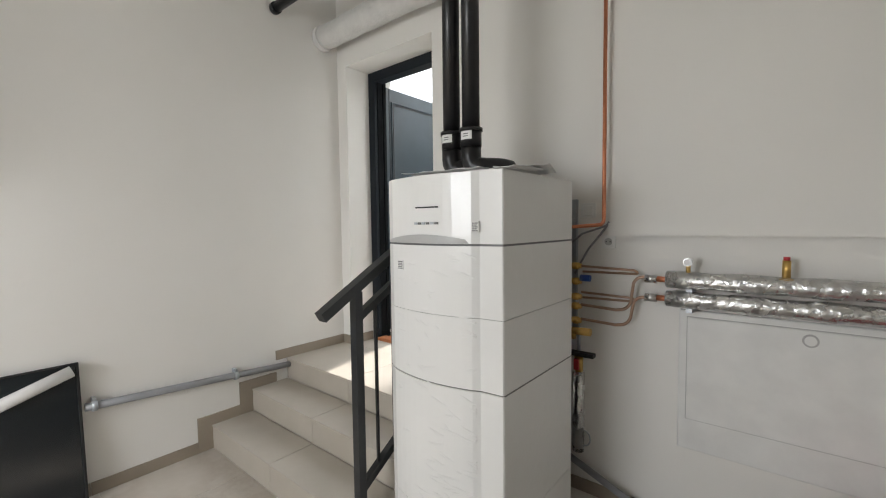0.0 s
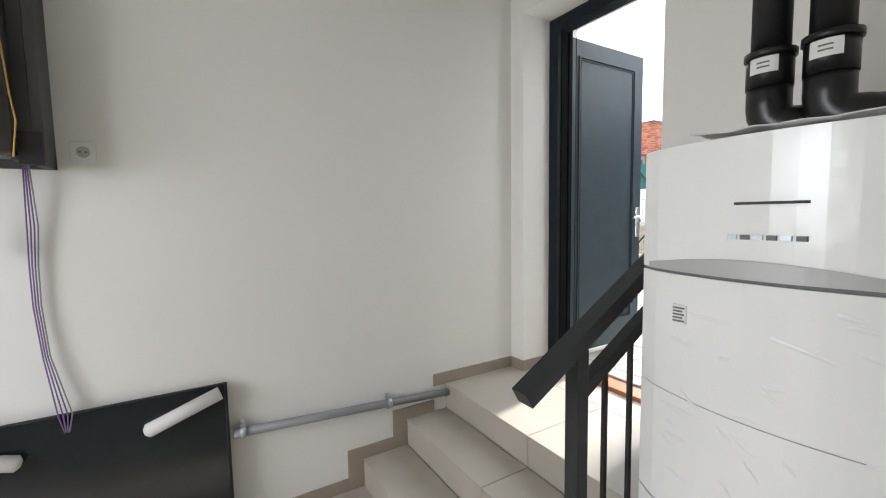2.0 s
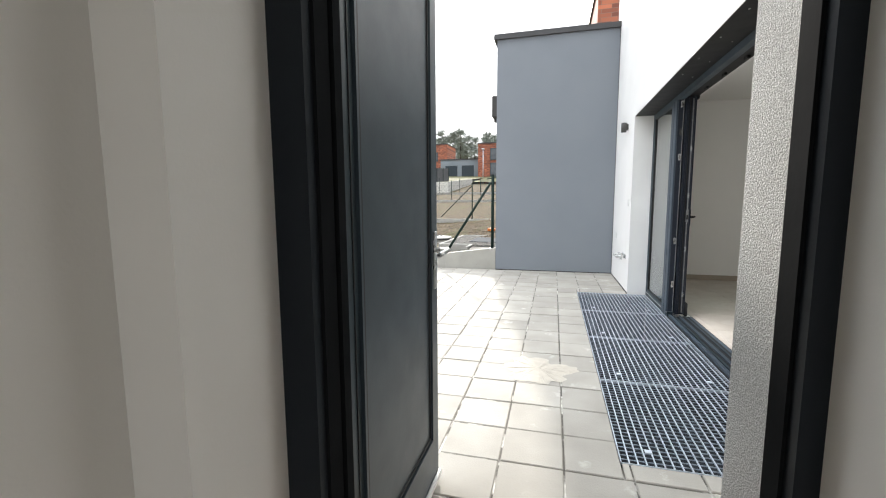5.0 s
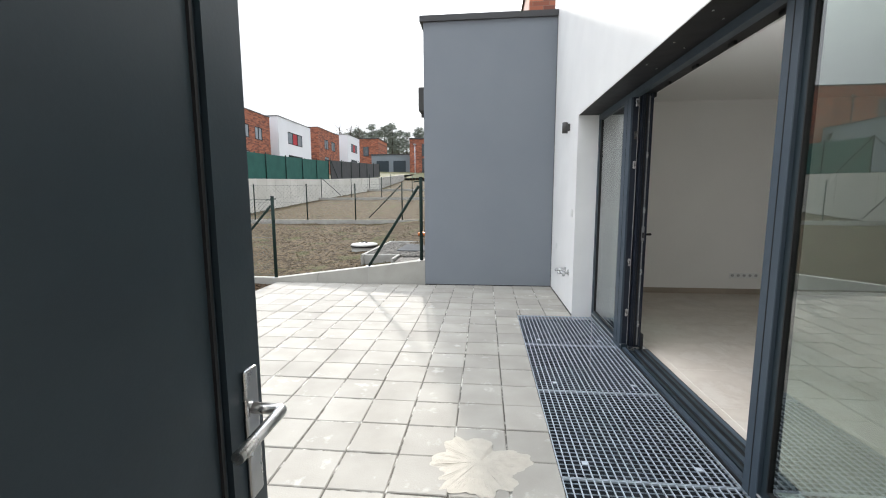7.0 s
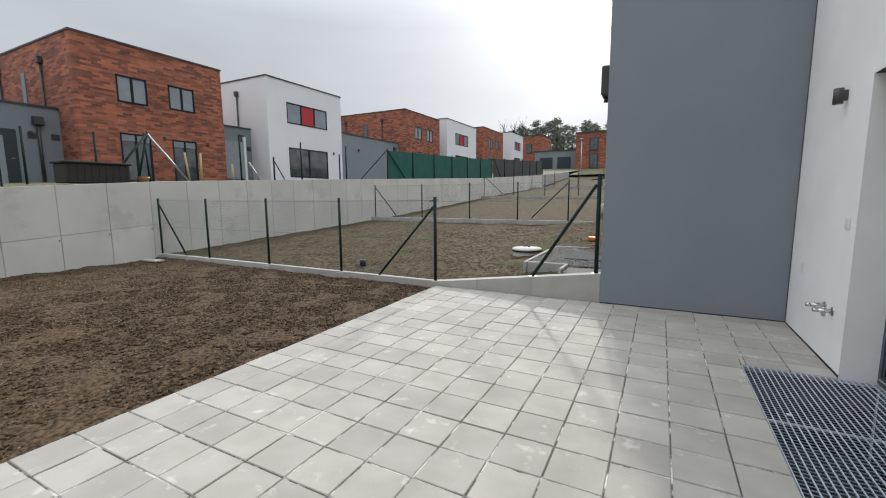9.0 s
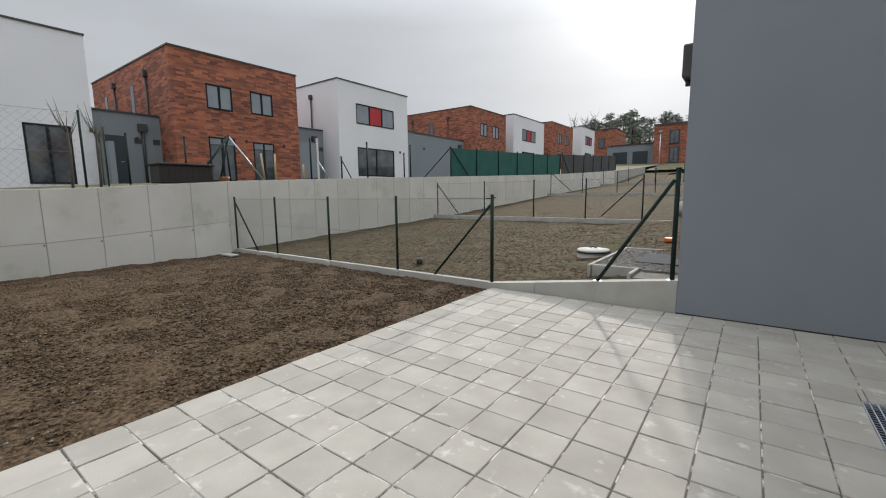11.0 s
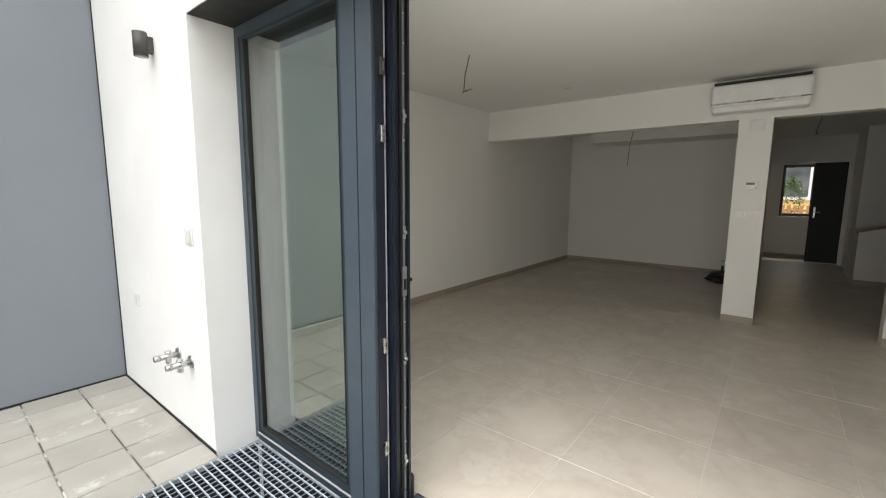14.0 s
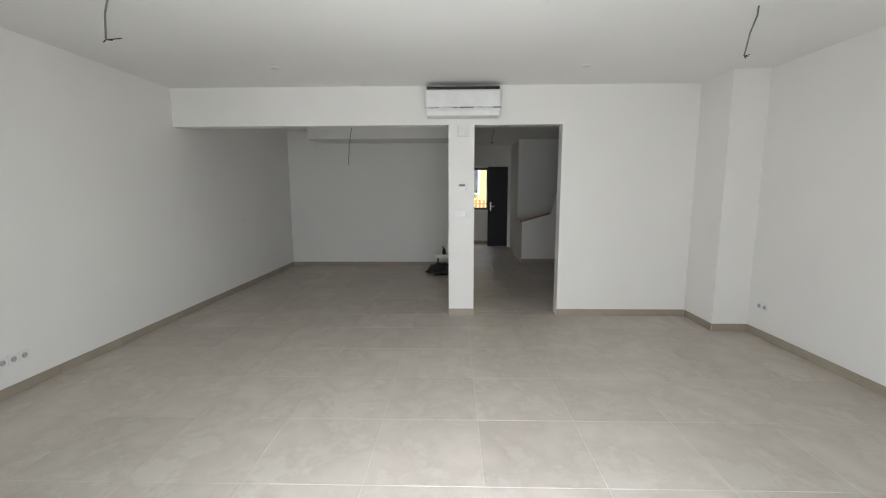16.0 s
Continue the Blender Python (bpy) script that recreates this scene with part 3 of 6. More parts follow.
for k in range(8):
    y = 2.64 + k * 0.108
    lo = -0.235 + (min(y, 2.98) - 2.53) * 0.644
    hi = 0.555 + (min(y, 2.88) - 2.53) * 0.58
    part("baluster", boxes(((RX - 0.006, y - 0.006, lo), (RX + 0.006, y + 0.006, hi))), RAILSTEEL, rail)

# white floor-standing boiler with a bowed front
BX0, BX1, BY0, BY1, BTOP = -1.617, -1.028, 2.632, 3.242, 1.158


def bow(inset=0.0, ext=0.0):
    """Plan of the boiler: straight back and sides, a shallow bowed front that flattens at one side."""
    pts = [(BX1 - inset, BY1 - 0.0), (BX0 + inset, BY1 - 0.0), (BX0 + inset, BY0 + 0.012)]
    for k in range(1, 13):
        t = k / 13
        x = BX0 + 0.012 + (BX1 - 0.085 - BX0 - 0.012) * t
        pts.append((x, BY0 - ext - 0.052 * math.sin(math.pi * min(1, t * 0.98)) ** 0.8))
    pts += [(BX1 - 0.095, BY0 - ext - 0.006), (BX1 - inset - 0.004, BY0 - ext + 0.002), (BX1 - inset, BY0 + 0.008)]
    return pts


boiler = thing("boiler", "white floor-standing heat pump boiler in clear protective film", "boiler")
for z0, z1, nm in ((FLOOR_T + 0.03, -0.20, "lower_panel"), (-0.198, 0.338, "lower_panel"), (0.344, 0.615, "middle_panel"), (0.617, 0.884, "middle_panel"), (0.892, BTOP, "top_panel")):
    part(nm, prism(bow(), z0, z1), BOILER, boiler)
part("core", prism(bow(0.004, -0.006), FLOOR_T + 0.002, BTOP - 0.004), SEAM, boiler)
part("foot_plinth", boxes(((BX0 + 0.02, BY0 + 0.03, FLOOR_T), (BX1 - 0.02, BY1, FLOOR_T + 0.03))), BLACK, boiler)
lip = bmesh.new()
for k in range(16):
    t0, t1 = k / 16, (k + 1) / 16
    def lip_at(t):
        x = BX0 + 0.03 + 0.44 * t
        return x, BY0 - 0.012 - 0.050 * math.sin(math.pi * t) ** 0.8, 0.905 + 0.022 * math.sin(math.pi * t)
    (xa, ya, ha), (xb, yb, hb) = lip_at(t0), lip_at(t1)
    q = [lip.verts.new(p) for p in ((xa, ya - 0.004, 0.893), (xb, yb - 0.004, 0.893), (xb, yb - 0.001, hb), (xa, ya - 0.001, ha), (xa, ya + 0.02, 0.893), (xb, yb + 0.02, 0.893), (xb, yb + 0.02, hb), (xa, ya + 0.02, ha))]
    for f in ((0, 1, 2, 3), (4, 7, 6, 5), (3, 2, 6, 7), (0, 4, 5, 1)):
        lip.faces.new([q[i] for i in f])
bmesh.ops.remove_doubles(lip, verts=lip.verts[:], dist=0.0002)
part("grip_lip", lip, GRIP, boiler, "shaded grey grip under the top panel")


def on_front(x):
    t = (x - BX0 - 0.012) / (BX1 - 0.085 - BX0 - 0.012)
    return BY0 - 0.052 * math.sin(math.pi * max(0, min(1, t * 0.98))) ** 0.8


part("display_slot", boxes(((-1.395, on_front(-1.34) - 0.005, 1.030), (-1.285, on_front(-1.34) + 0.02, 1.035))), BLACK, boiler)
for k in range(6):
    x = -1.405 + k * 0.021
    part("badge", boxes(((x, on_front(x) - 0.004, 0.966), (x + 0.015, on_front(x) + 0.02, 0.975))), SEAM if k % 2 else ZINC, boiler)
for x, z in ((-1.135, 0.955), (-1.50, 0.80)):
    y = on_front(x) if x < -1.2 else BY0 - 0.012
    tag = part("sticker", boxes(((x - 0.015, y - 0.006, z - 0.020), (x + 0.015, y + 0.02, z + 0.020))), WHITEPLASTIC, boiler, "small sticker with dark print")
    for r in range(5):
        part("print_bar", boxes(((x - 0.012, y - 0.008, z - 0.016 + r * 0.007), (x + 0.012 - 0.004 * (r % 2), y, z - 0.0125 + r * 0.007))), SEAM, tag)
part("side_seam", boxes(((BX1, BY0 + 0.01, 0.338), (BX1 + 0.001, BY1, 0.344))), SEAM, boiler)
film = bmesh.new()
for k in range(130):
    z = random.uniform(-0.45, 0.86)
    x = random.uniform(-1.55, -1.14)
    if random.random() < 0.55:
        z = random.uniform(-0.45, 0.30)
        x = random.uniform(-1.36, -1.14)
    ln, dz = random.uniform(0.02, 0.09), random.uniform(-0.03, 0.012)
    n = 4
    vs = []
    for i in range(n + 1):
        xx = min(-1.135, x + ln * i / n)
        h = 0.0022 * math.sin(math.pi * i / n)
        y = on_front(xx) - 0.0008
        zz = z + dz * i / n + random.uniform(-0.002, 0.002)
        vs.append([film.verts.new((xx, y, zz - 0.004)), film.verts.new((xx, y - h, zz)), film.verts.new((xx, y, zz + 0.004))])
    for a, b in zip(vs, vs[1:]):
        for i in range(2):
            film.faces.new((a[i], b[i], b[i + 1], a[i + 1])).smooth = True
part("film_creases", film, BOILER, boiler, "creases in clear protective film", kind="stuff")

# black twin flue pipes with labels on the boiler
for fx, fy in ((-1.487, 2.93), (-1.372, 2.925)):
    pipe = thing("flue_pipe", "black plastic flue pipe with an elbow and a white label", "pipe", group="flue pipes")
    part("elbow", tube([(fx + 0.16, fy + 0.12, BTOP - 0.01)] + bend((fx + 0.15, fy + 0.11, BTOP + 0.05), (fx + 0.10, fy + 0.06, BTOP + 0.06), (fx + 0.04, fy + 0.01, BTOP + 0.06), 0.05) + bend((fx + 0.05, fy + 0.01, BTOP + 0.06), (fx, fy, BTOP + 0.06), (fx, fy, BTOP + 0.15), 0.055) + [(fx, fy, BTOP + 0.16)], 0.046, 16), BLACKPIPE, pipe)
    part("socket_ring", tube([(fx, fy, BTOP + 0.155), (fx, fy, BTOP + 0.235)], 0.048, 18), BLACKPIPE, pipe)
    part("collar", tube([(fx, fy, BTOP + 0.225), (fx, fy, BTOP + 0.24)], 0.053, 18), BLACKPIPE, pipe)
    part("straight_pipe", tube([(fx, fy, BTOP + 0.235), (fx, fy, 2.85)], 0.040, 18), BLACKPIPE, pipe)
    lab = bmesh.new()
    arc = [math.radians(a) for a in range(-120, -49, 10)]
    v = [[lab.verts.new((fx + 0.0488 * math.cos(a), fy + 0.0488 * math.sin(a), z)) for z in (BTOP + 0.185, BTOP + 0.222)] for a in arc]
    for a, b in zip(v, v[1:]):
        lab.faces.new((a[0], b[0], b[1], a[1]))
    tag = part("label", lab, WHITEPLASTIC, pipe, "white paper label")
    txt = bmesh.new()
    for z in (0.207, 0.197):
        v = [[txt.verts.new((fx + 0.0492 * math.cos(a), fy + 0.0492 * math.sin(a), BTOP + q)) for q in (z, z + 0.004)] for a in arc[2:6]]
        for a, b in zip(v, v[1:]):
            txt.faces.new((a[0], b[0], b[1], a[1]))
    part("print_bar", txt, SEAM, tag)


def sheet(w, d, wave=0.004, n=10):
    bm = bmesh.new()
    g = [[bm.verts.new(((i / n - 0.5) * w, (j / n - 0.5) * d, wave * noise.noise((i * 0.7, j * 0.7, w)) + 0.03 * max(0, abs(i / n - 0.5) - 0.4))) for j in range(n + 1)] for i in range(n + 1)]
    for i in range(n):
        for j in range(n):
            bm.faces.new((g[i][j], g[i + 1][j], g[i + 1][j + 1], g[i][j + 1])).smooth = True
    return bm


for k, (w, d, x, y, rz) in enumerate(((0.42, 0.30, -1.24, 2.80, 0.06), (0.30, 0.21, -1.14, 2.78, -0.10), (0.36, 0.26, -1.33, 2.75, 0.12), (0.21, 0.30, -1.08, 2.90, 0.35))):
    p = solid("paper_sheet", sheet(w, d, 0.006), PAPER, "loose manual sheets in clear film on the boiler", "paper", "sheets on the boiler")
    p.location, p.rotation_euler = (x, y, BTOP + 0.006 + 0.006 * k), (0, 0, rz)
    mod = p.modifiers.new("thick", "SOLIDIFY")
    mod.thickness = 0.002
for x in (-1.585, -1.555, -1.525):
    c = thing("pipe_stub", "short black ribbed connector on top of the boiler", "connector", group="connectors on the boiler")
    part("core", tube([(x, 3.08, BTOP - 0.002), (x, 3.08, BTOP + 0.055)], 0.010, 10), BLACK, c)
    for r in range(4):
        part("rib", tube([(x, 3.08, BTOP + 0.008 + 0.012 * r), (x, 3.08, BTOP + 0.013 + 0.012 * r)], 0.017, 12), BLACK, c)

# pipes high up: foil-wrapped duct over the door and a black pipe
duct = thing("air_duct", "foil-wrapped insulated duct along the wall", "duct")
n = 26
part("duct_skin", tube([(W_X + 0.02 + k * 0.11, 3.40 + 0.004 * math.sin(k * 2.1), 2.46 + 0.004 * math.cos(k * 1.7)) for k in range(n)], [0.088 + 0.004 * math.sin(k * 2.7) for k in range(n)], 20), mat("dull_duct_foil", (0.74, 0.735, 0.72), 0.5, 0.25, tint=(0.60, 0.60, 0.585), scale=9, grain=26, bump=0.8, depth=0.012), duct)
part("end_collar", tube([(W_X, 3.40, 2.46), (W_X + 0.05, 3.40, 2.46)], 0.095, 20), FOAM, duct)
pp = thing("vent_pipe", "black waste pipe under the ceiling", "pipe")
part("pipe", tube([(W_X + 0.002, 3.0, 2.545), (1.19, 3.0, 2.56)], 0.034, 14), BLACKPIPE, pp)
part("collar", tube([(W_X + 0.0, 3.0, 2.545), (W_X + 0.035, 3.0, 2.545)], 0.042, 14), BLACKPIPE, pp)

# grey conduit along the west wall
con = thing("conduit", "grey plastic pipe clipped along the wall", "pipe")
part("pipe", tube([(W_X + 0.035, 1.82, 0.012), (W_X + 0.035, 2.55, -0.035), (W_X + 0.035, 3.02, -0.068)], 0.022, 12), GREYPVC, con)
for y, z in ((1.86, 0.009), (2.61, -0.04)):
    cl = part("pipe_clip", tube([(W_X + 0.035, y - 0.012, z), (W_X + 0.035, y + 0.012, z)], 0.029, 14), ZINC, con, "zinc pipe clip")
    part("clip_screw", boxes(((W_X, y - 0.008, z + 0.02), (W_X + 0.045, y + 0.008, z + 0.045))), ZINC, cl)

# heating pipes and manifold on the north wall
PY = N_Y
cop = solid("copper_pipe", tube([(-0.962, PY - 0.06, 2.85), (-0.962, PY - 0.06, 1.1)] + bend((-0.962, PY - 0.06, 1.1), (-0.962, PY - 0.06, 0.955), (-1.05, PY - 0.06, 0.955), 0.03) + [(-1.15, PY - 0.06, 0.945)], 0.0095, 12), COPPER, "bare copper heating pipe rising to the ceiling", "pipe")
manif = thing("pipe_manifold", "heating manifold with brass valves and steel pipes", "manifold")
part("rail", boxes(((-1.155, PY - 0.03, 0.36), (-1.115, PY, 1.09))), ZINC, manif)
for k, z in enumerate((0.745, 0.665, 0.585, 0.535, 0.46)):
    v = part("valve", tube([(-1.17, PY - 0.07, z), (-1.07, PY - 0.07, z)], [0.016, 0.013], 10), BRASS, manif, "brass valve")
    part("nut", tube([(-1.11, PY - 0.07, z), (-1.085, PY - 0.07, z)], 0.02, 6), BRASS, v)
part("valve", tube([(-1.17, PY - 0.07, 0.40), (-1.02, PY - 0.07, 0.405)], 0.020, 10), BRASS, manif)
part("valve", tube([(-1.11, PY - 0.07, 0.405), (-1.11, PY - 0.07, 0.36)], 0.014, 10), BRASS, manif)
part("valve_knob", tube([(-1.07, PY - 0.08, 0.685), (-1.02, PY - 0.08, 0.685)], 0.017, 12), BLUE, manif, "blue valve knob")
for z, x1 in ((0.735, -0.82), (0.60, -0.83)):
    part("loop_pipe", tube([(-1.07, PY - 0.07, z + 0.01), (x1, PY - 0.05, z)] + bend((x1, PY - 0.05, z), (x1 + 0.02, PY - 0.045, z - 0.012), (x1, PY - 0.04, z - 0.024), 0.012) + [(-1.07, PY - 0.05, z - 0.02)], 0.006, 8), STEELTUBE, manif)
for z, z1 in ((0.545, 0.709), (0.47, 0.613)):
    part("bent_pipe", tube([(-1.07, PY - 0.07, z), (-0.90, PY - 0.06, z - 0.01)] + bend((-0.9, PY - 0.06, z - 0.01), (-0.84, PY - 0.06, z), (-0.80, PY - 0.07, z1), 0.04) + bend((-0.82, PY - 0.07, z1 - 0.04), (-0.80, PY - 0.07, z1), (-0.72, PY - 0.07, z1), 0.035) + [(-0.70, PY - 0.07, z1)], 0.0075, 8), STEELTUBE, manif)
for x in (-1.15, -1.085):
    fl = part("flow_tube", tube([(x, PY - 0.06, -0.24), (x, PY - 0.06, 0.19)], 0.021 if x < -1.1 else 0.03, 14), FOIL, manif, "foil-wrapped drop pipe")
    part("red_valve", tube([(x, PY - 0.06, 0.19), (x, PY - 0.06, 0.27)], 0.022, 12), BRASS, manif)
    part("valve_handle", boxes(((x - 0.012, PY - 0.10, 0.205), (x + 0.012, PY - 0.08, 0.26))), RED, manif, "red valve handle")
    part("riser_pipe", tube([(x, PY - 0.06, 0.26), (x, PY - 0.06, 0.45)], 0.008, 8), ZINC, manif)
part("clip_bar", boxes(((-1.18, PY - 0.09, 0.275), (-1.0, PY - 0.05, 0.295))), BLACK, manif)
part("tank_ring", tube([(-1.055 + 0.03 * math.cos(a), PY - 0.05, -0.17 + 0.04 * math.sin(a)) for a in [k * math.pi / 8 for k in range(17)]], 0.004, 6), ZINC, manif)

for z, r in ((0.708, 0.038), (0.622, 0.037)):
    d = thing("insulated_pipe", "foil-wrapped insulated heating pipe along the wall", "pipe", group="foil-wrapped pipes")
    n = 22
    part("foil_skin", tube([(-0.668 + k * 0.088, PY - 0.09 + 0.002 * math.sin(k * 3), z) for k in range(n)], [r + 0.003 * math.sin(k * 2.3) for k in range(n)], 18), FOIL, d)
    part("end_disc", tube([(-0.672, PY - 0.09, z), (-0.662, PY - 0.09, z)], r - 0.004, 18), GREYPVC, d)
    part("copper_stub", tube([(-0.74, PY - 0.09, z - 0.002), (-0.60, PY - 0.09, z - 0.003)], 0.013, 10), COPPER, d)
    part("coupling", tube([(-0.76, PY - 0.09, z - 0.003), (-0.71, PY - 0.09, z - 0.005)], 0.019, 10), CHROME, d)
    for x in (-0.58, 0.3):
        part("hanger", boxes(((x - 0.012, PY - 0.10, z - r - 0.02), (x + 0.012, PY, z - r + 0.004))), ZINC, d)
g = thing("pressure_gauge", "small round pressure gauge on the pipe", "gauge")
part("dial", tube([(-0.585, PY - 0.13, 0.79), (-0.585, PY - 0.105, 0.79)], 0.014, 20), WHITEPLASTIC, g)
part("case", tube([(-0.585, PY - 0.125, 0.79), (-0.585, PY - 0.09, 0.79)], 0.017, 20), CHROME, g)
part("stem", tube([(-0.585, PY - 0.10, 0.775), (-0.585, PY - 0.10, 0.74)], 0.009, 10), BRASS, g)
a = thing("air_vent", "brass automatic air vent standing on the foil pipe", "valve")
part("body", tube([(-0.255, PY - 0.09, 0.742), (-0.255, PY - 0.09, 0.81)], 0.014, 14), BRASS, a)
part("cap", tube([(-0.255, PY - 0.09, 0.81), (-0.255, PY - 0.09, 0.824)], 0.011, 12), RED, a, "red cap")

# white boxing ledge, access panel, sockets
setting("trim", boxes(((-0.945, PY - 0.045, 0.90), (1.2, PY, 0.965))), PLASTER, "white plastered ledge along the wall", "trim")
panel = thing("access_panel", "white flush distribution cabinet with a round lock", "cabinet")
part("surround", bbox((-0.63, PY - 0.025, -0.08), (0.75, PY, 0.565), 0.004, 1), WHITEPLASTIC, panel)
dr = part("cabinet_door", bbox((-0.595, PY - 0.033, 0.065), (0.715, PY - 0.024, 0.535), 0.003, 1), WHITEPLASTIC, panel)
part("door_gap", boxes(((-0.598, PY - 0.0262, 0.062), (0.718, PY - 0.0245, 0.538))), GRIP, panel)
lk = part("lock", tube([(-0.175, PY - 0.037, 0.495), (-0.175, PY - 0.03, 0.495)], 0.026, 18), GRIP, dr)
part("lock_cylinder", tube([(-0.175, PY - 0.041, 0.495), (-0.175, PY - 0.036, 0.495)], 0.019, 18), WHITEPLASTIC, lk)


def socket(x, y, z, nx, ny, label="white plastic wall socket", size=0.08):
    """A wall plate; nx, ny is the way it faces."""
    s = thing("wall_socket", label, "socket")
    t = Matrix.Translation((x, y, z)) @ Matrix.Rotation(math.atan2(ny, nx), 4, "Z")
    bm = bbox((0, -size / 2, -size / 2), (0.010, size / 2, size / 2), 0.003, 2)
    bm.transform(t)
    part("plate", bm, WHITEPLASTIC, s)
    # raised grey disc and black dots paint the recess and pin holes as shaded
    bm = tube([(0.008, 0, 0), (0.0125, 0, 0)], size * 0.27, 20)
    bm.transform(t)
    well = part("well", bm, GRIP, s)
    for k in (-1, 1):
        bm = tube([(0.0125, k * 0.0095, 0), (0.0135, k * 0.0095, 0)], 0.0032, 8)
        bm.transform(t)
        part("hole", bm, BLACK, well)
    return s


def wall_switch(x, y, z, nx, ny, count=1, label="white rocker light switch", size=0.08):
    s = thing("light_switch", label, "switch")
    t = Matrix.Translation((x, y, z)) @ Matrix.Rotation(math.atan2(ny, nx), 4, "Z")
    for k in range(count):
        o = (k - (count - 1) / 2) * size
        bm = bbox((0, o - size / 2, -size / 2), (0.008, o + size / 2, size / 2), 0.002, 1)
        bm.transform(t)
        part("plate", bm, WHITEPLASTIC, s)
        bm = bbox((0.006, o - size * 0.33, -size * 0.33), (0.013, o + size * 0.33, size * 0.33), 0.002, 1)
        bm.transform(t)
        part("rocker", bm, WHITEPLASTIC, s)
    return s


socket(W_X, 1.357, 1.288, 1, 0)
wall_switch(-2.03, N_Y, 1.165, 0, -1)
socket(-0.955, N_Y, 0.87, 0, -1, "small white wall box", 0.07)
wall_switch(-1.06, N_Y, 1.03, 0, -1)
solid("cable", tube([(-1.12, PY - 0.03, 0.70), (-1.05, PY - 0.03, 0.83), (-0.97, PY - 0.03, 0.93), (-0.945, PY - 0.03, 0.97)], 0.006, 6), GREYPVC, "loose grey cable on the wall", "cable")
solid("cable", tube([(-1.17, PY - 0.04, 0.83), (-1.08, PY - 0.04, 0.91), (-0.96, PY - 0.04, 0.95)], 0.006, 6), GREYPVC, "loose grey cable on the wall", "cable")
solid("drain_hose", tube([(-1.2, PY - 0.05, -0.27), (-0.8, PY - 0.09, -0.40), (-0.45, PY - 0.2, -0.47)], 0.018, 10), GREYPVC, "grey drain hose running down to the floor", "hose")
tl = thing("vacuum_cleaner", "red workshop vacuum cleaner with a black hose", "vacuum cleaner")
part("tank", bbox((-0.17, 2.98, FLOOR_T + 0.04), (0.18, 3.34, -0.19), 0.05, 3), BLACK, tl)
part("lid", bbox((-0.14, 2.97, -0.19), (0.23, 3.35, -0.025), 0.04, 3), RED, tl, "red lid")
part("hose", tube([(-0.17, 3.12, -0.12)] + bend((-0.17, 3.12, -0.12), (-0.24, 3.12, -0.06), (-0.33, 3.12, -0.12), 0.05) + [(-0.38, 3.12, -0.22), (-0.40, 3.12, -0.38)], 0.02, 10), BLACK, tl, "black hose")
for x, y in ((-0.12, 3.03), (0.13, 3.03), (-0.12, 3.29), (0.13, 3.29)):
    part("castor", tube([(x - 0.012, y, FLOOR_T + 0.022), (x + 0.012, y, FLOOR_T + 0.022)], 0.022, 10), BLACK, tl)

# dark wall cabinet with cables hanging from it
cab = thing("wall_cabinet", "dark grey open-backed appliance housing on the wall", "cabinet")
CY1, CZ0, CZ1 = 1.275, 1.215, 1.98
part("back_frame", boxes(((W_X, 0.35, CZ0), (W_X + 0.035, CY1, CZ0 + 0.03)), ((W_X, CY1 - 0.03, CZ0), (W_X + 0.14, CY1, CZ1)), ((W_X, 0.35, CZ1 - 0.03), (W_X + 0.10, CY1, CZ1))), CABINET, cab)
part("side_plate", bbox((W_X + 0.02, CY1 - 0.10, CZ0 + 0.02), (W_X + 0.125, CY1 - 0.03, CZ1), 0.006), CABINET, cab)
body = part("body", bbox((W_X + 0.10, 0.36, CZ0 + 0.035), (W_X + 0.17, CY1 - 0.075, CZ1 + 0.06), 0.008), CABINET, cab)
part("inner_plate", bbox((W_X + 0.168, 0.40, CZ0 + 0.05), (W_X + 0.30, 1.05, CZ1 + 0.04), 0.008), CABINET, cab)
part("embossed_line", tube([(W_X + 0.172, 1.08, 1.95), (W_X + 0.172, 1.095, 1.75), (W_X + 0.172, 1.13, 1.50), (W_X + 0.172, 1.18, 1.44)], 0.004, 6), BLACK, body)
for z in (1.86, 1.60):
    part("grip_hole", tube([(W_X + 0.171, 1.15 + 0.018 * math.cos(a), z + 0.04 * math.sin(a)) for a in [k * math.pi / 8 for k in range(17)]], 0.004, 6), BLACK, body)
part("lower_opening", boxes(((W_X + 0.12, CY1 - 0.072, CZ0 + 0.005), (W_X + 0.141, CY1 - 0.004, CZ0 + 0.12))), BLACK, cab)
part("thin_wire", tube([(W_X + 0.178, 1.19, 1.7), (W_X + 0.178, 1.205, 1.45), (W_X + 0.178, 1.215, 1.36), (W_X + 0.178, 1.20, 1.24)], 0.003, 6), BRASS, cab, "thin yellow wire")
pl = thing("hanging_cord", "black mains cord with a plug hanging down", "cord")
part("cord", tube([(W_X + 0.09, 1.06, CZ0 + 0.01), (W_X + 0.085, 1.058, 1.10), (W_X + 0.08, 1.045, 1.01)], 0.004, 6), BLACK, pl)
part("tag", bbox((W_X + 0.075, 1.04, 0.995), (W_X + 0.09, 1.09, 1.008), 0.001, 1), WHITEPLASTIC, pl)
part("plug", tube([(W_X + 0.08, 1.045, 0.985), (W_X + 0.08, 1.06, 0.93), (W_X + 0.085, 1.10, 0.925)], [0.012, 0.021, 0.016], 10), BLACK, pl)
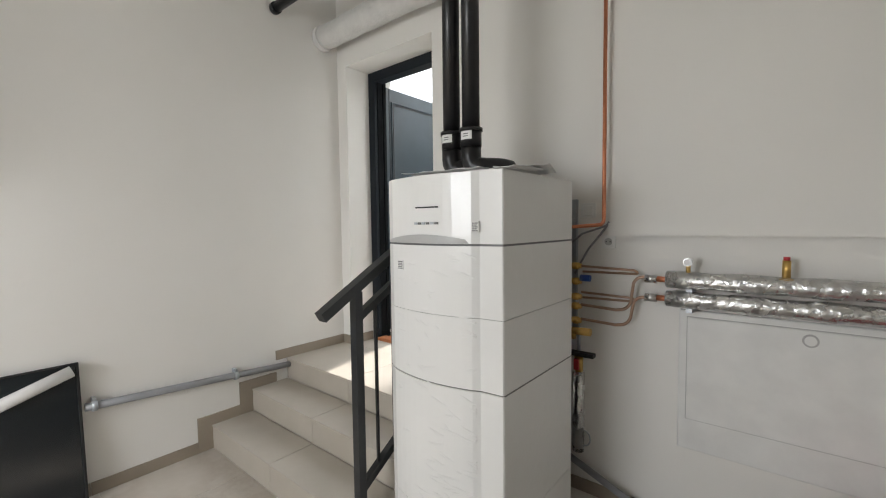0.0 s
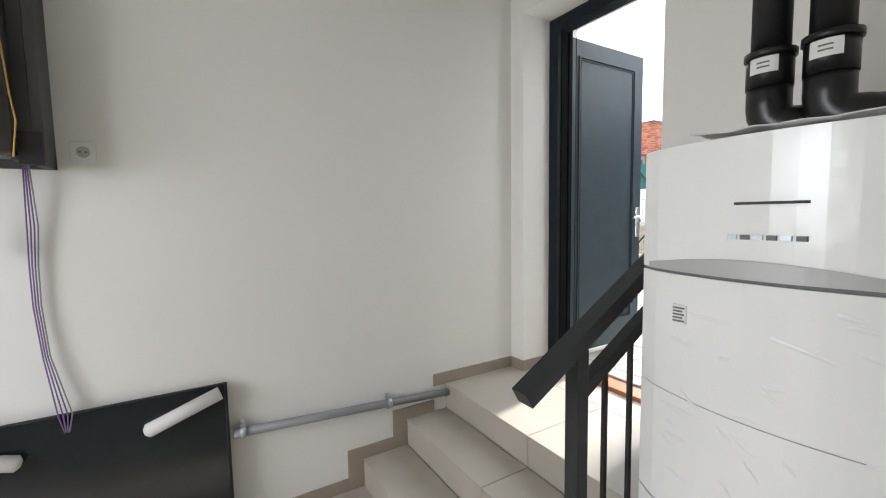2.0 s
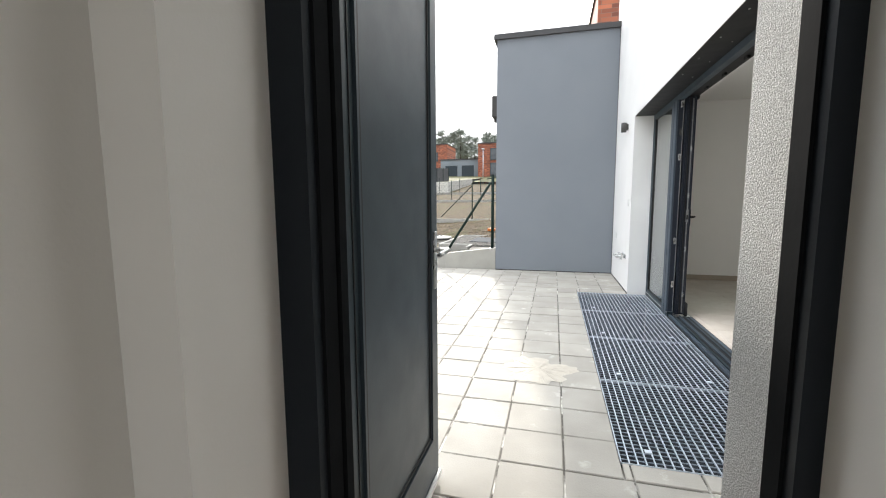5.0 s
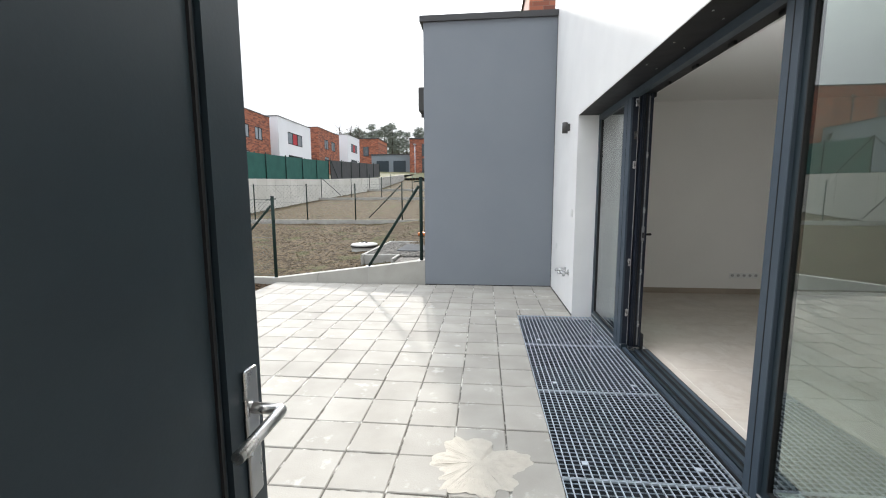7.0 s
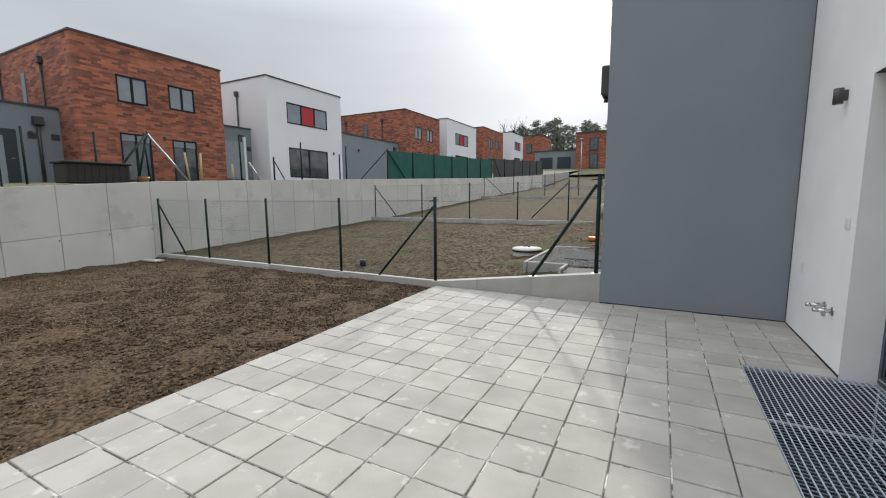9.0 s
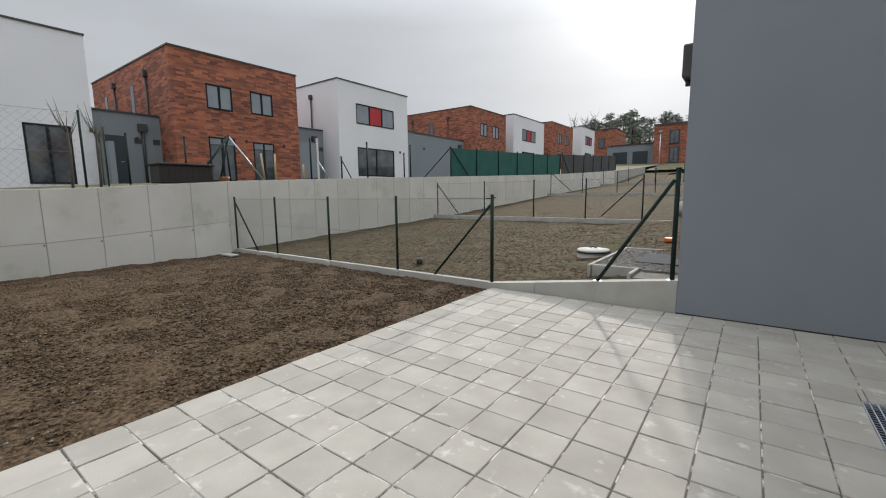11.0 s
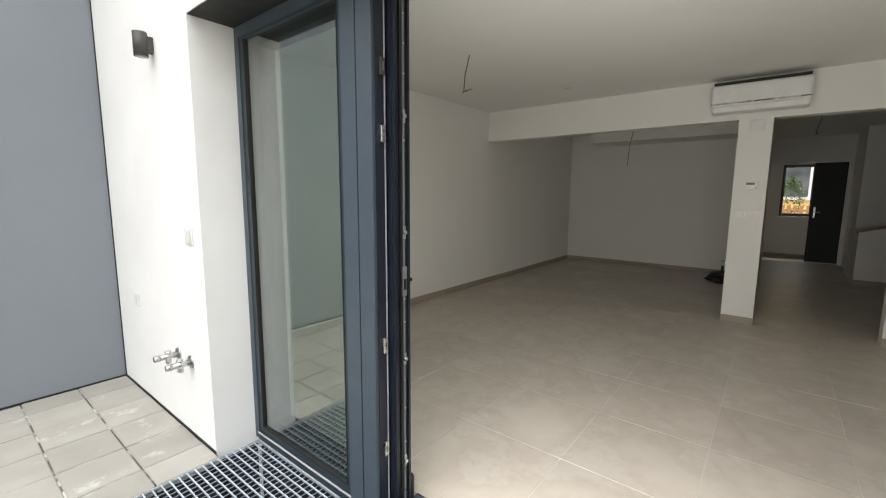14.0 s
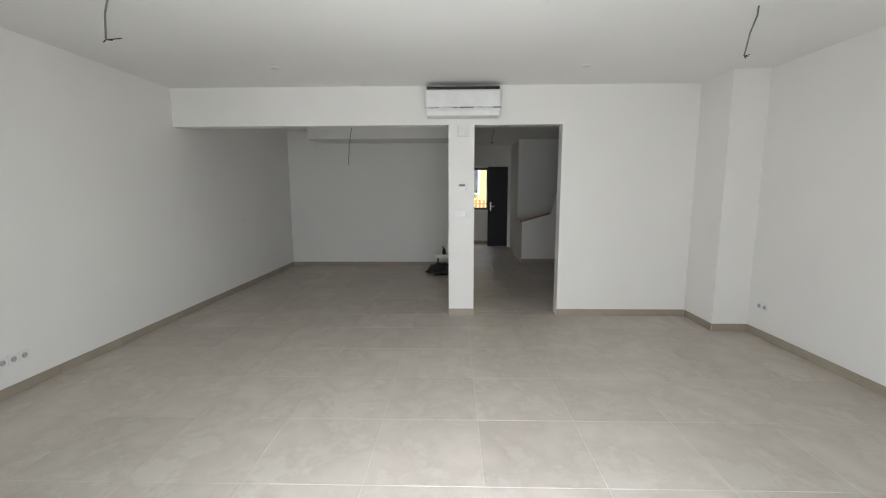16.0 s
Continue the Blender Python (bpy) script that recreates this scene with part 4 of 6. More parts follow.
for k in range(4):
    o = k * 0.007
    solid("data_cable", tube([(W_X + 0.05 + o, 1.19 + o, CZ0 + 0.01), (W_X + 0.03, 1.18 + 1.5 * o, 1.0), (W_X + 0.025, 1.175 + 1.2 * o, 0.85), (W_X + 0.025, 1.175 + 1.1 * o, 0.70), (W_X + 0.03, 1.19 + o, 0.50), (W_X + 0.04, 1.22 + 2 * o, 0.26), (W_X + 0.03, 1.24, 0.15)], 0.0026, 6), VIOLET if k < 3 else GREYPVC, "thin violet data cable hanging down the wall", "cable", "hanging data cables")

# glossy black panel with white foam bars, leaning on the wall
bp = thing("appliance_panel", "glossy black appliance panel leaning against the wall", "panel")
t = Matrix.Translation((W_X + 0.085, 0, FLOOR_T)) @ Matrix.Rotation(radians(-4.5), 4, "Y")
for nm, lo, hi, mm in (("plate", (-0.004, 0.60, 0.0), (0.004, 1.80, 0.755), PANELBLACK), ("edge_strip", (-0.006, 1.792, 0.0), (0.016, 1.805, 0.758), BLACK), ("edge_strip", (-0.006, 0.595, 0.75), (0.012, 1.805, 0.758), BLACK)):
    bm = bbox(lo, hi, 0.002, 1)
    bm.transform(t)
    part(nm, bm, mm, bp)
for a, b in (((1.50, 0.625), (1.775, 0.722)), ((1.10, 0.615), (0.80, 0.70))):
    bm = tube([(0.03, a[0] - 0.012 * (1 if b[0] > a[0] else -1), a[1] - 0.004), (0.03, a[0], a[1]), (0.03, b[0], b[1])], [0.014, 0.03, 0.03], 14)
    bm.transform(t)
    part("foam_bar", bm, FOAM, bp, "white foam protection bar")


# ---- terrace and house front ----
FX, GY = -1.6, 10.2           # outer face of the white front, face of the grey wing
IX = -1.15                    # inner face of the front wall
WY0, WY1, WTOP = 5.0, 8.685, 2.19
setting("wall_front", boxes(((FX, OUT_Y, -0.6), (IX, WY0, 6.4)), ((FX, WY1, -0.6), (IX, GY + 0.3, 6.4)), ((FX, WY0, WTOP), (IX, WY1, 6.4)), ((-1.37, WY0, -0.6), (IX, WY1, -0.012))), STUCCO, "white rendered house front with a wide window", "wall")
setting("wall_upper", boxes(((FX, -2.0, 3.6), (-1.15, OUT_Y, 6.4)), ((-1.15, -2.0, 3.6), (9.6, -1.7, 6.4)), ((FX, GY, 6.36), (9.6, GY + 0.3, 6.4)), ((-1.15, GY + 0.0, 3.6), (9.6, GY + 0.3, 6.36))), STUCCO, "white rendered upper storey", "wall")
setting("roof", boxes(((-3.5, -1.72, 3.6), (FX, OUT_Y + 0.02, 3.75)), ((FX, -2.0, 6.4), (9.6, GY + 0.3, 6.5))), ROOFEDGE, "flat roof with dark edge", "roof")
wing = thing("wall_wing", "grey rendered garage wing with a flat roof", "wall", kind="structure")
part("wing_wall", boxes(((-3.48, GY, -0.3), (FX, GY + 4.0, 3.79))), GREYWALL, wing)
part("coping", boxes(((-3.53, GY - 0.04, 3.79), (FX - 0.0, GY + 4.04, 3.87))), ROOFEDGE, wing)
part("foot_joint", boxes(((-3.48, GY - 0.004, -0.05), (FX, GY, 0.012))), BLACK, wing)
part("foot_joint", boxes(((FX - 0.004, WY1 + 0.0, -0.05), (FX, GY - 0.004, 0.012))), BLACK, wing)
part("corner_joint", boxes(((FX - 0.006, GY - 0.008, 0.0), (FX, GY, 3.78))), BLACK, wing)
ac2 = thing("outdoor_unit", "dark vent box on the side of the grey wing", "vent")
part("box", bbox((-3.60, GY + 0.25, 2.62), (-3.48, GY + 0.60, 2.98), 0.02), CABINET, ac2)
part("spout", tube([(-3.55, GY + 0.42, 2.63), (-3.55, GY + 0.42, 2.56)], 0.03, 10), CABINET, ac2)
nb = thing("neighbour_house", "brick-clad upper storey of the next house", "house")
part("wall", boxes(((FX, 14.4, 3.0), (6.0, 22.0, 6.4))), BRICKX, nb)
part("roof_edge", boxes(((FX - 0.05, 14.35, 6.4), (6.0, 22.0, 6.5))), ROOFEDGE, nb)

# wide window: frame, fixed panes, tracks and the parked sliding sash
win = thing("window_1", "anthracite sliding patio window standing open", "window", kind="structure")
wf = -1.385
YM0, YM1 = 5.887, 7.66          # clear opening between the mullions
ZT = WTOP - 0.055               # underside of the head profile
part("window_frame", boxes(((wf, WY1 - 0.042, 0.0), (wf + 0.075, WY1, WTOP)), ((wf, WY0, 0.0), (wf + 0.075, WY0 + 0.042, WTOP)), ((wf, WY0 + 0.042, ZT), (wf + 0.05, WY1 - 0.042, WTOP))), ANTHRALIGHT, win)
for y0, y1, ma, mb in ((7.835, WY1 - 0.042, YM1, 7.835), (WY0 + 0.042, 5.79, 5.79, YM0)):
    s = part("fixed_sash", boxes(((wf + 0.006, y1 - 0.035, 0.05), (wf + 0.045, y1, ZT)), ((wf + 0.006, y0, 0.05), (wf + 0.045, y0 + 0.035, ZT)), ((wf + 0.006, y0 + 0.035, 0.05), (wf + 0.045, y1 - 0.035, 0.075)), ((wf + 0.006, y0 + 0.035, ZT - 0.014), (wf + 0.045, y1 - 0.035, ZT))), ANTHRACITE, win)
    part("glazing_gasket", boxes(((wf + 0.004, y0 + 0.035, 0.075), (wf + 0.03, y0 + 0.041, ZT - 0.014)), ((wf + 0.004, y1 - 0.041, 0.075), (wf + 0.03, y1 - 0.035, ZT - 0.014)), ((wf + 0.004, y0 + 0.041, 0.075), (wf + 0.03, y1 - 0.041, 0.081))), BLACK, s)
    pn = part("pane", boxes(((wf + 0.016, y0 + 0.03, 0.072), (wf + 0.022, y1 - 0.03, ZT - 0.01))), TRIPLEPANE, s)
    pn.visible_shadow = False
    part("foot_frame", boxes(((wf - 0.004, min(y0, ma) - 0.02, 0.0), (wf + 0.05, max(y1, mb), 0.05))), ANTHRACITE, win)
    part("foot_lip", bbox((wf - 0.010, min(y0, ma) - 0.02, 0.036), (wf - 0.003, max(y1, mb), 0.046), 0.002, 1), GRIP, win, "pale metal drip edge")
    mu = part("mullion", bbox((wf - 0.012, ma, 0.0), (wf + 0.048, mb, ZT), 0.003, 1), ANTHRALIGHT, win)
    ym = ma + (mb - ma) * 0.48
    part("mullion_groove", boxes(((wf - 0.0135, ym - 0.002, 0.0), (wf - 0.0115, ym + 0.002, ZT))), BLACK, mu)
part("side_profile", boxes(((wf + 0.004, YM1 - 0.004, 0.05), (wf + 0.046, YM1, ZT))), SASHNAVY, win)
part("side_seal", boxes(((wf + 0.046, YM1 - 0.008, 0.05), (wf + 0.050, YM1, ZT))), GRIP, win, "pale sealing strip")
for z, m in ((0.30, CHROME), (0.74, CHROME), (1.56, CHROME), (1.80, CABINET), (2.06, CHROME)):
    st = part("striker", bbox((wf + 0.022, YM1 - 0.015, z), (wf + 0.045, YM1 - 0.003, z + 0.062), 0.002, 1), m, win, "metal striker plate")
    part("striker_slot", boxes(((wf + 0.030, YM1 - 0.0165, z + 0.016), (wf + 0.037, YM1 - 0.0145, z + 0.046))), SEAM, st)
for k, x in enumerate((wf + 0.01, wf + 0.05, wf + 0.10, wf + 0.16, wf + 0.20)):
    part("floor_track", boxes(((x, YM0, -0.012), (x + (0.018 if k % 2 else 0.026), YM1, 0.022 - 0.004 * k))), ANTHRACITE if k % 2 else ANTHRALIGHT, win)
part("track_bed", boxes(((wf, YM0, -0.012), (IX, YM1, 0.004))), BLACK, win)
part("head_box", boxes(((FX + 0.004, WY0, WTOP - 0.004), (wf, WY1, WTOP - 0.001)), ((wf + 0.05, WY0 + 0.05, WTOP - 0.03), (wf + 0.17, WY1 - 0.05, WTOP - 0.004))), BLACK, win, "black blind box over the window")
for k in range(9):
    for x in (FX + 0.06, FX + 0.16):
        part("bolt", tube([(x, WY0 + 0.3 + k * 0.4 + x, WTOP - 0.007), (x, WY0 + 0.3 + k * 0.4 + x, WTOP - 0.002)], 0.006, 8), CHROME, win)
for k in range(4):
    y = YM0 + 0.2 + k * 0.4
    part("roller", bbox((wf + 0.12, y, WTOP - 0.05), (wf + 0.14, y + 0.06, WTOP - 0.029), 0.003, 1), BLACK, win)
SX0, SX1, SY0, SY1 = wf + 0.062, wf + 0.152, 7.635, 8.66
ST = WTOP - 0.034
sash = part("sliding_sash", boxes(((SX0, SY0, 0.03), (SX1, SY0 + 0.09, ST)), ((SX0, SY1 - 0.09, 0.03), (SX1, SY1, ST)), ((SX0, SY0 + 0.09, 0.03), (SX1, SY1 - 0.09, 0.10)), ((SX0, SY0 + 0.09, ST - 0.06), (SX1, SY1 - 0.09, ST))), SASHNAVY, win, "dark navy sliding sash pushed aside")
pn = part("pane", boxes(((SX0 + 0.03, SY0 + 0.085, 0.095), (SX0 + 0.036, SY1 - 0.085, ST - 0.055))), PANE, sash)
pn.visible_shadow = False
for o, w, d in ((0.004, 0.010, 0.012), (0.022, 0.006, 0.005), (0.036, 0.008, 0.010), (0.078, 0.010, 0.012)):
    part("edge_rib", boxes(((SX0 + o, SY0 - d, 0.035), (SX0 + o + w, SY0, ST - 0.004))), SASHNAVY if o != 0.036 else BLACK, sash)
part("lock_rail", boxes(((SX0 + 0.058, SY0 - 0.003, 0.05), (SX0 + 0.068, SY0, ST - 0.02))), GREYPVC, sash, "steel locking rail")
for k in range(17):
    z = 0.10 + k * 0.122 + 0.02 * math.sin(k * 2.3)
    big = k % 4 == 1
    part("lock_cam", tube([(SX0 + 0.063, SY0 - (0.014 if big else 0.006), z), (SX0 + 0.063, SY0 - 0.002, z)], 0.008 if big else 0.004, 8), CHROME, sash)
    if big:
        part("cam_plate", boxes(((SX0 + 0.056, SY0 - 0.006, z - 0.025), (SX0 + 0.070, SY0 - 0.003, z + 0.025))), ZINC, sash)
part("lock_case", boxes(((SX0 + 0.052, SY0 - 0.007, 0.96), (SX0 + 0.074, SY0 - 0.001, 1.08))), GREYPVC, sash)
part("latch_slot", boxes(((SX0 + 0.056, SY0 - 0.009, 0.985), (SX0 + 0.070, SY0 - 0.006, 1.03))), BLACK, sash)
hd = part("handle_plate", bbox((SX1, SY0 + 0.02, 0.92), (SX1 + 0.012, SY0 + 0.05, 1.08), 0.003), BLACK, sash)
part("lever", tube([(SX1 + 0.01, SY0 + 0.035, 1.01), (SX1 + 0.05, SY0 + 0.035, 1.01), (SX1 + 0.058, SY0 + 0.06, 1.01), (SX1 + 0.058, SY0 + 0.15, 1.0)], 0.009, 8), BLACK, hd)
part("foot_cover", bbox((SX1, SY0 - 0.01, 0.012), (SX1 + 0.028, SY0 + 0.09, 0.15), 0.012), BLACK, sash)
part("head_cover", bbox((SX1 - 0.01, SY0 - 0.012, ST - 0.03), (SX1 + 0.02, SY0 + 0.08, ST + 0.012), 0.006), BLACK, sash)
part("carriage", bbox((SX0 - 0.012, SY0 - 0.05, 0.012), (SX0 + 0.03, SY0 + 0.2, 0.03), 0.004), CHROME, sash)

# wall lamp, sockets and taps on the front
lamp = thing("wall_lamp", "dark grey cylindrical outdoor wall lamp", "lamp")
part("bracket", bbox((FX - 0.03, 9.115, 2.095), (FX, 9.155, 2.175), 0.004), CABINET, lamp)
part("shade", tube([(FX - 0.055, 9.135, 2.07), (FX - 0.055, 9.135, 2.19)], 0.033, 22), CABINET, lamp)
part("lens", tube([(FX - 0.055, 9.135, 2.066), (FX - 0.055, 9.135, 2.072)], 0.027, 18), PANE, lamp)
for y, z in ((8.83, 1.145), (9.77, 0.66)):
    bx = thing("outdoor_socket", "white outdoor socket with a closed lid", "socket", group="outdoor sockets")
    part("plate", bbox((FX - 0.008, y - 0.045, z - 0.045), (FX, y + 0.045, z + 0.045), 0.003), WHITEPLASTIC, bx)
    part("lid", bbox((FX - 0.014, y - 0.03, z - 0.035), (FX - 0.007, y + 0.03, z + 0.035), 0.003), WHITEPLASTIC, bx)
for y, z in ((9.108, 0.447), (8.933, 0.443)):
    tp = thing("garden_tap", "chrome garden tap on the house wall", "tap", group="garden taps")
    part("flange", tube([(FX - 0.006, y, z), (FX, y, z)], 0.036, 18), CHROME, tp)
    part("body", tube([(FX - 0.002, y, z), (FX - 0.10, y, z)], [0.017, 0.015], 12), CHROME, tp)
    part("spout", tube([(FX - 0.055, y, z), (FX - 0.055, y, z - 0.04)], 0.014, 10), CHROME, tp)
    part("knob", tube([(FX - 0.055, y, z + 0.005), (FX - 0.055, y, z + 0.03)], [0.010, 0.018], 10), CHROME, tp)
    part("nozzle", tube([(FX - 0.10, y, z), (FX - 0.125, y, z)], [0.019, 0.016], 12), CHROME, tp)

# light well under the steel grating
GX0, GX1, GY0, GY1 = -2.205, wf - 0.006, 4.965, 8.645
# near-black walls and linings paint in the shade below the bars
setting("light_well", boxes(((FX - 0.004, WY1 - 0.005, -0.62), (-1.38, WY1 - 0.001, -0.045)), ((FX - 0.005, WY1, -0.62), (FX - 0.001, GY1, -0.045)), ((FX - 0.004, WY0 + 0.001, -0.62), (-1.38, WY0 + 0.005, -0.045)), ((FX - 0.005, GY0, -0.62), (FX - 0.001, WY0, -0.045)), ((-1.378, GY0, -0.62), (-1.3715, GY1, -0.045)), ((GX0, GY0, -0.62), (-1.37, GY1, -0.6)), ((GX0 - 0.03, GY0 - 0.03, -0.62), (GX0, GY1 + 0.03, -0.045)), ((GX0, GY1, -0.62), (FX, GY1 + 0.03, -0.045)), ((GX0, GY0 - 0.03, -0.62), (FX, GY0, -0.045))), WELL, "light well below the grating, painted near-black for its shade", "pit")
for k in range(4):
    y0, y1 = GY0 + k * (GY1 - GY0) / 4 + 0.003, GY0 + (k + 1) * (GY1 - GY0) / 4 - 0.003
    gr = thing("floor_grating", "galvanised steel grating over the light well", "grating", group="grating panels")
    part("rim", boxes(((GX0, y0, -0.012), (GX0 + 0.004, y1, -0.001)), ((GX1 - 0.004, y0, -0.012), (GX1, y1, -0.001)), ((GX0, y0, -0.012), (GX1, y0 + 0.003, -0.001)), ((GX0, y1 - 0.004, -0.012), (GX1, y1, -0.001))), GRATING, gr)
    nx = 22
    for i in range(1, nx):
        x = GX0 + i * (GX1 - GX0) / nx
        part("bearing_bar", boxes(((x - 0.0024, y0 + 0.004, -0.008), (x + 0.0024, y1 - 0.004, 0.0))), GRATING, gr)
    ny = 27
    for j in range(1, ny):
        y = y0 + j * (y1 - y0) / ny
        part("cross_bar", boxes(((GX0 + 0.004, y - 0.0015, -0.007), (GX1 - 0.004, y + 0.0015, -0.003))), CROSSROD, gr)
    for x in (GX0 + 0.12, GX1 - 0.15):
        part("clamp", bbox((x, y0 + 0.1, -0.004), (x + 0.032, y0 + 0.128, 0.003), 0.002, 1), GRATING, gr)

# ---- living room, kitchen and hall ----
CEIL = 2.57
LY_S, LY_N, BXW = 3.797, 9.942, 2.973
PY0, PY1 = 6.573, 6.861
OPY0, OTOP = 5.611, 2.155
setting("wall_living_north", boxes(((IX, LY_N, -0.3), (6.233, GY + 0.3, 3.6))), PLASTER, "white plastered living room wall", "wall")
setting("wall_living_south", boxes(((IX, 3.791, -0.3), (2.455, LY_S, 3.6)), ((2.455, 3.791, -0.3), (BXW, 4.15, 3.6))), PLASTER, "white plastered wall with a shallow column", "wall")
setting("wall_beam", boxes(((BXW, 3.80, -0.3), (BXW + 0.16, OPY0, CEIL)), ((BXW, OPY0, OTOP), (BXW + 0.16, LY_N, CEIL)), ((BXW, PY0, -0.3), (BXW + 0.16, PY1, OTOP))), PLASTER, "white wall with two wide openings and a pillar", "wall")
setting("wall_partition", boxes(((BXW + 0.16, PY0 + 0.06, -0.3), (9.0, PY1 - 0.06, CEIL))), PLASTER, "white partition between kitchen and hall", "wall")
setting("wall_kitchen", boxes(((6.233, PY1 - 0.06, -0.3), (6.4, LY_N + 0.3, CEIL))), PLASTER, "white end wall of the kitchen", "wall")
setting("ceiling", boxes(((IX, 3.791, CEIL), (10.2, LY_N, CEIL + 0.2))), CEILING, "plain white ceiling", "ceiling")
setting("ceiling_kitchen", boxes(((5.55, PY1 - 0.06, 2.33), (6.233, 9.33, CEIL))), CEILING, "lowered white box under the kitchen ceiling", "ceiling")
setting("wall_hall_back", boxes(((8.95, 3.8, -0.3), (9.1, 5.40, CEIL)), ((8.95, 5.40, 2.07), (9.1, PY0 + 0.06, CEIL))), PLASTER, "white wall at the end of the hall", "wall")
setting("wall_hall_side", boxes(((7.75, 4.0, -0.3), (8.95, 5.36, CEIL))), PLASTER, "white hall wall beside the stairs", "wall")
setting("wall_hall_south", boxes(((BXW + 0.16, 3.8, -0.3), (8.95, 4.0, CEIL))), PLASTER, "white hall side wall", "wall")
setting("wall_entrance", boxes(((9.75, 3.8, -0.3), (9.95, 5.86, CEIL)), ((9.75, 5.86, -0.3), (9.95, 6.9, 0.93)), ((9.75, 5.86, 2.06), (9.95, 6.9, CEIL)), ((9.75, 6.42, 0.93), (9.95, 6.9, 2.06)), ((9.1, 6.7, -0.3), (9.95, 6.9, CEIL)), ((9.1, 4.6, -0.3), (9.95, 4.8, CEIL))), PLASTER, "white entrance wall with a window", "wall")
w2 = thing("window_2", "dark framed window beside the front door", "window", kind="structure")
part("window_frame", boxes(((9.72, 5.86, 0.93), (9.78, 5.91, 2.06)), ((9.72, 6.37, 0.93), (9.78, 6.42, 2.06)), ((9.72, 5.91, 0.93), (9.78, 6.37, 0.99)), ((9.72, 5.91, 2.0), (9.78, 6.37, 2.06))), ANTHRACITE, w2)
part("window_sill", bbox((9.62, 5.84, 0.895), (9.75, 6.44, 0.93), 0.004), WHITEPLASTIC, w2)
d2 = thing("door_2", "black inner door standing ajar with a steel handle", "door", kind="structure")
part("door_casing", boxes(((8.93, 5.37, 0), (8.95, 5.43, 2.1)), ((8.93, 5.43, 2.05), (8.95, PY0 + 0.06, 2.1))), WHITEPLASTIC, d2)
lf = part("door_leaf", bbox((9.0, 5.43, 0.02), (9.045, 5.93, 2.045), 0.003, 1), BLACK, d2)
part("handle_plate", bbox((8.992, 5.845, 0.93), (9.0, 5.875, 1.15), 0.002, 1), CHROME, lf)
part("lever", tube([(8.99, 5.86, 1.05), (8.95, 5.86, 1.05), (8.945, 5.77, 1.05)], 0.009, 8), CHROME, lf)
part("foot_strip", boxes(((8.995, 5.45, 0.005), (9.05, 5.93, 0.02))), ZINC, lf)
par = thing("stair_parapet", "white stair parapet with a wooden cap rail", "parapet", kind="structure")
part("wall", prism([(5.44, -0.3), (5.44, 0.82), (4.88, 0.98), (4.62, 1.75), (4.0, 2.3), (4.0, -0.3)], 6.6, 6.72, "x"), PLASTER, par)
part("cap_rail", bar((6.66, 5.46, 0.825), (6.66, 4.88, 0.99), 0.15, 0.025), WOOD, par, "wooden cap rail")
part("wall", boxes(((6.72, 5.32, -0.3), (7.75, 5.44, 0.82))), PLASTER, par)

floor_l = setting("floor_living", boxes(((IX, 3.791, -0.3), (9.95, LY_N, -0.0015))), GROUT, "large grey-beige stone-look tiled floor", "floor")
skirting("baseboard", [(IX + 0.02, LY_N, 6.233, LY_N, 0, -1), (6.233, LY_N - 0.01, 6.233, PY1, -1, 0), (BXW, PY0, BXW, PY1, -1, 0), (BXW + 0.16, PY1 - 0.06, 6.23, PY1 - 0.06, 0, 1), (BXW, 4.16, BXW, OPY0, -1, 0), (BXW - 0.01, 4.15, 2.455, 4.15, 0, 1), (2.455, 4.15, 2.455, LY_S, -1, 0), (2.445, LY_S, IX, LY_S, 0, 1)], 0.0, 0.075)
skirting("baseboard", [(6.6, 5.44, 6.6, 4.0, -1, 0), (7.75, 5.36, 7.75, 4.0, -1, 0), (9.75, 5.0, 9.75, 6.7, -1, 0), (BXW + 0.16, 4.0, 6.6, 4.0, 0, 1), (8.9, PY0 + 0.06, BXW + 0.16, PY0 + 0.06, 0, -1)], 0.0, 0.075)

# air conditioner over the pillar
ac = thing("air_conditioner", "white wall-mounted air conditioner above the pillar", "air conditioner")
AX0, AX1, AY0, AY1, AZ0, AZ1 = 2.76, BXW, 6.305, 7.105, 2.215, 2.485
part("casing", bbox((AX0, AY0, AZ0 + 0.055), (AX1, AY1, AZ1), 0.025, 3), WHITEPLASTIC, ac)
# black grille stands 26 mm proud, painting the shadow in the gap above
part("grille_gap_shade", boxes(((AX0 + 0.012, AY0 + 0.02, AZ1 - 0.004), (AX1 - 0.004, AY1 - 0.02, AZ1 + 0.026))), BLACK, ac, "dark intake grille raised to paint the shadowed gap above")
part("lower_flap", bbox((AX0 + 0.02, AY0 + 0.01, AZ0), (AX1, AY1 - 0.01, AZ0 + 0.07), 0.018, 3), WHITEPLASTIC, ac)
part("bright_strip", bbox((AX0 - 0.004, AY0 + 0.03, AZ0 + 0.075), (AX0 + 0.02, AY1 - 0.005, AZ0 + 0.092), 0.003, 1), CHROME, ac)
for y0, y1 in ((6.60, 6.74), (6.76, 6.80), (6.31, 6.39)):
    part("badge", boxes(((AX0 - 0.006, y0, AZ0 + 0.078), (AX0, y1, AZ0 + 0.088))), SEAM, ac)
cov = thing("junction_cover", "square white junction cover on the pillar", "cover")
part("plate", bbox((BXW - 0.012, 6.635, 2.025), (BXW, 6.765, 2.145), 0.003), WHITEPLASTIC, cov)
part("rim", bbox((BXW - 0.016, 6.65, 2.04), (BXW - 0.011, 6.75, 2.13), 0.002, 1), WHITEPLASTIC, cov)
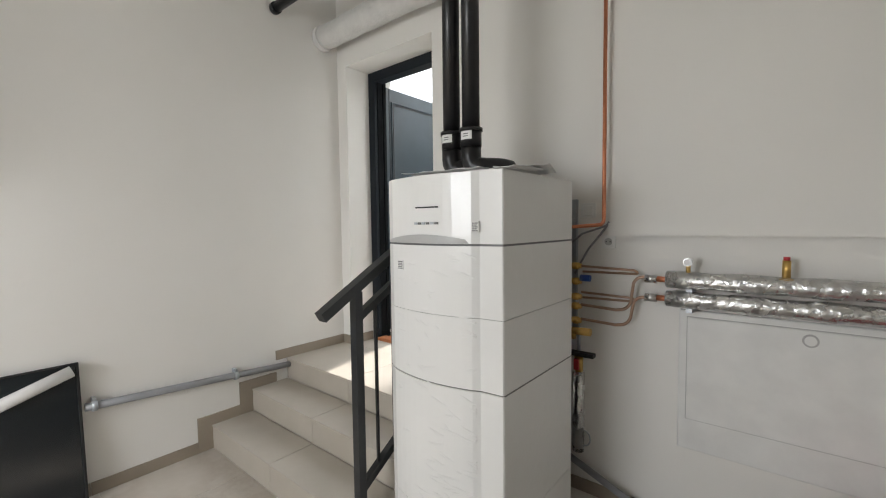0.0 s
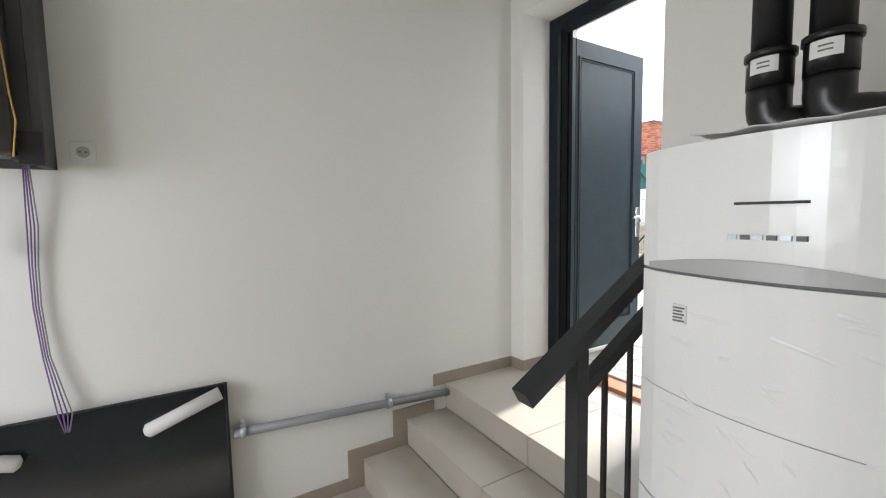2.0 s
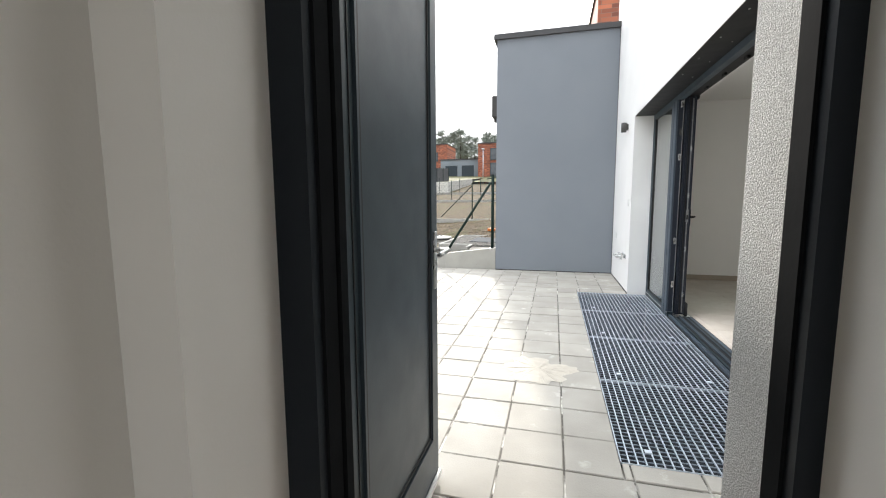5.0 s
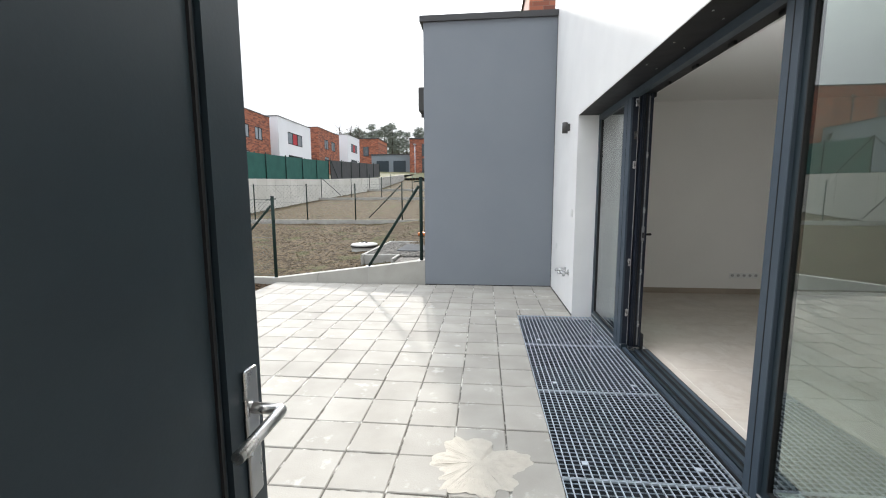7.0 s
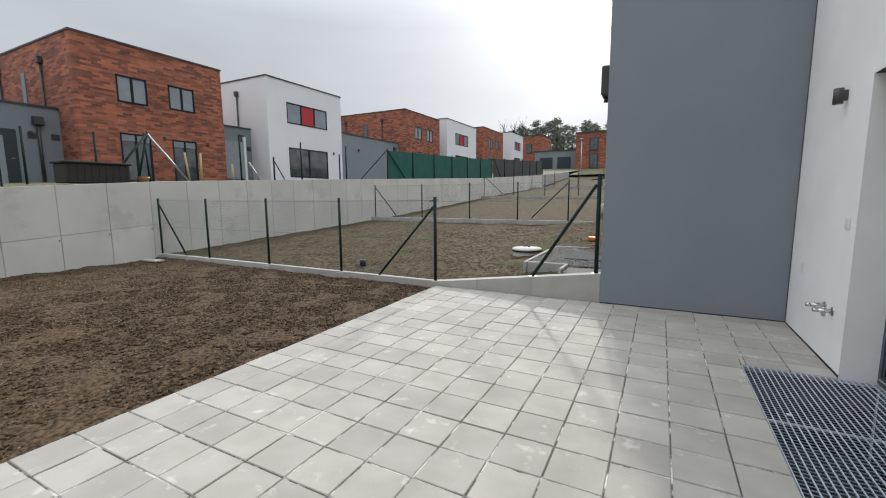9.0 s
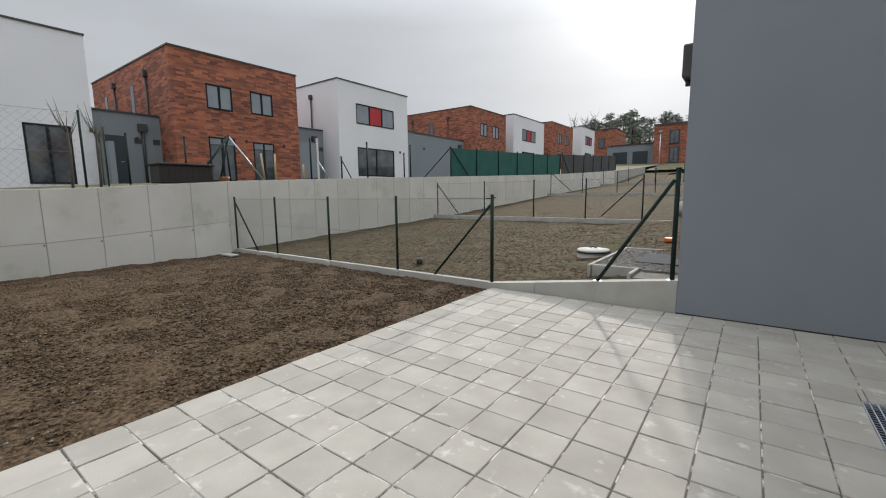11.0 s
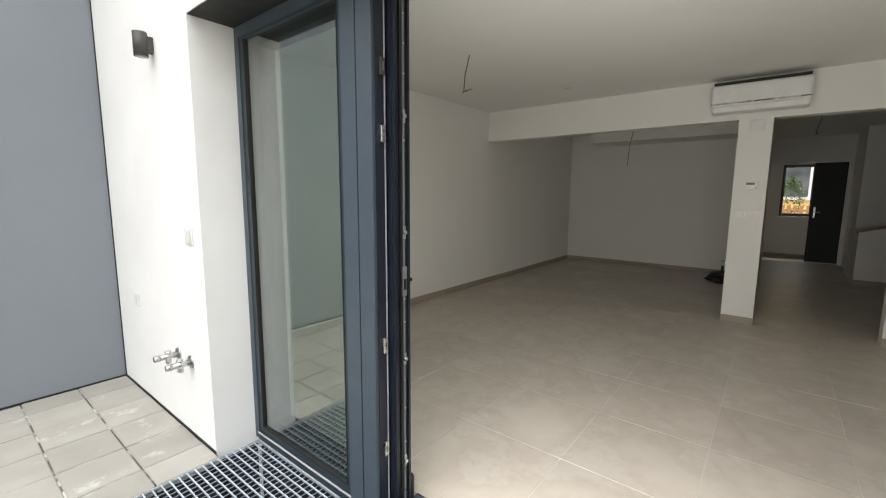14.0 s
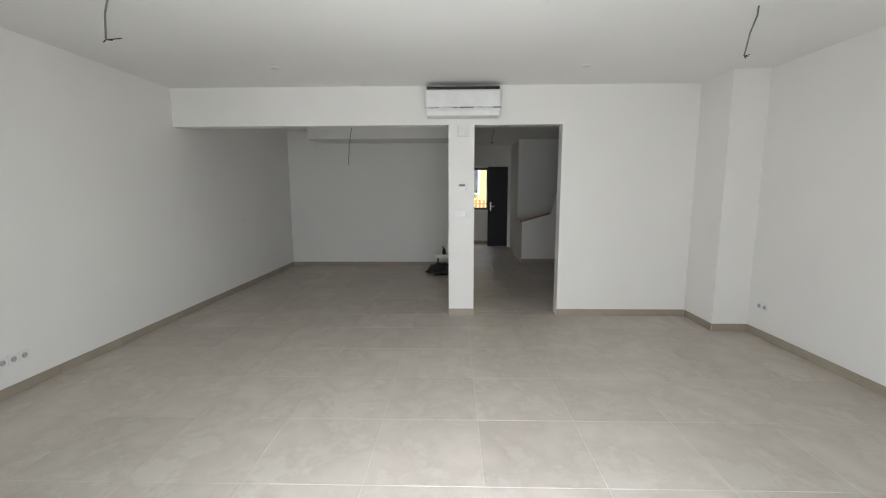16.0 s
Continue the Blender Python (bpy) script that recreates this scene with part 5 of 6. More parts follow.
th = thing("thermostat", "white room thermostat with a small dark display", "thermostat")
part("body", bbox((BXW - 0.02, 6.645, 1.445), (BXW, 6.755, 1.515), 0.004), WHITEPLASTIC, th)
part("display", boxes(((BXW - 0.022, 6.675, 1.485), (BXW - 0.019, 6.745, 1.508))), SEAM, th)
part("dial", tube([(BXW - 0.025, 6.662, 1.46), (BXW - 0.018, 6.662, 1.46)], 0.012, 14), ZINC, th)
wall_switch(BXW, 6.705, 1.175, -1, 0, 3, "row of three white light switches on the pillar", 0.07)
wall_switch(4.42, LY_N, 1.01, 0, -1)
for k in range(5):
    socket(1.075 - k * 0.075, LY_N, 0.258, 0, -1, "white wall socket in a row of five", 0.075)
for k in range(2):
    socket(2.30 - k * 0.075, LY_S, 0.31, 0, 1, "white wall socket in a pair", 0.075)
for x, y in ((2.26, 8.46), (2.30, 5.58)):
    sp = thing("ceiling_spot", "small white round ceiling spotlight", "lamp", group="ceiling spots")
    part("ring", tube([(x, y, CEIL - 0.008), (x, y, CEIL)], 0.052, 22), WHITEPLASTIC, sp)
    part("lens", tube([(x, y, CEIL - 0.0095), (x, y, CEIL - 0.007)], 0.034, 18), FOAM, sp)


def loose_wire(x, y, top, drop, sway, fray=True):
    w = thing("ceiling_wire", "loose dark wires hanging from the ceiling", "wire", group="ceiling wires")
    pts = [(x, y, top), (x - 0.01, y + sway * 0.15, top - drop * 0.2), (x - 0.015, y + sway * 0.7, top - drop * 0.55), (x - 0.01, y + sway, top - drop)]
    part("wire", tube(pts, 0.0055, 6), SEAM, w)
    if fray:
        for k in range(3):
            part("wire_end", tube([pts[-1], (x + 0.03 * k - 0.03, y + sway - 0.03 * k, top - drop - 0.02 + 0.02 * k)], 0.003, 5), BLACK, w)


loose_wire(0.66, 8.68, CEIL, 0.30, 0.05)
loose_wire(1.08, 4.90, CEIL, 0.30, 0.07)
loose_wire(4.9, 8.38, CEIL, 0.72, 0.08, False)
loose_wire(4.6, 6.1, CEIL, 0.2, 0.04)
loose_wire(6.2, 6.05, CEIL, 0.25, 0.05)

# left-behind bag and box in the kitchen
bag = bmesh.new()
bmesh.ops.create_icosphere(bag, subdivisions=3, radius=1.0)
for v in bag.verts:
    k = 1 + 0.35 * noise.noise(v.co * 2.1)
    v.co = Vector((5.45 + 0.2 * v.co.x * k, 7.0 + 0.26 * v.co.y * k, max(0.0, 0.07 + 0.11 * v.co.z * k)))
solid("plastic_bag", bag, BLACK, "crumpled black plastic bag on the kitchen floor", "bag")
bx = thing("tool_box", "small white box on legs on the kitchen floor", "box")
part("tray", bbox((5.62, 6.86, 0.24), (5.9, 7.12, 0.30), 0.006), WHITEPLASTIC, bx)
for x, y in ((5.65, 6.89), (5.87, 6.89), (5.65, 7.09), (5.87, 7.09)):
    part("leg", tube([(x, y, 0), (x, y, 0.24)], 0.008, 6), BLACK, bx)
solid("spray_bottle", tube([(5.72, 6.98, 0.30), (5.72, 6.98, 0.38), (5.72, 6.99, 0.42), (5.72, 7.01, 0.45)], [0.035, 0.03, 0.012, 0.012], 12), BLACK, "dark bottle standing on the white box", "bottle")


# ---- gardens, fences and the houses beyond ----
def lerp_tab(v, tab):
    for (a, p), (b, q) in zip(tab, tab[1:]):
        if v <= b:
            return p + (q - p) * max(0, (v - a)) / (b - a)
    return tab[-1][1]


LOW = ((-60, -0.10), (10.1, -0.06), (10.6, 0.02), (15.4, 0.24), (19.8, 0.43), (32.7, 1.3), (46, 2.1), (70, 4.6), (100, 7.6), (140, 10.5), (400, 16))
TOPS = ((-60, 1.30), (7.1, 1.54), (10.4, 1.75), (15.5, 1.95), (19.9, 2.10), (31.4, 2.52), (46, 3.28), (70, 5.0), (100, 7.8), (140, 10.6), (400, 16))
RWX = -13.4


def low_z(x, y):
    z = lerp_tab(y, LOW)
    if 10.35 < y < 30:
        z += 0.27 * max(0, min(1, (x + 6.2) / 2.6))
    return z


def high_z(x, y):
    return lerp_tab(y, TOPS) - 0.06 + 0.02 * max(0, min(14, RWX - x))


def terrain(x0, y0, x1, y1, nx, ny, height, rough, freq):
    bm = bmesh.new()
    g = [[None] * (ny + 1) for _ in range(nx + 1)]
    for i in range(nx + 1):
        for j in range(ny + 1):
            x, y = x0 + (x1 - x0) * i / nx, y0 + (y1 - y0) * j / ny
            h = height(x, y) + rough * (noise.noise((x * freq, y * freq, 0)) + 0.6 * noise.noise((x * freq * 3.1, y * freq * 3.1, 4)) + 0.4 * noise.noise((x * freq * 8, y * freq * 8, 9)))
            g[i][j] = bm.verts.new((x, y, h))
    for i in range(nx):
        for j in range(ny):
            bm.faces.new((g[i][j], g[i + 1][j], g[i + 1][j + 1], g[i][j + 1])).smooth = True
    return bm


setting("ground", terrain(-400, -200, 400, 400, 50, 60, lambda x, y: lerp_tab(y, LOW) - 1.5 if y < 120 else lerp_tab(y, LOW) - 0.5, 0.2, 0.02), LAWN, "rough open ground reaching to the horizon", "ground")
setting("ground_garden", terrain(RWX, -6, -5.9, 10.26, 150, 300, low_z, 0.030, 2.2), SOIL, "dark freshly dug garden soil", "soil")
setting("ground_next_gardens", terrain(RWX, 10.34, -3.3, 60, 120, 420, low_z, 0.030, 1.4), DRYGROUND, "dry brown garden ground with sparse grass", "ground")
setting("ground_far_gardens", terrain(-3.3, 14.3, 30, 60, 30, 40, low_z, 0.03, 0.8), DRYGROUND, "dry brown ground behind the wing", "ground")
setting("ground_terrace_upper", terrain(-60, -10, RWX - 0.16, 150, 60, 160, high_z, 0.03, 0.7), LAWN, "raised ground with thin grass round the houses", "ground")
setting("ground_valley", terrain(RWX - 0.16, 60, 60, 150, 40, 50, lambda x, y: lerp_tab(y, LOW) + 0.3, 0.06, 0.5), LAWN, "thin grass rising to the wood", "ground")


def clods(x0, y0, x1, y1, n, smin, smax, height):
    """Small uneven lumps lying on the ground."""
    verts, faces = [], []
    base = [Vector((math.cos(a) * math.cos(b), math.sin(a) * math.cos(b), math.sin(b))) for b in (-0.3, 0.55) for a in [k * math.pi / 2.5 for k in range(5)]] + [Vector((0, 0, 1))]
    for _ in range(n):
        x, y, s = random.uniform(x0, x1), random.uniform(y0, y1), random.uniform(smin, smax) * random.random() ** 1.5 + smin
        o, rz = len(verts), random.uniform(0, 6.3)
        z = height(x, y)
        for b in base:
            k = s * random.uniform(0.65, 1.25)
            verts.append((x + k * (b.x * math.cos(rz) - b.y * math.sin(rz)), y + k * (b.x * math.sin(rz) + b.y * math.cos(rz)), z + 0.7 * k * b.z))
        for i in range(5):
            faces.append((o + i, o + (i + 1) % 5, o + 5 + (i + 1) % 5, o + 5 + i))
            faces.append((o + 5 + i, o + 5 + (i + 1) % 5, o + 10))
    me = bpy.data.meshes.new("clods")
    me.from_pydata(verts, [], faces)
    return me


def stuff(name, me, material, label, category):
    me.materials.append(material)
    return tagged(new(name, me), label, category, kind="stuff")


stuff("soil_clods", clods(RWX + 0.1, 3.5, -5.95, 10.2, 30000, 0.005, 0.012, lambda x, y: low_z(x, y) + 0.004), SOIL, "loose clods of dark soil in the garden", "soil")
stuff("soil_clods", clods(-10.5, 4.5, -5.95, 10.2, 9000, 0.010, 0.026, lambda x, y: low_z(x, y) + 0.002), SOIL, "larger clods of dug soil beside the terrace", "soil")
stuff("pebbles", clods(RWX + 0.1, 3.5, -5.95, 10.2, 2200, 0.004, 0.010, lambda x, y: low_z(x, y) + 0.012), GRAVEL, "small pale stones in the soil", "stones")
stuff("soil_clods", clods(RWX + 0.1, 10.4, -3.6, 18.4, 18000, 0.005, 0.012, lambda x, y: low_z(x, y) + 0.006), DRYGROUND, "clods and dry tufts in the next garden", "soil")

# concrete retaining wall of cast panels
rw = thing("retaining_wall", "long pale concrete retaining wall with panel joints", "wall", kind="structure")
core = bmesh.new()
for y0, y1 in ((-8, 7.1), (7.1, 10.4), (10.4, 15.5), (15.5, 19.9), (19.9, 31.4), (31.4, 46), (46, 60)):
    v = [core.verts.new((x, y, z)) for y in (y0, y1) for x, z in ((RWX - 0.16, -0.6), (RWX - 0.012, -0.6), (RWX - 0.012, lerp_tab(y, TOPS) - 0.005), (RWX - 0.16, lerp_tab(y, TOPS) - 0.005))]
    for f in ((0, 4, 5, 1), (1, 5, 6, 2), (2, 6, 7, 3), (3, 7, 4, 0), (0, 1, 2, 3), (4, 7, 6, 5)):
        core.faces.new([v[i] for i in f])
part("wall_core", core, KERB, rw)
y = -7.0
while y < 46:
    w = 0.86
    for low in (True, False):
        a, b = lerp_tab(y, TOPS), lerp_tab(y + w, TOPS)
        za, zb = (lerp_tab(y, LOW) - 0.4, lerp_tab(y + w, LOW) - 0.4) if low else (a - 0.99, b - 0.99)
        ta, tb = (a - 1.0, b - 1.0) if low else (a, b)
        bm = bmesh.new()
        g = 0.005
        v = [bm.verts.new(p) for p in ((RWX - 0.012, y + g, za), (RWX - 0.012, y + w - g, zb), (RWX - 0.012, y + w - g, tb), (RWX - 0.012, y + g, ta), (RWX, y + g + 0.004, za), (RWX, y + w - g - 0.004, zb), (RWX, y + w - g - 0.004, tb - 0.003), (RWX, y + g + 0.004, ta - 0.003))]
        for f in ((4, 5, 6, 7), (0, 1, 5, 4), (1, 2, 6, 5), (2, 3, 7, 6), (3, 0, 4, 7)):
            bm.faces.new([v[i] for i in f])
        part("panel", bm, WALLCONCRETE, rw)
        if low:
            part("tie_hole", tube([(RWX - 0.002, y + w - 0.03, ta - 0.04), (RWX + 0.003, y + w - 0.03, ta - 0.04)], 0.018, 8), SEAM, rw)
    y += w

# kerbs under the fence
kerb = thing("kerb", "low concrete kerb under the garden fence", "kerb", kind="structure")
for a, b in zip((-13.3, -11.53, -9.66, -7.82), (-11.53, -9.66, -7.82, -5.95)):
    part("kerb_stone", bbox((a + 0.004, 10.25, -0.3), (b - 0.004, 10.34, 0.06), 0.008, 2), CONCRETE, kerb)
    part("post_block", bbox((a - 0.07, 10.235, -0.3), (a + 0.07, 10.36, 0.04), 0.008, 1), CONCRETE, kerb)
wedge = thing("retaining_kerb", "sloping concrete wall between terrace and next garden", "wall", kind="structure")
for xa, xb in ((-5.95, -5.2), (-5.19, -4.38), (-4.37, -3.485)):
    ha, hb = 0.05 + (xa + 5.95) * 0.13, 0.05 + (xb + 5.95) * 0.13
    part("concrete_block", prism([(xa, -0.3), (xb, -0.3), (xb, hb), (xa, ha)], 10.215, 10.38, "y"), CONCRETE, wedge)
for xa in (-5.19, -4.375):
    part("joint", boxes(((xa - 0.006, 10.22, -0.2), (xa + 0.006, 10.37, 0.045 + (xa + 5.95) * 0.13))), KERB, wedge)


def fence(name, posts, tops, bases, label, braces=(), mesh_step=0.0, r=0.022, mesh_mat=WIRE, dense=False):
    """Steel posts with mesh of crossing wires between them. posts: x, y; bases and tops: z."""
    f = thing(name, label, "fence")
    for (x, y), t, b in zip(posts, tops, bases):
        p = part("post", tube([(x, y, b), (x, y, t)], r, 10), POST, f)
        part("post_cap", tube([(x, y, t), (x, y, t + 0.012)], r * 1.15, 10), BLACK, p)
    for a, b in braces:
        part("brace", tube([a, b], r * 0.85, 8), POST, f)
    if mesh_step:
        verts, faces = [], []

        def thread(p, q, rr):
            d = (q - p).normalized()
            s = d.cross(Vector((0, 0, 1)))
            s = s.normalized() if s.length > 1e-4 else Vector((1, 0, 0))
            t = d.cross(s)
            o = len(verts)
            for c in (p, q):
                for k in range(3):
                    verts.append(c + (s * math.cos(k * 2.094) + t * math.sin(k * 2.094)) * rr)
            for k in range(3):
                faces.append((o + k, o + (k + 1) % 3, o + 3 + (k + 1) % 3, o + 3 + k))
        for i in range(len(posts) - 1):
            a0, a1 = Vector((*posts[i], bases[i] + 0.03)), Vector((*posts[i], tops[i] - 0.03))
            b0, b1 = Vector((*posts[i + 1], bases[i + 1] + 0.03)), Vector((*posts[i + 1], tops[i + 1] - 0.03))
            L, H = (b0 - a0).length, (a1 - a0).length
            n = int((L + H) / mesh_step)

            def at(u, v):
                return a0.lerp(b0, u / L).lerp(a1.lerp(b1, u / L), v / H)
            for k in range(n + 1):
                c = k * mesh_step
                u0, v0 = max(0, c - H), min(H, c)
                u1, v1 = min(L, c), max(0, c - L)
                if u1 > u0:
                    thread(at(u0, v0), at(u1, v1), 0.0014)
                    thread(at(L - u0, v0), at(L - u1, v1), 0.0014)
            for v in (0.02, H * 0.5, H - 0.01):
                thread(at(0, v), at(L, v), 0.003)
        me = bpy.data.meshes.new("wire_mesh")
        me.from_pydata([tuple(v) for v in verts], [], faces)
        me.materials.append(mesh_mat)
        w = new("wire_mesh", me)
        w.parent = f
        w["kind"] = "stuff"
    return f


FY = 10.30
fence("mesh_fence", [(-13.3, FY), (-11.53, FY), (-9.66, FY), (-7.82, FY), (-5.92, FY)], [1.34, 1.33, 1.33, 1.33, 1.34], [0.05] * 5,
      "dark green steel mesh fence on a concrete kerb", [((-13.27, FY, 1.20), (-12.35, FY, 0.06)), ((-5.95, FY, 1.20), (-7.0, FY, 0.06))], 0.065)
fence("mesh_fence", [(-5.92, FY), (-3.55, FY)], [1.34, 1.62], [0.05, 0.36], "short dark green mesh fence beside the grey wing",
      [((-3.58, FY - 0.02, 1.50), (-4.38, FY - 0.02, 0.26))], 0.0, 0.026)
for x, z in ((-3.55, 1.58), (-5.92, 1.31)):
    solid("post_arm", tube([(x - 0.10, FY, z - 0.02), (x + 0.06, FY, z + 0.0)], 0.008, 6), POST, "small tensioner arm on the fence post", "fitting")
for x, y, z in ((-4.38, FY - 0.02, 0.255), (-3.55, FY, 0.355), (-5.92, FY, 0.05)):
    solid("foot_plate", bbox((x - 0.05, y - 0.045, z - 0.005), (x + 0.05, y + 0.045, z + 0.006), 0.002, 1), ZINC, "steel foot plate of a fence post", "fitting")
Y2 = 18.6
k2 = solid("far_kerb", boxes(((RWX, Y2 - 0.05, 0.0), (-3.2, Y2 + 0.05, 0.52))), KERB, "low concrete kerb between the gardens", "kerb", kind="structure")
fence("mesh_fence", [(-13.2, Y2), (-11.0, Y2), (-9.0, Y2), (-7.2, Y2), (-5.5, Y2), (-3.6, Y2)], [1.8, 1.8, 1.8, 1.8, 1.85, 2.0], [0.5] * 6, "dark green mesh fence between the gardens",
      [((-13.17, Y2, 1.7), (-12.2, Y2, 0.6)), ((-5.53, Y2, 1.75), (-6.7, Y2, 0.6))], 0.14)
Y3 = 30.5
solid("far_kerb", boxes(((RWX, Y3 - 0.05, 0.6), (-3.2, Y3 + 0.05, 1.3))), KERB, "low concrete kerb between the gardens", "kerb", kind="structure")
fence("mesh_fence", [(-13.2, Y3), (-11.2, Y3), (-9.2, Y3), (-7.2, Y3), (-5.0, Y3)], [2.6] * 5, [1.25] * 5, "dark green mesh fence between the gardens", [((-13.1, Y3, 2.5), (-11.9, Y3, 1.45))], 0.28)
Y4 = 42.0
solid("far_kerb", boxes(((RWX, Y4 - 0.05, 1.2), (-3.2, Y4 + 0.05, 2.05))), KERB, "low concrete kerb between the gardens", "kerb", kind="structure")
fence("mesh_fence", [(-13.2, Y4), (-11.2, Y4), (-9.2, Y4), (-7.2, Y4)], [3.4] * 4, [2.0] * 4, "dark green mesh fence between the gardens", (), 0.4)

# manhole, gravel bed and odds and ends in the next garden
mh = thing("manhole", "round pale concrete manhole with a domed lid", "manhole")
mz = low_z(-5.13, 12.6) - 0.09
part("ring", tube([(-5.13, 12.6, mz - 0.2), (-5.13, 12.6, mz + 0.16)], 0.27, 32), CONCRETE, mh)
part("rim", tube([(-5.13, 12.6, mz + 0.16), (-5.13, 12.6, mz + 0.185)], 0.29, 32), BLACK, mh)
part("lid", tube([(-5.13, 12.6, mz + 0.185), (-5.13, 12.6, mz + 0.215), (-5.13, 12.6, mz + 0.235)], [0.29, 0.27, 0.12], 32), WALLCONCRETE, mh, "grey domed lid")
part("lid_handle", tube([(-5.2, 12.62, mz + 0.235), (-5.13, 12.6, mz + 0.262), (-5.06, 12.58, mz + 0.235)], 0.012, 8), BLACK, mh)
gb = thing("gravel_bed", "gravel bed framed with concrete edging", "bed")
gz = 0.36
for lo, hi in (((-4.69, 10.86, gz - 0.2), (-4.64, 13.07, gz)), ((-4.64, 13.02, gz - 0.2), (-3.5, 13.07, gz)), ((-4.64, 10.89, gz - 0.2), (-4.07, 10.94, gz)), ((-4.07, 10.45, gz - 0.2), (-4.02, 10.94, gz))):
    part("edging", bbox(lo, hi, 0.01, 1), KERB, gb)
part("gravel_base", boxes(((-4.64, 10.94, gz - 0.2), (-3.5, 13.02, gz - 0.05)), ((-4.02, 10.45, gz - 0.2), (-3.5, 10.94, gz - 0.05))), GRAVEL, gb)
part("cover_plate", bbox((-4.2, 11.5, gz - 0.03), (-3.55, 12.5, gz - 0.005), 0.004, 1), mat("dull_cover", (0.10, 0.105, 0.11), 0.95, spec=0.05), gb, "flat grey cover plate")
stuff("gravel", clods(-4.63, 10.95, -3.52, 13.0, 3200, 0.014, 0.03, lambda x, y: gz - 0.035), GRAVEL, "loose pale gravel in the bed", "gravel")
bx = thing("orange_box", "orange plastic shaft cover on the ground", "cover")
part("body", bbox((-4.20, 13.95, low_z(-4.1, 14)), (-4.0, 14.15, low_z(-4.1, 14) + 0.08), 0.02), ORANGE, bx)
solid("dark_pipe_end", tube([(-7.9, 11.0, low_z(-7.9, 11.0)), (-7.9, 11.0, low_z(-7.9, 11.0) + 0.12)], 0.06, 14), BLACK, "dark pipe end standing out of the ground", "pipe")
solid("manhole_far", tube([(-4.4, 20.2, 0.6), (-4.4, 20.2, 1.02), (-4.4, 20.2, 1.06)], [0.38, 0.38, 0.2], 24), CONCRETE, "round pale manhole in the garden beyond", "manhole")
solid("loose_board", bbox((-13.15, 9.75, -0.04), (-12.6, 9.95, -0.005), 0.004, 1), CONCRETE, "pale board lying on the soil", "board")

# screens on the raised ground
SXP = RWX - 1.0


def screen(name, ys, h, material, label, brace=True):
    f = thing(name, label, "fence")
    for a, b in zip(ys, ys[1:]):
        za, zb = high_z(SXP, a), high_z(SXP, b)
        bm = bmesh.new()
        v = [bm.verts.new(p) for x in (SXP - 0.006, SXP + 0.006) for p in ((x, a, za + 0.02), (x, b, zb + 0.02), (x, b, zb + h), (x, a, za + h))]
        for q in ((0, 1, 2, 3), (7, 6, 5, 4), (0, 4, 5, 1), (1, 5, 6, 2), (2, 6, 7, 3), (3, 7, 4, 0)):
            bm.faces.new([v[i] for i in q])
        part("screen", bm, material, f)
    for a in ys:
        part("post", tube([(SXP + 0.03, a, high_z(SXP, a)), (SXP + 0.03, a, high_z(SXP, a) + h + 0.08)], 0.03, 8), POST, f)
    if brace:
        a = ys[0]
        z = high_z(SXP, a)
        part("brace", tube([(SXP + 0.05, a, z + h), (SXP + 0.05, a + 1.6, z + 0.05)], 0.022, 8), POST, f)
        part("brace", tube([(SXP, a, z + h), (SXP - 1.6, a, z + 0.05)], 0.022, 8), POST, f)


screen("privacy_screen", [21.2 + 2.3 * k for k in range(7)], 1.38, GREENMESH, "dark green privacy screen on a fence")
screen("privacy_screen", [35.4 + 2.5 * k for k in range(7)], 1.45, GREYMESH, "dark grey privacy screen on a fence")
fy = [(RWX - 0.6, 5.0), (RWX - 0.6, 7.6), (RWX - 4.0, 8.9), (RWX - 7, 9.6)]
fence("garden_fence", fy, [high_z(*p) + 1.6 for p in fy], [high_z(*p) - 0.05 for p in fy], "thin mesh fence on the raised ground", (), 0.16)
for k, (x, y, h) in enumerate(((-16.5, 14.98, 1.55), (-16.5, 16.46, 0.92), (-16.5, 17.9, 1.58), (-16.5, 20.3, 1.2), (-16.5, 20.77, 1.6), (-19.0, 9.9, 1.6), (-18.0, 11.2, 1.5))):
    st = thing("fence_post", "thin dark steel post on the raised ground", "post", group="posts on the raised ground")
    part("pole", tube([(x, y, high_z(x, y) - 0.05), (x, y, high_z(x, y) + h)], 0.032, 8), POST, st)
    part("post_cap", tube([(x, y, high_z(x, y) + h), (x, y, high_z(x, y) + h + 0.02)], 0.037, 8), BLACK, st)
    if k == 1:
        part("brace", tube([(x, y, high_z(x, y) + h - 0.1), (x, y + 0.55, high_z(x, y))], 0.022, 6), POST, st)
    if k == 0:
        part("brace", tube([(x, y + 0.35, high_z(x, y) + 0.72), (x, y + 0.85, high_z(x, y))], 0.026, 8), ZINC, st, "bright galvanised brace")
tx, ty = -16.5, 11.9
tr = thing("tripod", "dark corner fence post with dark and bright braces", "fence post")
tz = high_z(tx, ty)
part("post", tube([(tx, ty, tz + 1.5), (tx - 0.02, ty - 0.36, tz)], 0.032, 8), POST, tr)
part("brace", tube([(tx, ty, tz + 1.45), (tx + 0.05, ty - 1.18, tz - 0.03)], 0.035, 8), POST, tr)
part("brace", tube([(tx, ty, tz + 1.45), (tx + 0.05, ty + 1.15, tz)], 0.032, 8), ZINC, tr, "bright galvanised brace")
part("post", tube([(tx - 0.3, ty + 0.05, tz + 1.5), (tx - 0.3, ty + 0.12, tz)], 0.03, 8), POST, tr)
hz = high_z(-16.5, 10.6)
ch = thing("garden_chest", "dark brown wicker garden chest", "chest")
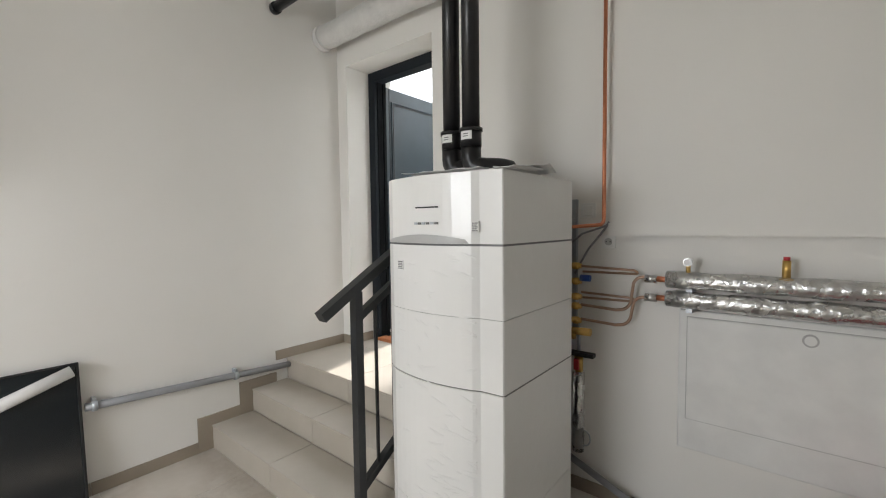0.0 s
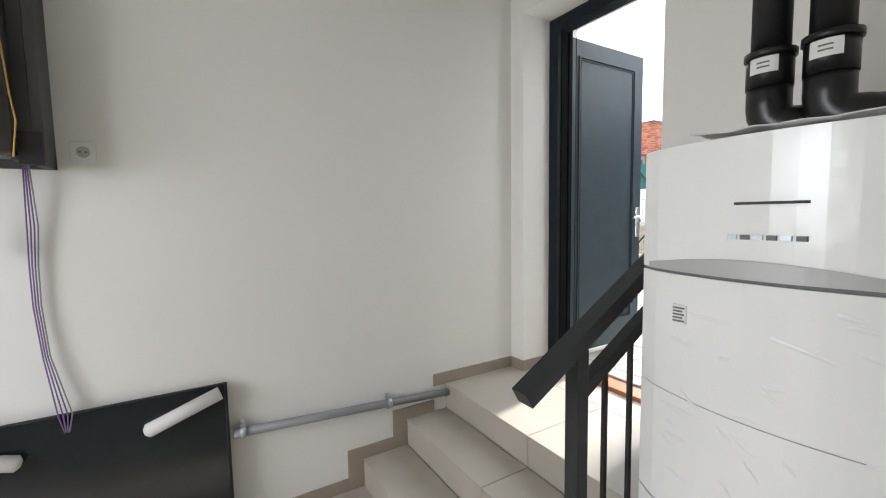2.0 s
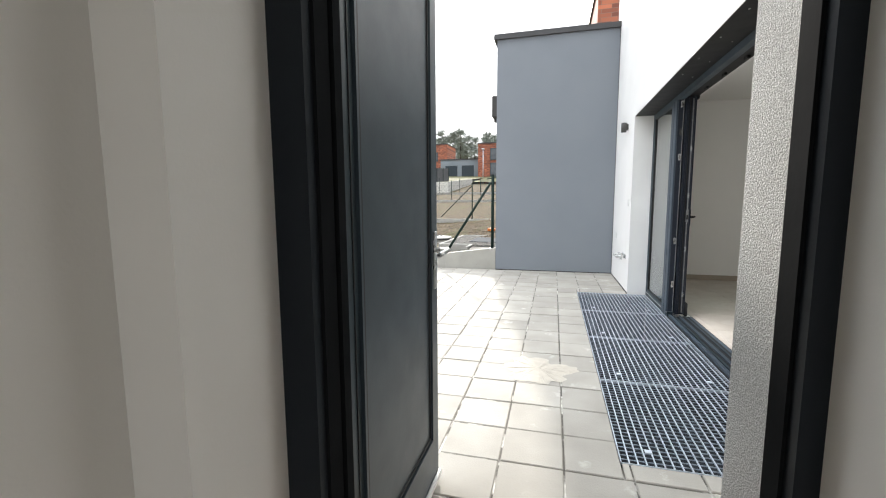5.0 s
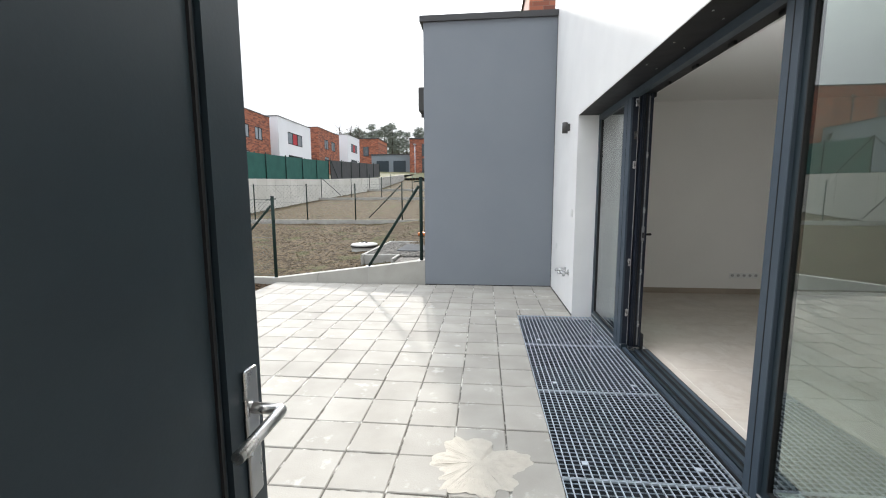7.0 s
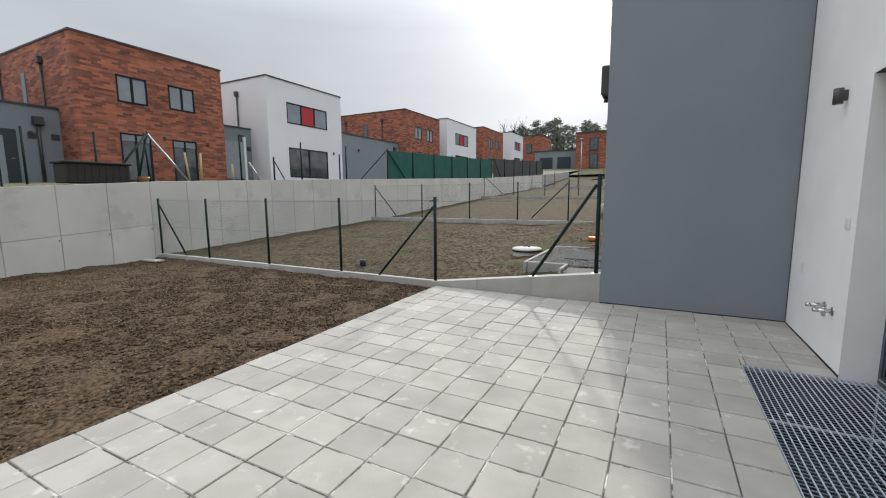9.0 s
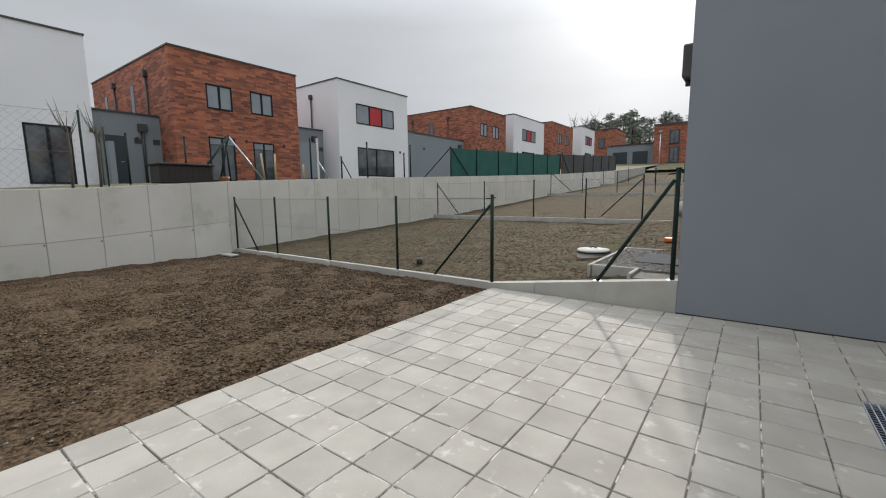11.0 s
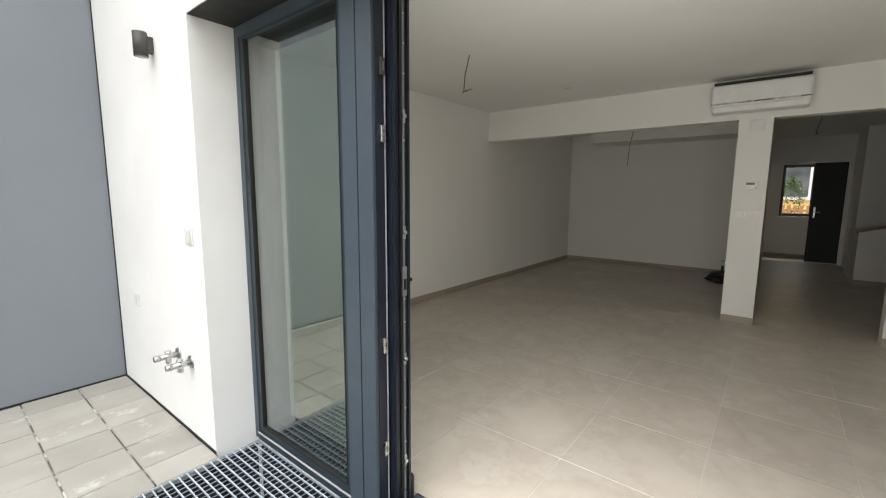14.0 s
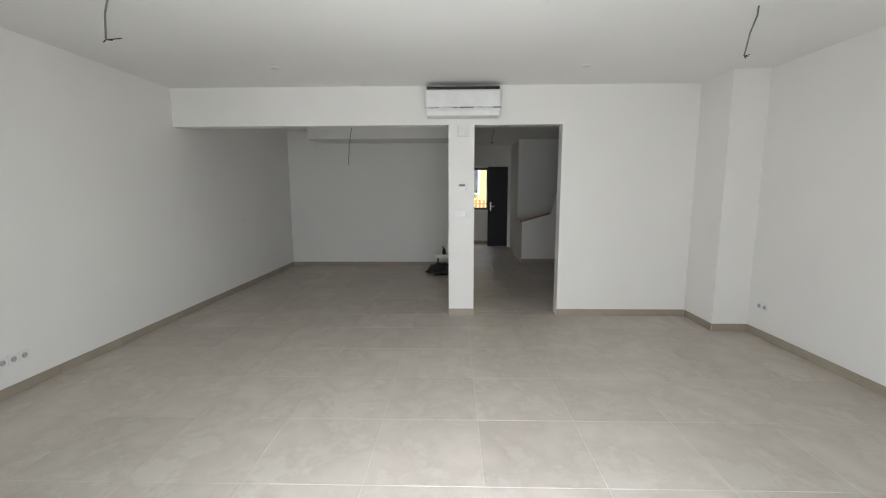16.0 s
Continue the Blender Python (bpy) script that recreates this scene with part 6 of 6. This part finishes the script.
part("body", bbox((-16.9, 9.75, hz), (-16.2, 11.2, hz + 0.50), 0.03), WICKER, ch)
part("lid", bbox((-16.95, 9.70, hz + 0.50), (-16.15, 11.25, hz + 0.57), 0.03), WICKER, ch)
for k in range(9):
    part("weave_rib", boxes(((-16.2, 9.82 + 0.16 * k, hz + 0.02), (-16.19, 9.90 + 0.16 * k, hz + 0.49))), WICKER, ch)
solid("flower_pot", tube([(-16.0, 11.38, hz - 0.01), (-16.0, 11.42, hz + 0.16), (-16.0, 11.42, hz + 0.20)], [0.10, 0.15, 0.16], 16), WOOD, "small terracotta flower pot", "pot")
for x, y, h, lean in ((-16.5, 12.95, 0.95, 0.12), (-16.5, 13.47, 0.95, 0.0), (-16.5, 14.62, 0.62, 0.02)):
    solid("stake", tube([(x, y + lean, high_z(x, y) - 0.1), (x + 0.02, y, high_z(x, y) + h)], [0.04, 0.035], 6), mat("pale_stake_wood", (0.42, 0.31, 0.17), 0.8, tint=(0.33, 0.23, 0.12), scale=14), "pale wooden stake beside a young plant", "stake", "wooden stakes")


def house_window(parent, x, y0, z0, y1, z1, split=1, red=None, frame_w=0.07, deep=0.10, glazing=None):
    w = part("window", boxes(((x - deep, y0, z0), (x + 0.004, y0 + frame_w, z1)), ((x - deep, y1 - frame_w, z0), (x + 0.004, y1, z1)), ((x - deep, y0, z1 - frame_w), (x + 0.004, y1, z1)), ((x - deep, y0, z0), (x + 0.02, y1, z0 + 0.07))), DOORFRAME, parent)
    n = split + 1
    for k in range(n):
        a, b = y0 + (y1 - y0) * k / n, y0 + (y1 - y0) * (k + 1) / n
        part("pane", boxes(((x - 0.05, a + 0.05, z0 + 0.06), (x - 0.03, b - 0.05, z1 - 0.06))), (glazing or DARKPANE) if red is None or k != red else RED, w)
        if k:
            part("mullion", boxes(((x - 0.06, a - 0.05, z0 + 0.06), (x + 0.0, a + 0.05, z1 - 0.06))), DOORFRAME, w)
    return w


def wall_with_holes(x, y0, y1, z0, z1, holes, t=0.3):
    """A wall facing +x, with openings (y0, z0, y1, z1) cut through it."""
    ys = sorted({y0, y1, *[h[0] for h in holes], *[h[2] for h in holes]})
    zs = sorted({z0, z1, *[h[1] for h in holes], *[h[3] for h in holes]})
    bm = bmesh.new()
    for ya, yb in zip(ys, ys[1:]):
        for za, zb in zip(zs, zs[1:]):
            if not any(h[0] <= ya and yb <= h[2] and h[1] <= za and zb <= h[3] for h in holes):
                box(bm, (x - t, ya, za), (x, yb, zb))
    bmesh.ops.remove_doubles(bm, verts=bm.verts[:], dist=0.001)
    return bm


HX = -24.2


def house(y0, y1, base, top, brick, depth=10.5, wins=(), doors=(), red=None, label=""):
    h = thing("house", label, "house", group="row of houses")
    fm, sm = (BRICKY, BRICKX) if brick else (HOUSEWHITE, HOUSEWHITE)
    part("front_wall", wall_with_holes(HX, y0, y1, base - 1.0, top, list(wins) + list(doors)), fm, h)
    part("side_wall", boxes(((HX - depth, y0, base - 1.0), (HX - 0.3, y0 + 0.3, top))), sm, h)
    part("side_wall", boxes(((HX - depth, y1 - 0.3, base - 1.0), (HX - 0.3, y1, top))), sm, h)
    part("back_wall", boxes(((HX - depth, y0 + 0.3, base - 1.0), (HX - depth + 0.3, y1 - 0.3, top))), fm, h)
    part("roof", boxes(((HX - depth + 0.3, y0 + 0.3, top - 0.4), (HX - 0.3, y1 - 0.3, top - 0.3))), ROOFEDGE, h)
    # added grey sheet stands in for the dim rooms behind the openings
    part("room_backing", boxes(((HX - 1.2, y0 + 0.3, base), (HX - 1.1, y1 - 0.3, top - 0.4))), SEAM, h)
    part("roof_edge", boxes(((HX - depth - 0.04, y0 - 0.04, top), (HX + 0.04, y0 + 0.32, top + 0.07)), ((HX - depth - 0.04, y1 - 0.32, top), (HX + 0.04, y1 + 0.04, top + 0.07)), ((HX - 0.32, y0 + 0.32, top), (HX + 0.04, y1 - 0.32, top + 0.07))), ROOFEDGE, h)
    for a in wins:
        house_window(h, HX, *a, split=2 if red is not None else 1, red=red, glazing=LIGHTPANE)
    for a in doors:
        w = house_window(h, HX, *a, split=1)
        if brick:
            part("blind_box", boxes(((HX - 0.08, a[0], a[3] - 0.34), (HX - 0.006, a[2], a[3]))), HOUSEGREY, w, "grey blind box over the door")
        else:
            part("curtain", boxes(((HX - 0.30, a[0] + 0.1, a[1] + 0.06), (HX - 0.26, a[0] + 1.2, a[3] - 0.06))), HOUSEWHITE, w, "pale curtain behind the glass")
        part("wall_light", bbox((HX, a[2] + 0.55, a[3] - 0.16), (HX + 0.09, a[2] + 0.66, a[3] + 0.02), 0.02, 1), ROOFEDGE, h)
    for k, x in enumerate((HX - 2.6, HX - 7.0)):
        dp = part("downpipe", tube([(x, y0 - 0.07, base), (x, y0 - 0.07, top - 0.9 + 0.1 * k)], 0.05, 8), ROOFEDGE, h)
        part("hopper", bbox((x - 0.13, y0 - 0.18, top - 0.95 + 0.1 * k), (x + 0.13, y0 - 0.0, top - 0.65 + 0.1 * k), 0.02, 1), ROOFEDGE, dp)
    for x in (HX - 4.6, HX - 8.6):
        w = part("window", boxes(((x - 0.25, y0 - 0.01, top - 2.6), (x + 0.25, y0 + 0.02, top - 1.0))), ANTHRACITE, h)
        part("pane", boxes(((x - 0.19, y0 - 0.016, top - 2.54), (x + 0.19, y0 - 0.004, top - 1.06))), DARKPANE, w)
    part("vent_pipe", tube([(HX - 3.5, y0 + 2.0, top - 0.3), (HX - 3.5, y0 + 2.0, top + 0.45)], 0.06, 8), ROOFEDGE, h)
    return h


def annex(y0, y1, base, top, front, door=True, leaf=None, label="low grey rendered garage wing with a flat roof"):
    h = thing("garage_wing", label, "garage", group="garage wings")
    part("wall", boxes(((HX - 10, y0, base - 1.0), (front, y1, top))), HOUSEGREY, h)
    part("roof_edge", boxes(((HX - 10, y0 - 0.03, top), (front + 0.05, y1 + 0.03, top + 0.08))), ROOFEDGE, h)
    if door:
        d = part("door", boxes(((front, y0 + 0.5, base), (front + 0.03, y0 + 1.5, base + 2.15))), leaf or ANTHRACITE, h)
        part("handle", tube([(front + 0.05, y0 + 1.38, base + 1.0), (front + 0.05, y0 + 1.26, base + 1.0)], 0.015, 6), CHROME, d)
    lp = part("downpipe", tube([(front + 0.06, y1 - 0.75, base), (front + 0.06, y1 - 0.75, top - 0.5)], 0.06, 8), ROOFEDGE, h)
    part("hopper", bbox((front, y1 - 0.93, top - 0.75), (front + 0.18, y1 - 0.57, top - 0.4), 0.02, 1), ROOFEDGE, lp)
    for k in range(2):
        part("vent_block", boxes(((front, y1 - 1.1 + 0.75 * k, top - 1.3), (front + 0.02, y1 - 0.82 + 0.75 * k, top - 1.05))), ROOFEDGE, h)
    part("wall_light", bbox((front, y0 + 1.9, base + 2.0), (front + 0.12, y0 + 2.02, base + 2.15), 0.02, 1), ROOFEDGE, h)


house(13.4, 19.9, 2.05, 8.06, True, 10.8, [(14.9, 5.56, 16.15, 6.73), (17.1, 5.6, 18.36, 6.75)], [(14.85, 2.1, 16.13, 4.24), (17.09, 2.1, 18.3, 4.17)], label="two-storey house clad in mixed red brick")
house(22.85, 29.45, 2.6, 8.56, False, 5.0, [(24.35, 6.02, 27.95, 7.32)], [(24.37, 2.62, 27.9, 4.51)], 1, label="two-storey white rendered house with a red window panel")
house(38.3, 45.1, 3.5, 9.28, True, 10.8, [(40.0, 6.8, 41.3, 8.0), (42.3, 6.8, 43.6, 8.0)], [(40.0, 3.5, 41.3, 5.6)], label="two-storey house clad in mixed red brick")
house(46.9, 55.1, 4.0, 9.78, False, 6, [(49.0, 7.2, 52.6, 8.5)], [(49.0, 4.0, 52.4, 6.0)], 1, label="two-storey white rendered house with a red window panel")
house(57.6, 65.4, 4.6, 10.35, True, 10.8, [(59.6, 7.8, 61.0, 9.1), (62.2, 7.8, 63.6, 9.1)], [(59.6, 4.6, 61.0, 6.8)], label="two-storey house clad in mixed red brick")
house(69.4, 75.6, 5.5, 11.15, False, 6, [(71.0, 8.6, 74.2, 9.9)], [(71.0, 5.6, 74.0, 7.4)], 1, label="two-storey white rendered house with a red window panel")
house(0.0, 10.45, 1.85, 7.6, False, 10, [], [(8.4, 1.9, 9.75, 4.1)], label="two-storey white rendered house")
annex(10.45, 13.4, 1.95, 5.1, HX - 1.6)
annex(19.9, 22.85, 2.3, 5.5, HX - 1.6, True, HOUSEGREY)
pale = thing("gate_leaf", "grey sheet metal gate leaf on a pale post", "gate")
part("sheet", boxes(((HX - 0.6, 20.15, 2.42), (HX - 0.56, 21.5, 4.55))), mat("gate_grey", (0.24, 0.27, 0.30), 0.6), pale)
part("post", boxes(((HX - 0.64, 21.5, 2.3), (HX - 0.54, 21.64, 4.85))), FOAM, pale, "pale gate post")
annex(30.4, 38.3, 3.0, 6.2, HX - 0.8, False)
annex(45.1, 46.9, 3.8, 6.8, HX - 1.6)
annex(55.1, 57.6, 4.2, 7.3, HX - 1.6, False)
annex(65.4, 69.4, 5.0, 7.8, HX - 1.6, False)
sw = solid("garden_wall", boxes(((HX - 1.6, 10.7, 1.5), (HX + 0.6, 10.9, 3.6))), HOUSEGREY, "pale grey free-standing garden wall", "wall")

# the houses that close the street
far = thing("house", "red brick house at the end of the row", "house", group="end houses")
part("wall", boxes(((-30.5, 95, 5.5), (-25.8, 103, 13.9))), BRICKX, far)
part("roof_edge", boxes(((-30.6, 94.9, 13.9), (-25.7, 103, 14.1))), ROOFEDGE, far)
w = part("window", boxes(((-29.2, 94.9, 10.2), (-28.0, 95.02, 12.2))), ANTHRACITE, far)
part("pane", boxes(((-29.05, 94.86, 10.35), (-28.15, 94.95, 12.05))), DARKPANE, w)
far = thing("house", "red brick house with a tall window", "house", group="end houses")
part("wall", boxes(((-15.3, 75, 3.5), (-5.0, 84, 11.0))), BRICKX, far)
part("roof_edge", boxes(((-15.4, 74.9, 11.0), (-4.9, 84, 11.2))), ROOFEDGE, far)
for a, b, c, d in ((-13.2, 8.2, -11.9, 10.2), (-13.2, 5.4, -11.9, 7.8), (-9.0, 8.2, -7.6, 10.2)):
    w = part("window", boxes(((a, 74.9, b), (c, 75.02, d))), ANTHRACITE, far)
    part("pane", boxes(((a + 0.15, 74.85, b + 0.15), ((a + c) / 2 - 0.05, 74.95, d - 0.15)), (((a + c) / 2 + 0.05, 74.85, b + 0.15), (c - 0.15, 74.95, d - 0.15))), DARKPANE, w)
gar = thing("garage_wing", "long low grey garage between the end houses", "garage", group="end houses")
part("wall", boxes(((-22.5, 77, 4.0), (-15.3, 84, 8.6))), HOUSEGREY, gar)
part("roof_edge", boxes(((-22.6, 76.9, 8.6), (-15.3, 84, 8.8))), ROOFEDGE, gar)
for a in (-21.6, -18.6):
    part("garage_door", boxes(((a, 76.95, 5.2), (a + 2.2, 77.02, 7.6))), ANTHRACITE, gar)
sl = thing("street_lamp", "thin pale street lamp", "lamp")
part("pole", tube([(-13.6, 70, 3.0), (-13.6, 70, 9.5)], 0.06, 8), ZINC, sl)
part("head", bbox((-13.8, 69.6, 9.4), (-13.4, 70.2, 9.55), 0.03, 1), ZINC, sl)


# the pine wood on the hill
def pine_parts(seed):
    random.seed(seed)
    h = random.uniform(10, 13)
    trunk = tube([(0, 0, -2), (random.uniform(-0.2, 0.2), 0, h * 0.5), (random.uniform(-0.4, 0.4), 0, h * 0.95)], [0.28, 0.2, 0.05], 7)
    verts, faces = [], []
    for _ in range(46):
        z = h * random.uniform(0.42, 1.02)
        rad = 2.3 * (1.08 - z / h) ** 0.6 + 0.5
        a, d = random.uniform(0, 6.28), rad * random.random() ** 0.6
        c = Vector((d * math.cos(a), d * math.sin(a), z))
        for _k in range(30):
            p = c + Vector((random.gauss(0, 0.45), random.gauss(0, 0.45), random.gauss(0, 0.22)))
            u = Vector((random.uniform(-1, 1), random.uniform(-1, 1), random.uniform(-0.4, 0.6))).normalized() * random.uniform(0.3, 0.7)
            w = u.cross(Vector((random.uniform(-1, 1), random.uniform(-1, 1), 1))).normalized() * 0.2
            o = len(verts)
            verts += [p - w, p + w, p + u]
            faces.append((o, o + 1, o + 2))
    crown = bpy.data.meshes.new("crown")
    crown.from_pydata([tuple(v) for v in verts], [], faces)
    crown.materials.append(HAZENEEDLES)
    return trunk, crown


firs = []
for s in range(4):
    t = thing("pine_tree", "tall pine at the edge of the wood, crown paled for haze", "tree", group="pine wood")
    trunk, crown = pine_parts(s + 3)
    part("trunk", trunk, BARK, t)
    c = new("crown", crown)
    c.parent = t
    firs.append(t)
random.seed(11)
spots = [(-46 + 1.55 * k + random.uniform(-0.8, 0.8), 128 + random.uniform(-6, 16)) for k in range(44)]
for k, (x, y) in enumerate(spots):
    z = lerp_tab(y, LOW) - 0.2
    m = Matrix.Translation((x, y, z)) @ Matrix.Rotation(random.uniform(0, 6.28), 4, "Z")
    if k < 4:
        firs[k].matrix_basis = m
    else:
        copy_thing(firs[k % 4], m)
for x, y in ((-44.0, 122), (-41.5, 124), (-38, 121)):
    b = thing("bare_tree", "leafless pale tree at the edge of the wood", "tree", group="bare trees")
    z = lerp_tab(y, LOW)
    part("trunk", tube([(x, y, z - 1), (x + 0.2, y, z + 6), (x + 0.1, y, z + 12.5)], [0.25, 0.16, 0.03], 7), BARK, b)
    tw = bmesh.new()
    for _ in range(60):
        h = random.uniform(3.5, 11.5)
        a, l = random.uniform(0, 6.28), random.uniform(0.8, 2.2)
        t = tube([(x + 0.1, y, z + h), (x + l * 0.5 * math.cos(a), y + l * 0.5 * math.sin(a), z + h + l * 0.5), (x + l * 0.8 * math.cos(a), y + l * 0.8 * math.sin(a), z + h + l * 1.2)], [0.05, 0.035, 0.015], 4)
        me = bpy.data.meshes.new("tmp")
        t.to_mesh(me)
        t.free()
        tw.from_mesh(me)
        bpy.data.meshes.remove(me)
    part("branches", tw, BARK, b)
for x, y in ((-15.5, 7.7), (-15.8, 8.3)):
    b = thing("sapling", "bare young tree on the raised ground", "tree", group="saplings")
    z = high_z(x, y)
    part("trunk", tube([(x, y, z - 0.1), (x + 0.05, y + 0.03, z + 0.9), (x, y + 0.02, z + 1.3)], [0.03, 0.025, 0.02], 6), BARK, b)
    for k in range(9):
        a = k * 0.7
        part("branch", tube([(x, y + 0.02, z + 1.0 + 0.04 * k), (x + 0.12 * math.cos(a), y + 0.15 * math.sin(a), z + 1.3 + 0.04 * k), (x + 0.2 * math.cos(a), y + 0.28 * math.sin(a), z + 1.6 + 0.05 * k)], [0.012, 0.008, 0.003], 5), BARK, b)


# yellow house across the street, seen through the hall
yh = thing("yellow_house", "yellow rendered house across the street", "house")
part("wall", boxes(((24, -6, -1), (30, 20, 7.0))), YELLOW, yh)
part("roof", boxes(((23.6, -6.3, 5.0), (30, 20, 5.4))), HOUSEWHITE, yh)
w = part("window", boxes(((23.9, 5.2, 1.2), (24.02, 6.5, 3.0))), HOUSEWHITE, yh)
part("pane", boxes(((23.86, 5.35, 1.35), (23.95, 6.35, 2.85))), DARKPANE, w)
setting("street", boxes(((9.96, -10, -0.3), (24, 25, -0.05))), PAVER, "grey street surface before the front door", "street")
fc = thing("picket_fence", "brown wooden picket fence across the street", "fence")
for k in range(30):
    part("slat", boxes(((19.98, 3.0 + k * 0.2, -0.05), (20.02, 3.12 + k * 0.2, 1.0))), WOOD, fc)
part("rail", boxes(((20.02, 3.0, 0.75), (20.06, 9.0, 0.83))), WOOD, fc)
sh = thing("shrub", "round green shrub before the yellow house", "shrub")
verts, faces = [], []
for _ in range(1600):
    a, b, r = random.uniform(0, 6.28), random.uniform(-1.4, 1.5), random.uniform(0.6, 1.0)
    p = Vector((21.8 + 0.55 * r * math.cos(a) * math.cos(b), 6.0 + 0.55 * r * math.sin(a) * math.cos(b), 1.15 + 1.1 * r * math.sin(b)))
    u = Vector((random.uniform(-1, 1), random.uniform(-1, 1), random.uniform(-1, 1))) * 0.09
    o = len(verts)
    verts += [p, p + u, p + u.cross(Vector((0.3, 0.2, 1))) * 0.7]
    faces.append((o, o + 1, o + 2))
me = bpy.data.meshes.new("leaves")
me.from_pydata([tuple(v) for v in verts], [], faces)
me.materials.append(FOLIAGE)
lv = new("leaves", me)
lv.parent = sh
part("stem", tube([(21.8, 6.0, -0.1), (21.8, 6.0, 0.9)], 0.05, 6), BARK, sh)

# ---- floors of single pieces ----
TX, TY = -5.87, OUT_Y
terrace = setting("pavement", boxes(((TX + 0.01, TY, -0.3), (GX0 - 0.03, GY + 0.01, -0.0055)), ((GX0 - 0.03, GY1 + 0.03, -0.3), (FX, GY + 0.01, -0.0055)), ((GX0 - 0.03, TY, -0.3), (FX, GY0 - 0.03, -0.0055)), ((TX + 0.01, -6, -0.3), (-3.49, TY, -0.0055))), BEDDING, "terrace paved with square concrete slabs", "pavement")
random.seed(5)
pieces(terrace, "paver", PAVER, grid_cells(TX, TY, FX, GY, 0.2838, -2.737, 7.985, [(GX0, GY0, FX + 0.3, GY1)], 0.2855), 0.04, 0.0, 0.008, 0.0025)
pieces(terrace, "paver", PAVER, grid_cells(DX0 + 0.004, 3.908, DX1 - 0.032, TY, 0.2838, -2.737, 3.5), 0.027, 0.0, 0.006, 0.001)
pieces(floor_l, "tile", TILE, grid_cells(IX, LY_S, BXW, LY_N, 0.6, 0.71, 7.852), 0.003, 0.0, 0.004)
pieces(floor_l, "tile", TILE, grid_cells(BXW, 4.0, 9.75, LY_N, 0.6, 0.71, 7.852), 0.003, 0.0, 0.004)
pieces(floor_t, "tile", TILE, grid_cells(W_X, -1.45, 1.2, STEP_Y[0], 0.6, -2.7, 2.46), 0.003, FLOOR_T, 0.004)
sand = bmesh.new()
bmesh.ops.create_circle(sand, cap_ends=True, segments=96, radius=1)
for v in sand.verts:
    a = math.atan2(v.co.y, v.co.x)
    k = 0.95 + 0.4 * noise.noise((math.cos(a) * 1.7, math.sin(a) * 1.7, 2)) + 0.22 * noise.noise((math.cos(a) * 5, math.sin(a) * 5, 2))
    v.co = Vector((-2.60 + 0.24 * k * v.co.x, 5.93 + 0.22 * k * v.co.y, 0.0015))
top = bmesh.ops.poke(sand, faces=sand.faces[:])["verts"]
for v in top:
    v.co.z = 0.014
bmesh.ops.subdivide_edges(sand, edges=sand.edges[:], cuts=2)
for v in sand.verts:
    v.co.z += 0.003 * noise.noise(v.co * 30)
solid("spilled_sand", sand, mat("sand", (0.52, 0.48, 0.41), 0.95, tint=(0.42, 0.385, 0.325), scale=20, grain=300, bump=0.6), "small heap of spilled sand on the slabs", "sand")
